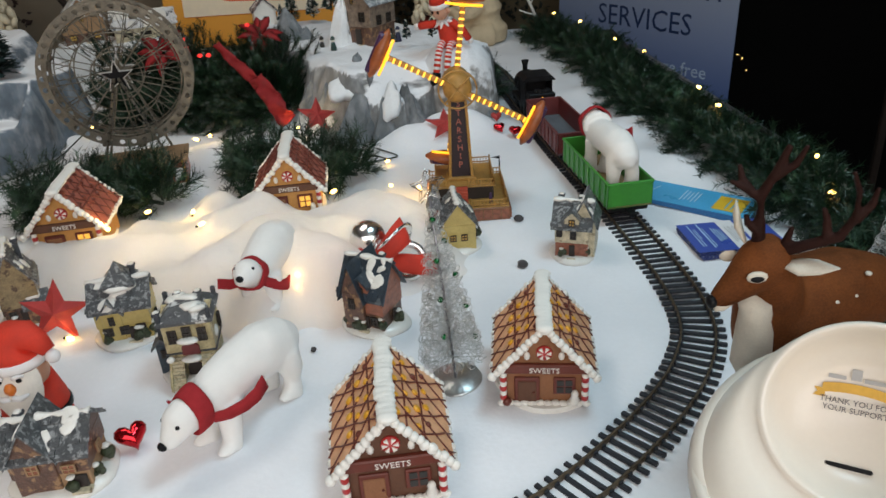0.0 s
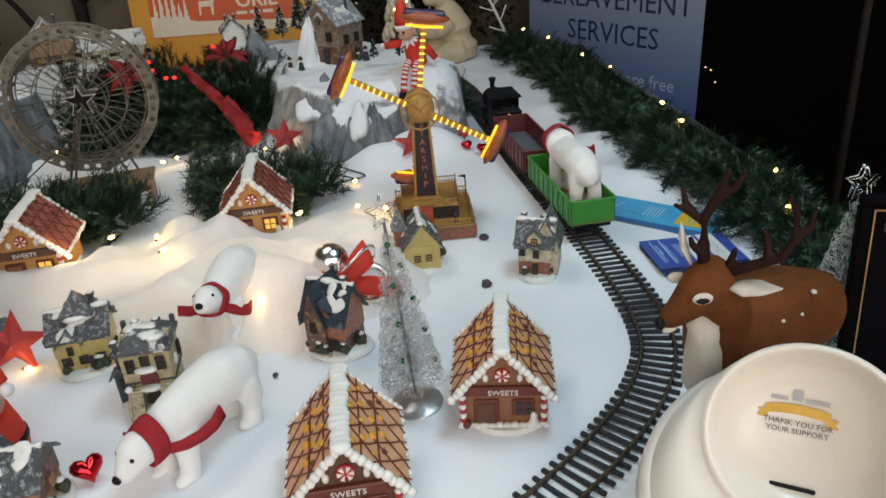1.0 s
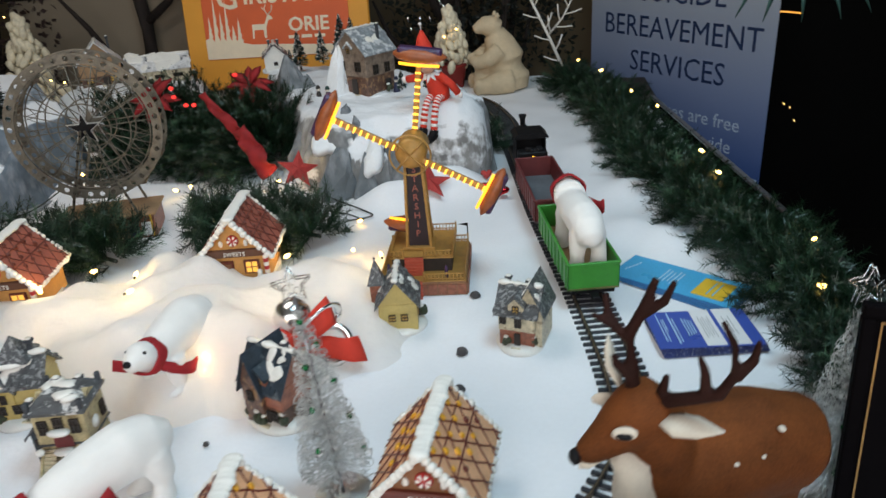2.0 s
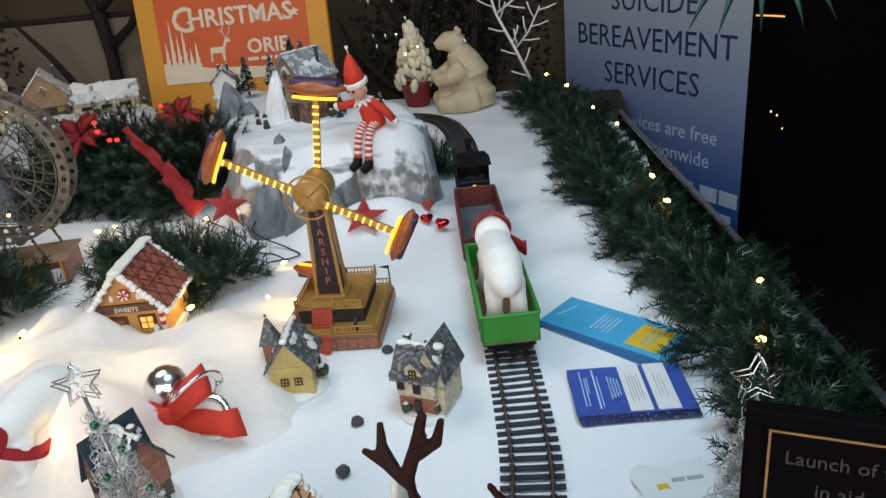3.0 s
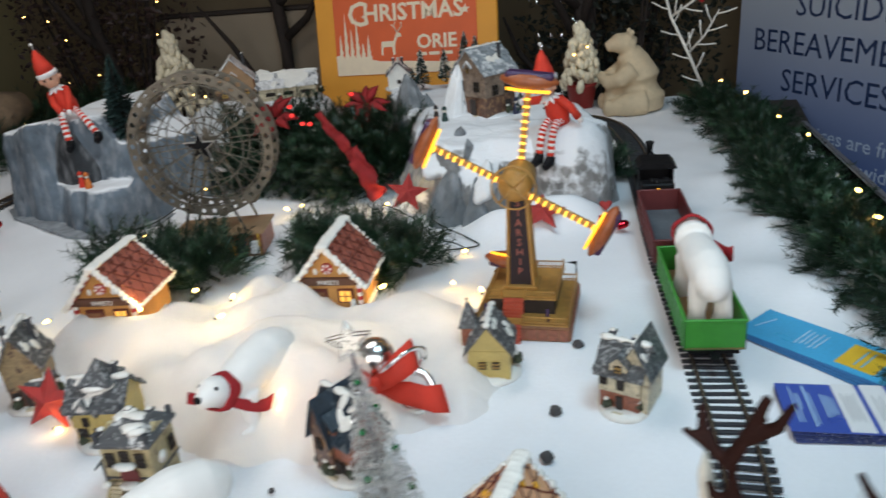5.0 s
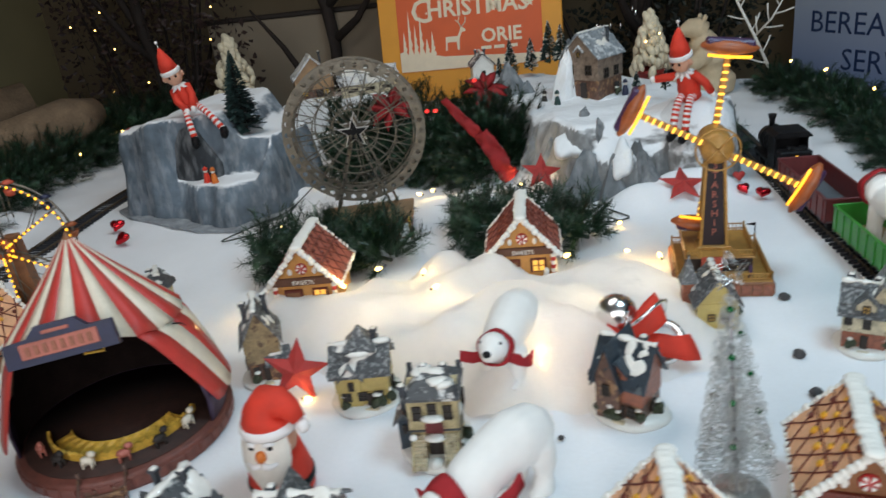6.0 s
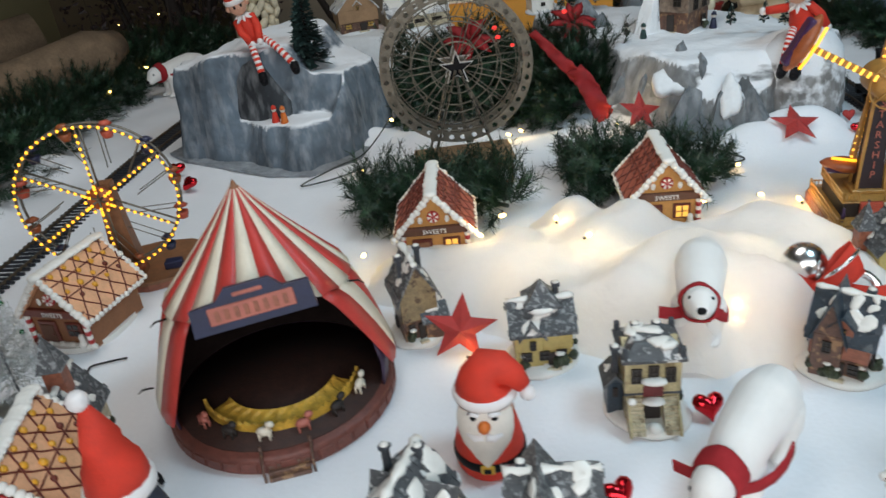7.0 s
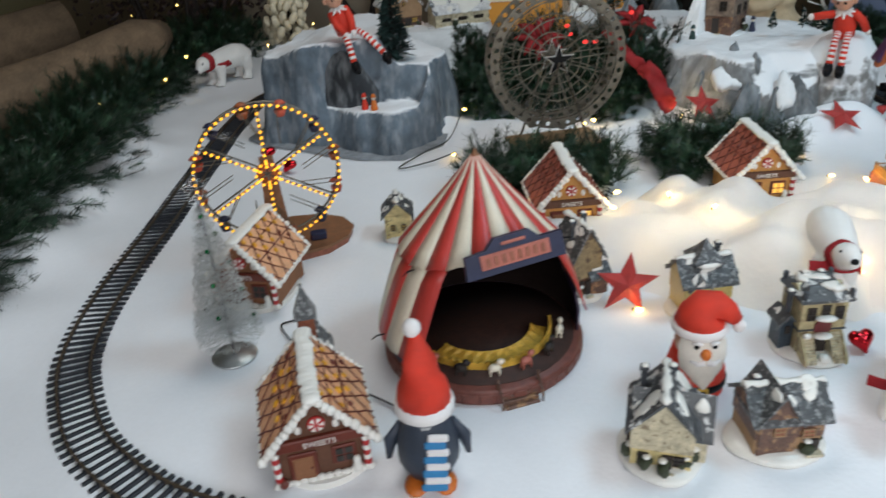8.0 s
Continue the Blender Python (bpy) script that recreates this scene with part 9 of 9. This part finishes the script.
def frosted_tree(x, y, h, r, pot, label, seed):
    rg = random.Random(seed)
    z0 = ground_height(x, y) if y < 2.95 else 0.0
    g = thing("frosted_tree", label, "frosted tree", pose(x, y, z0), "frosted trees")
    if pot:
        bm = bmesh.new()
        lathe(bm, [(0.0, 0.0), (0.040, 0.0), (0.052, 0.075), (0.056, 0.077), (0.056, 0.085), (0.048, 0.085), (0.0, 0.078)], 20, 0)
        part("pot", bm, POT, g, "dark red pot")
    b0 = 0.08 if pot else 0.02
    bm = bmesh.new()
    tube(bm, [(0, 0, 0), (0, 0, h * 0.9)], [0.008, 0.003], 7, 0)
    part("trunk", bm, BARK, g)
    bm = bmesh.new()
    for i in range(90):
        f = i / 90
        a = i * 2.39996
        rad = r * (1 - f) ** 0.75 * rg.uniform(0.55, 1.0)
        zz = b0 + (h - b0) * f + rg.uniform(-0.01, 0.01)
        s = rg.uniform(0.013, 0.020) * min(1.35, r / 0.066)
        m = pose(rad * math.cos(a), rad * math.sin(a), zz, rg.uniform(-40, 40), rg.uniform(-40, 40), 0)
        ball(bm, (0, 0, 0), (s * 0.7, s * 0.7, s * 1.25), 6, 0, m, 4)
    tagged(part("frosted_foliage", bm, CREAMTREE, g, "cream frosted tips"), kind="stuff")
    return g


frosted_tree(-0.060, 2.870, 0.275, 0.074, True, "cream frosted little tree in a dark red pot", 3)
frosted_tree(-1.72, 2.86, 0.325, 0.120, False, "cream frosted fir behind the big wheel", 4)
for k, p in enumerate(((-0.075, 2.815, 0.19), (-0.03, 2.81, 0.215), (-0.06, 2.82, 0.13), (-1.60, 2.79, 0.10))):
    fb = thing("fairy_light", "small warm white fairy light bulb on the frosted tree", "fairy light", pose(*p), "fairy lights")
    bm = bmesh.new()
    ball(bm, (0, 0, 0), 0.0036, 8, 0)
    part("bulb", bm, BULB, fb)

wb = thing("frosted_branch", "white frosted twig branch with many side shoots", "branch", pose(0.24, 2.92, 0.0, 0, 0, 0))
bm = bmesh.new()
main = [(0.10, 0.0, 0.05), (0.05, 0.02, 0.16), (-0.01, 0.03, 0.28), (-0.05, 0.05, 0.42), (-0.07, 0.06, 0.56)]
tube(bm, main, [0.006, 0.0055, 0.005, 0.004, 0.003], 7, 0)
tube(bm, [(-0.01, 0.03, 0.28), (0.06, 0.01, 0.33), (0.13, 0.0, 0.40), (0.18, 0.0, 0.46)], [0.005, 0.004, 0.0035, 0.002], 7, 0)
tube(bm, [(0.05, 0.02, 0.16), (0.10, 0.0, 0.22), (0.14, -0.01, 0.30)], [0.004, 0.0035, 0.002], 7, 0)
for P, n in ((main, 12), ([(-0.01, 0.03, 0.28), (0.06, 0.01, 0.33), (0.13, 0.0, 0.40), (0.18, 0.0, 0.46)], 8), ([(0.05, 0.02, 0.16), (0.10, 0.0, 0.22), (0.14, -0.01, 0.30)], 6)):
    for i in range(n):
        f = (i + 0.5) / n * (len(P) - 1)
        k = int(f)
        o = Vector(P[k]).lerp(Vector(P[k + 1]), f - k)
        d = (Vector(P[k + 1]) - Vector(P[k])).normalized()
        s = Vector((d.z, 0, -d.x)) * (1 if i % 2 else -1)
        tube(bm, [o, o + (s * 0.8 + d * 0.6) * 0.028, o + (s * 0.9 + d * 0.8) * 0.052], [0.003, 0.0026, 0.003], 6, 0)
part("branch_wood", bm, GLAZE, wb)
bm = bmesh.new()
ball(bm, (0.085, -0.02, 0.335), 0.010, 9, 0)
part("berry", bm, CANDYRED, wb)

# ---- dim things at the back and sides ----
for k, (x, y, s, t) in enumerate(((-1.45, 3.25, 1.0, 10), (-0.12, 3.30, 0.9, 40), (0.10, 3.35, 1.0, 200), (-2.3, 3.2, 1.0, 100))):
    rg = random.Random(60 + k)
    g = thing("dark_branch", "thick dark bare branch standing behind the display", "branch", pose(x, y, -0.8, 0, 0, t), "dark branches")
    bm = bmesh.new()
    pts, p, d = [], Vector((0, 0, 0)), Vector((0.1, 0, 1))
    for i in range(14):
        pts.append(p.copy())
        p = p + d.normalized() * 0.15 * s
        d = d * 0.7 + Vector((rg.uniform(-0.5, 0.5), rg.uniform(-0.3, 0.3), 0.55))
    tube(bm, pts, [0.045 - 0.0022 * i for i in range(14)], 10, 0)
    for i in (5, 7, 8, 10, 11):
        o = pts[i]
        e = Vector((rg.uniform(-1, 1), rg.uniform(-0.4, 0.4), 0.6)).normalized()
        tube(bm, [o, o + e * 0.16, o + e * 0.30 + Vector((0, 0, 0.06)), o + e * 0.42 + Vector((rg.uniform(-0.1, 0.1), 0, 0.14))], [0.022, 0.017, 0.012, 0.005], 8, 0)
    part("wood", bm, BARK, g)
# dark leafy shrub in the corner
LEAF = stuff("dark_leaf", (0.035, 0.018, 0.016), 0.6, var=0.5, scale=12)
DIMLEAF = stuff("dim_green_leaf", (0.010, 0.014, 0.009), 0.6, var=0.5, scale=12)


def dark_shrub(x, y, spread, seed, mt, label, leaves):
    sh = thing("dark_shrub", label, "shrub", pose(x, y, -0.8), "dark shrubs")
    rg = random.Random(seed)
    for i in range(9):
        a = rg.uniform(0, 6.28)
        bm = bmesh.new()
        tube(bm, [(0, 0, 0.0), (0.1 * math.cos(a), 0.08 * math.sin(a), 0.5), (spread * 0.64 * math.cos(a), 0.14 * math.sin(a), rg.uniform(1.0, 1.6))], [0.02, 0.014, 0.004], 6, 0)
        part("stem", bm, BARK, sh)
    bm = bmesh.new()
    for i in range(leaves):
        a, f = rg.uniform(0, 6.28), rg.random() ** 0.7
        c = Vector((spread * f * math.cos(a), 0.20 * f * math.sin(a), 0.98 + rg.uniform(-0.22, 0.75)))
        m = Matrix.Translation(c) @ Euler((rg.uniform(0, 6.28), rg.uniform(0, 6.28), rg.uniform(0, 6.28))).to_matrix().to_4x4()
        L = rg.uniform(0.02, 0.045)
        add(bm, [(0, 0, 0), (L * 0.28, L * 0.5, 0.004), (0, L, 0), (-L * 0.28, L * 0.5, 0.004)], [(0, 1, 2, 3)], 0, m)
    tagged(part("leaves", bm, mt, sh), kind="stuff")


dark_shrub(-2.35, 3.22, 0.55, 77, LEAF, "dark brown leafy shrub in the dim corner", 2600)
dark_shrub(0.02, 3.42, 0.42, 79, DIMLEAF, "dim green leafy shrub behind the bear statue", 3800)
rg = random.Random(78)
strg = thing("light_string", "string of tiny warm lights wound through the dark leaves", "light string", pose(-2.35, 3.1, -0.8))
spots = [Vector((rg.uniform(-0.3, 0.7), rg.uniform(-0.08, 0.07), rg.uniform(0.9, 1.4))) for i in range(14)]
spots.sort(key=lambda v: v.x)
bm = bmesh.new()
tube(bm, smooth_path([(-0.32, 0.05, 0.0), (-0.33, 0.03, 0.6)] + spots, 5), 0.0012, 5, 0)
part("wire", bm, WIRE, strg, "thin dark wire")
for v in spots:
    bm = bmesh.new()
    ball(bm, v, 0.0036, 7, 0)
    part("bulb", bm, BULB, strg, "tiny glowing warm bulb")
for i in range(16):
    bm = bmesh.new()
    lathe(bm, [(0.0, -0.012), (0.006, -0.004), (0.007, 0.0), (0.004, 0.008), (0.0, 0.012)], 8, 0)
    one("glass_drop", bm, CHROME, "small hanging glass drop on the dark branch", "glass drop", pose(rg.uniform(-0.30, 0.10), 3.18 + rg.uniform(-0.03, 0.03), rg.uniform(0.10, 0.45)), "glass drops")

# brown sack couch at the far side
sk = thing("brown_armchair", "brown fabric armchair with a thick rolled arm in shade", "armchair", pose(-2.42, 2.12, -0.8, 0, 0, 60))
bm = bmesh.new()
box(bm, (0, 0, 0.45), (0.95, 0.62, 0.66), 0, None, 0.06)
part("seat", bm, SACK, sk)
bm = bmesh.new()
tube(bm, [(-0.55, -0.30, 0.88), (-0.25, -0.32, 0.905), (0.05, -0.32, 0.93), (0.30, -0.30, 0.96), (0.40, -0.25, 0.97)], [0.075, 0.08, 0.08, 0.085, 0.05], 14, 0)
part("arm", bm, SACK, sk)
bm = bmesh.new()
tube(bm, [(-0.50, 0.26, 0.85), (0.0, 0.28, 0.93), (0.34, 0.26, 0.98)], [0.10, 0.11, 0.09], 14, 0, flat=0.8)
part("backrest", bm, SACK, sk)
for k in range(4):
    bm = bmesh.new()
    lathe(bm, [(0.0, 0.0), (0.02, 0.0), (0.03, 0.12), (0.0, 0.12)], 10, 0, pose((-0.38, 0.38)[k % 2], (-0.22, 0.22)[k // 2], 0.0))
    part("foot", bm, DARK, sk)
pf = thing("picture_frame", "old gold picture frame on the olive wall", "picture frame", pose(-3.385, 2.6, 0.75, 0, 0, 90))
bm = bmesh.new()
for c, s in (((0, 0, 0.26), (0.62, 0.03, 0.06)), ((0, 0, -0.26), (0.62, 0.03, 0.06)), ((-0.28, 0, 0), (0.06, 0.03, 0.46)), ((0.28, 0, 0), (0.06, 0.03, 0.46))):
    box(bm, c, s, 0, None, 0.006)
part("frame", bm, FRAMEGOLD, pf)
bm = bmesh.new()
box(bm, (0, 0.004, 0), (0.52, 0.012, 0.48), 0)
part("picture", bm, OLIVEWALL, pf)

# palm fronds that hang into view
pl = thing("palm_fronds", "green palm fronds hanging beside the banner", "palm", pose(0.835, 1.95, 0.43, 0, 0, 0))
for i in range(5):
    bm = bmesh.new()
    a = radians(-150 + 30 * i)
    L = 0.20
    rings = []
    for k in range(7):
        f = k / 6
        w = 0.012 * math.sin(math.pi * (0.12 + 0.88 * f)) + 0.0008
        c = Vector((L * f * math.cos(a) * 0.8, -0.02 * f * i / 3, 0.05 + 0.03 * f - 0.16 * f * f - 0.03 * abs(math.sin(a)) * f))
        s = Vector((-math.sin(a), 0.3, math.cos(a) * 0.6)).normalized()
        rings.append([c - s * w, c + Vector((0, 0.001, 0.002)), c + s * w, c - Vector((0, 0.001, 0.0))])
    loft(bm, rings, 0)
    part("frond", bm, PALM, pl)
bm = bmesh.new()
tube(bm, [(0, 0, 0.05), (0.10, 0.06, 0.12), (0.25, 0.10, 0.10), (0.40, 0.12, -0.1), (0.42, 0.12, -1.22)], [0.006, 0.007, 0.009, 0.011, 0.014], 8, 0)
part("stem", bm, BARK, pl)


# beige screen behind the far houses
SCREEN = stuff("screen_cloth", (0.27, 0.22, 0.16), 0.9, var=0.12, scale=4, bump=0.3, bscale=200)
scr = thing("cloth_screen", "low beige cloth screen standing behind the display", "screen", pose(-1.55, 3.42, -0.8, 0, 0, 3))
bm = bmesh.new()
box(bm, (0, 0, 0.60), (1.16, 0.03, 1.10), 0, None, 0.008)
part("panel", bm, SCREEN, scr)
bm = bmesh.new()
box(bm, (0, 0, 1.158), (1.20, 0.045, 0.022), 0, None, 0.006)
part("top_rail", bm, DARK, scr, "dark top rail")
for sx in (-1, 1):
    bm = bmesh.new()
    box(bm, (sx * 0.52, 0, 0.025), (0.05, 0.30, 0.05), 0, None, 0.008)
    part("foot", bm, DARK, scr)

# dim lights in the dark beyond the banner
for x, z in ((1.269, -0.228), (1.293, -0.245), (1.319, -0.302)):
    bm = bmesh.new()
    ball(bm, (0, 0, 0), 0.0022, 6, 0)
    one("twinkle_light", bm, BULB, "tiny warm light in the dark beyond the banner", "fairy light", pose(x, 3.349, z), "twinkle lights")
AMBER = stuff("amber_strip_glow", (1.0, 0.5, 0.1), 0.4, emit=1.2, glow=(1.0, 0.45, 0.08))
bm = bmesh.new()
tube(bm, [(1.186, 3.348, 0.148), (1.24, 3.348, 0.142), (1.289, 3.348, 0.135)], 0.0035, 6, 0)
one("light_strip", bm, AMBER, "thin dim amber light strip beyond the banner", "light strip")
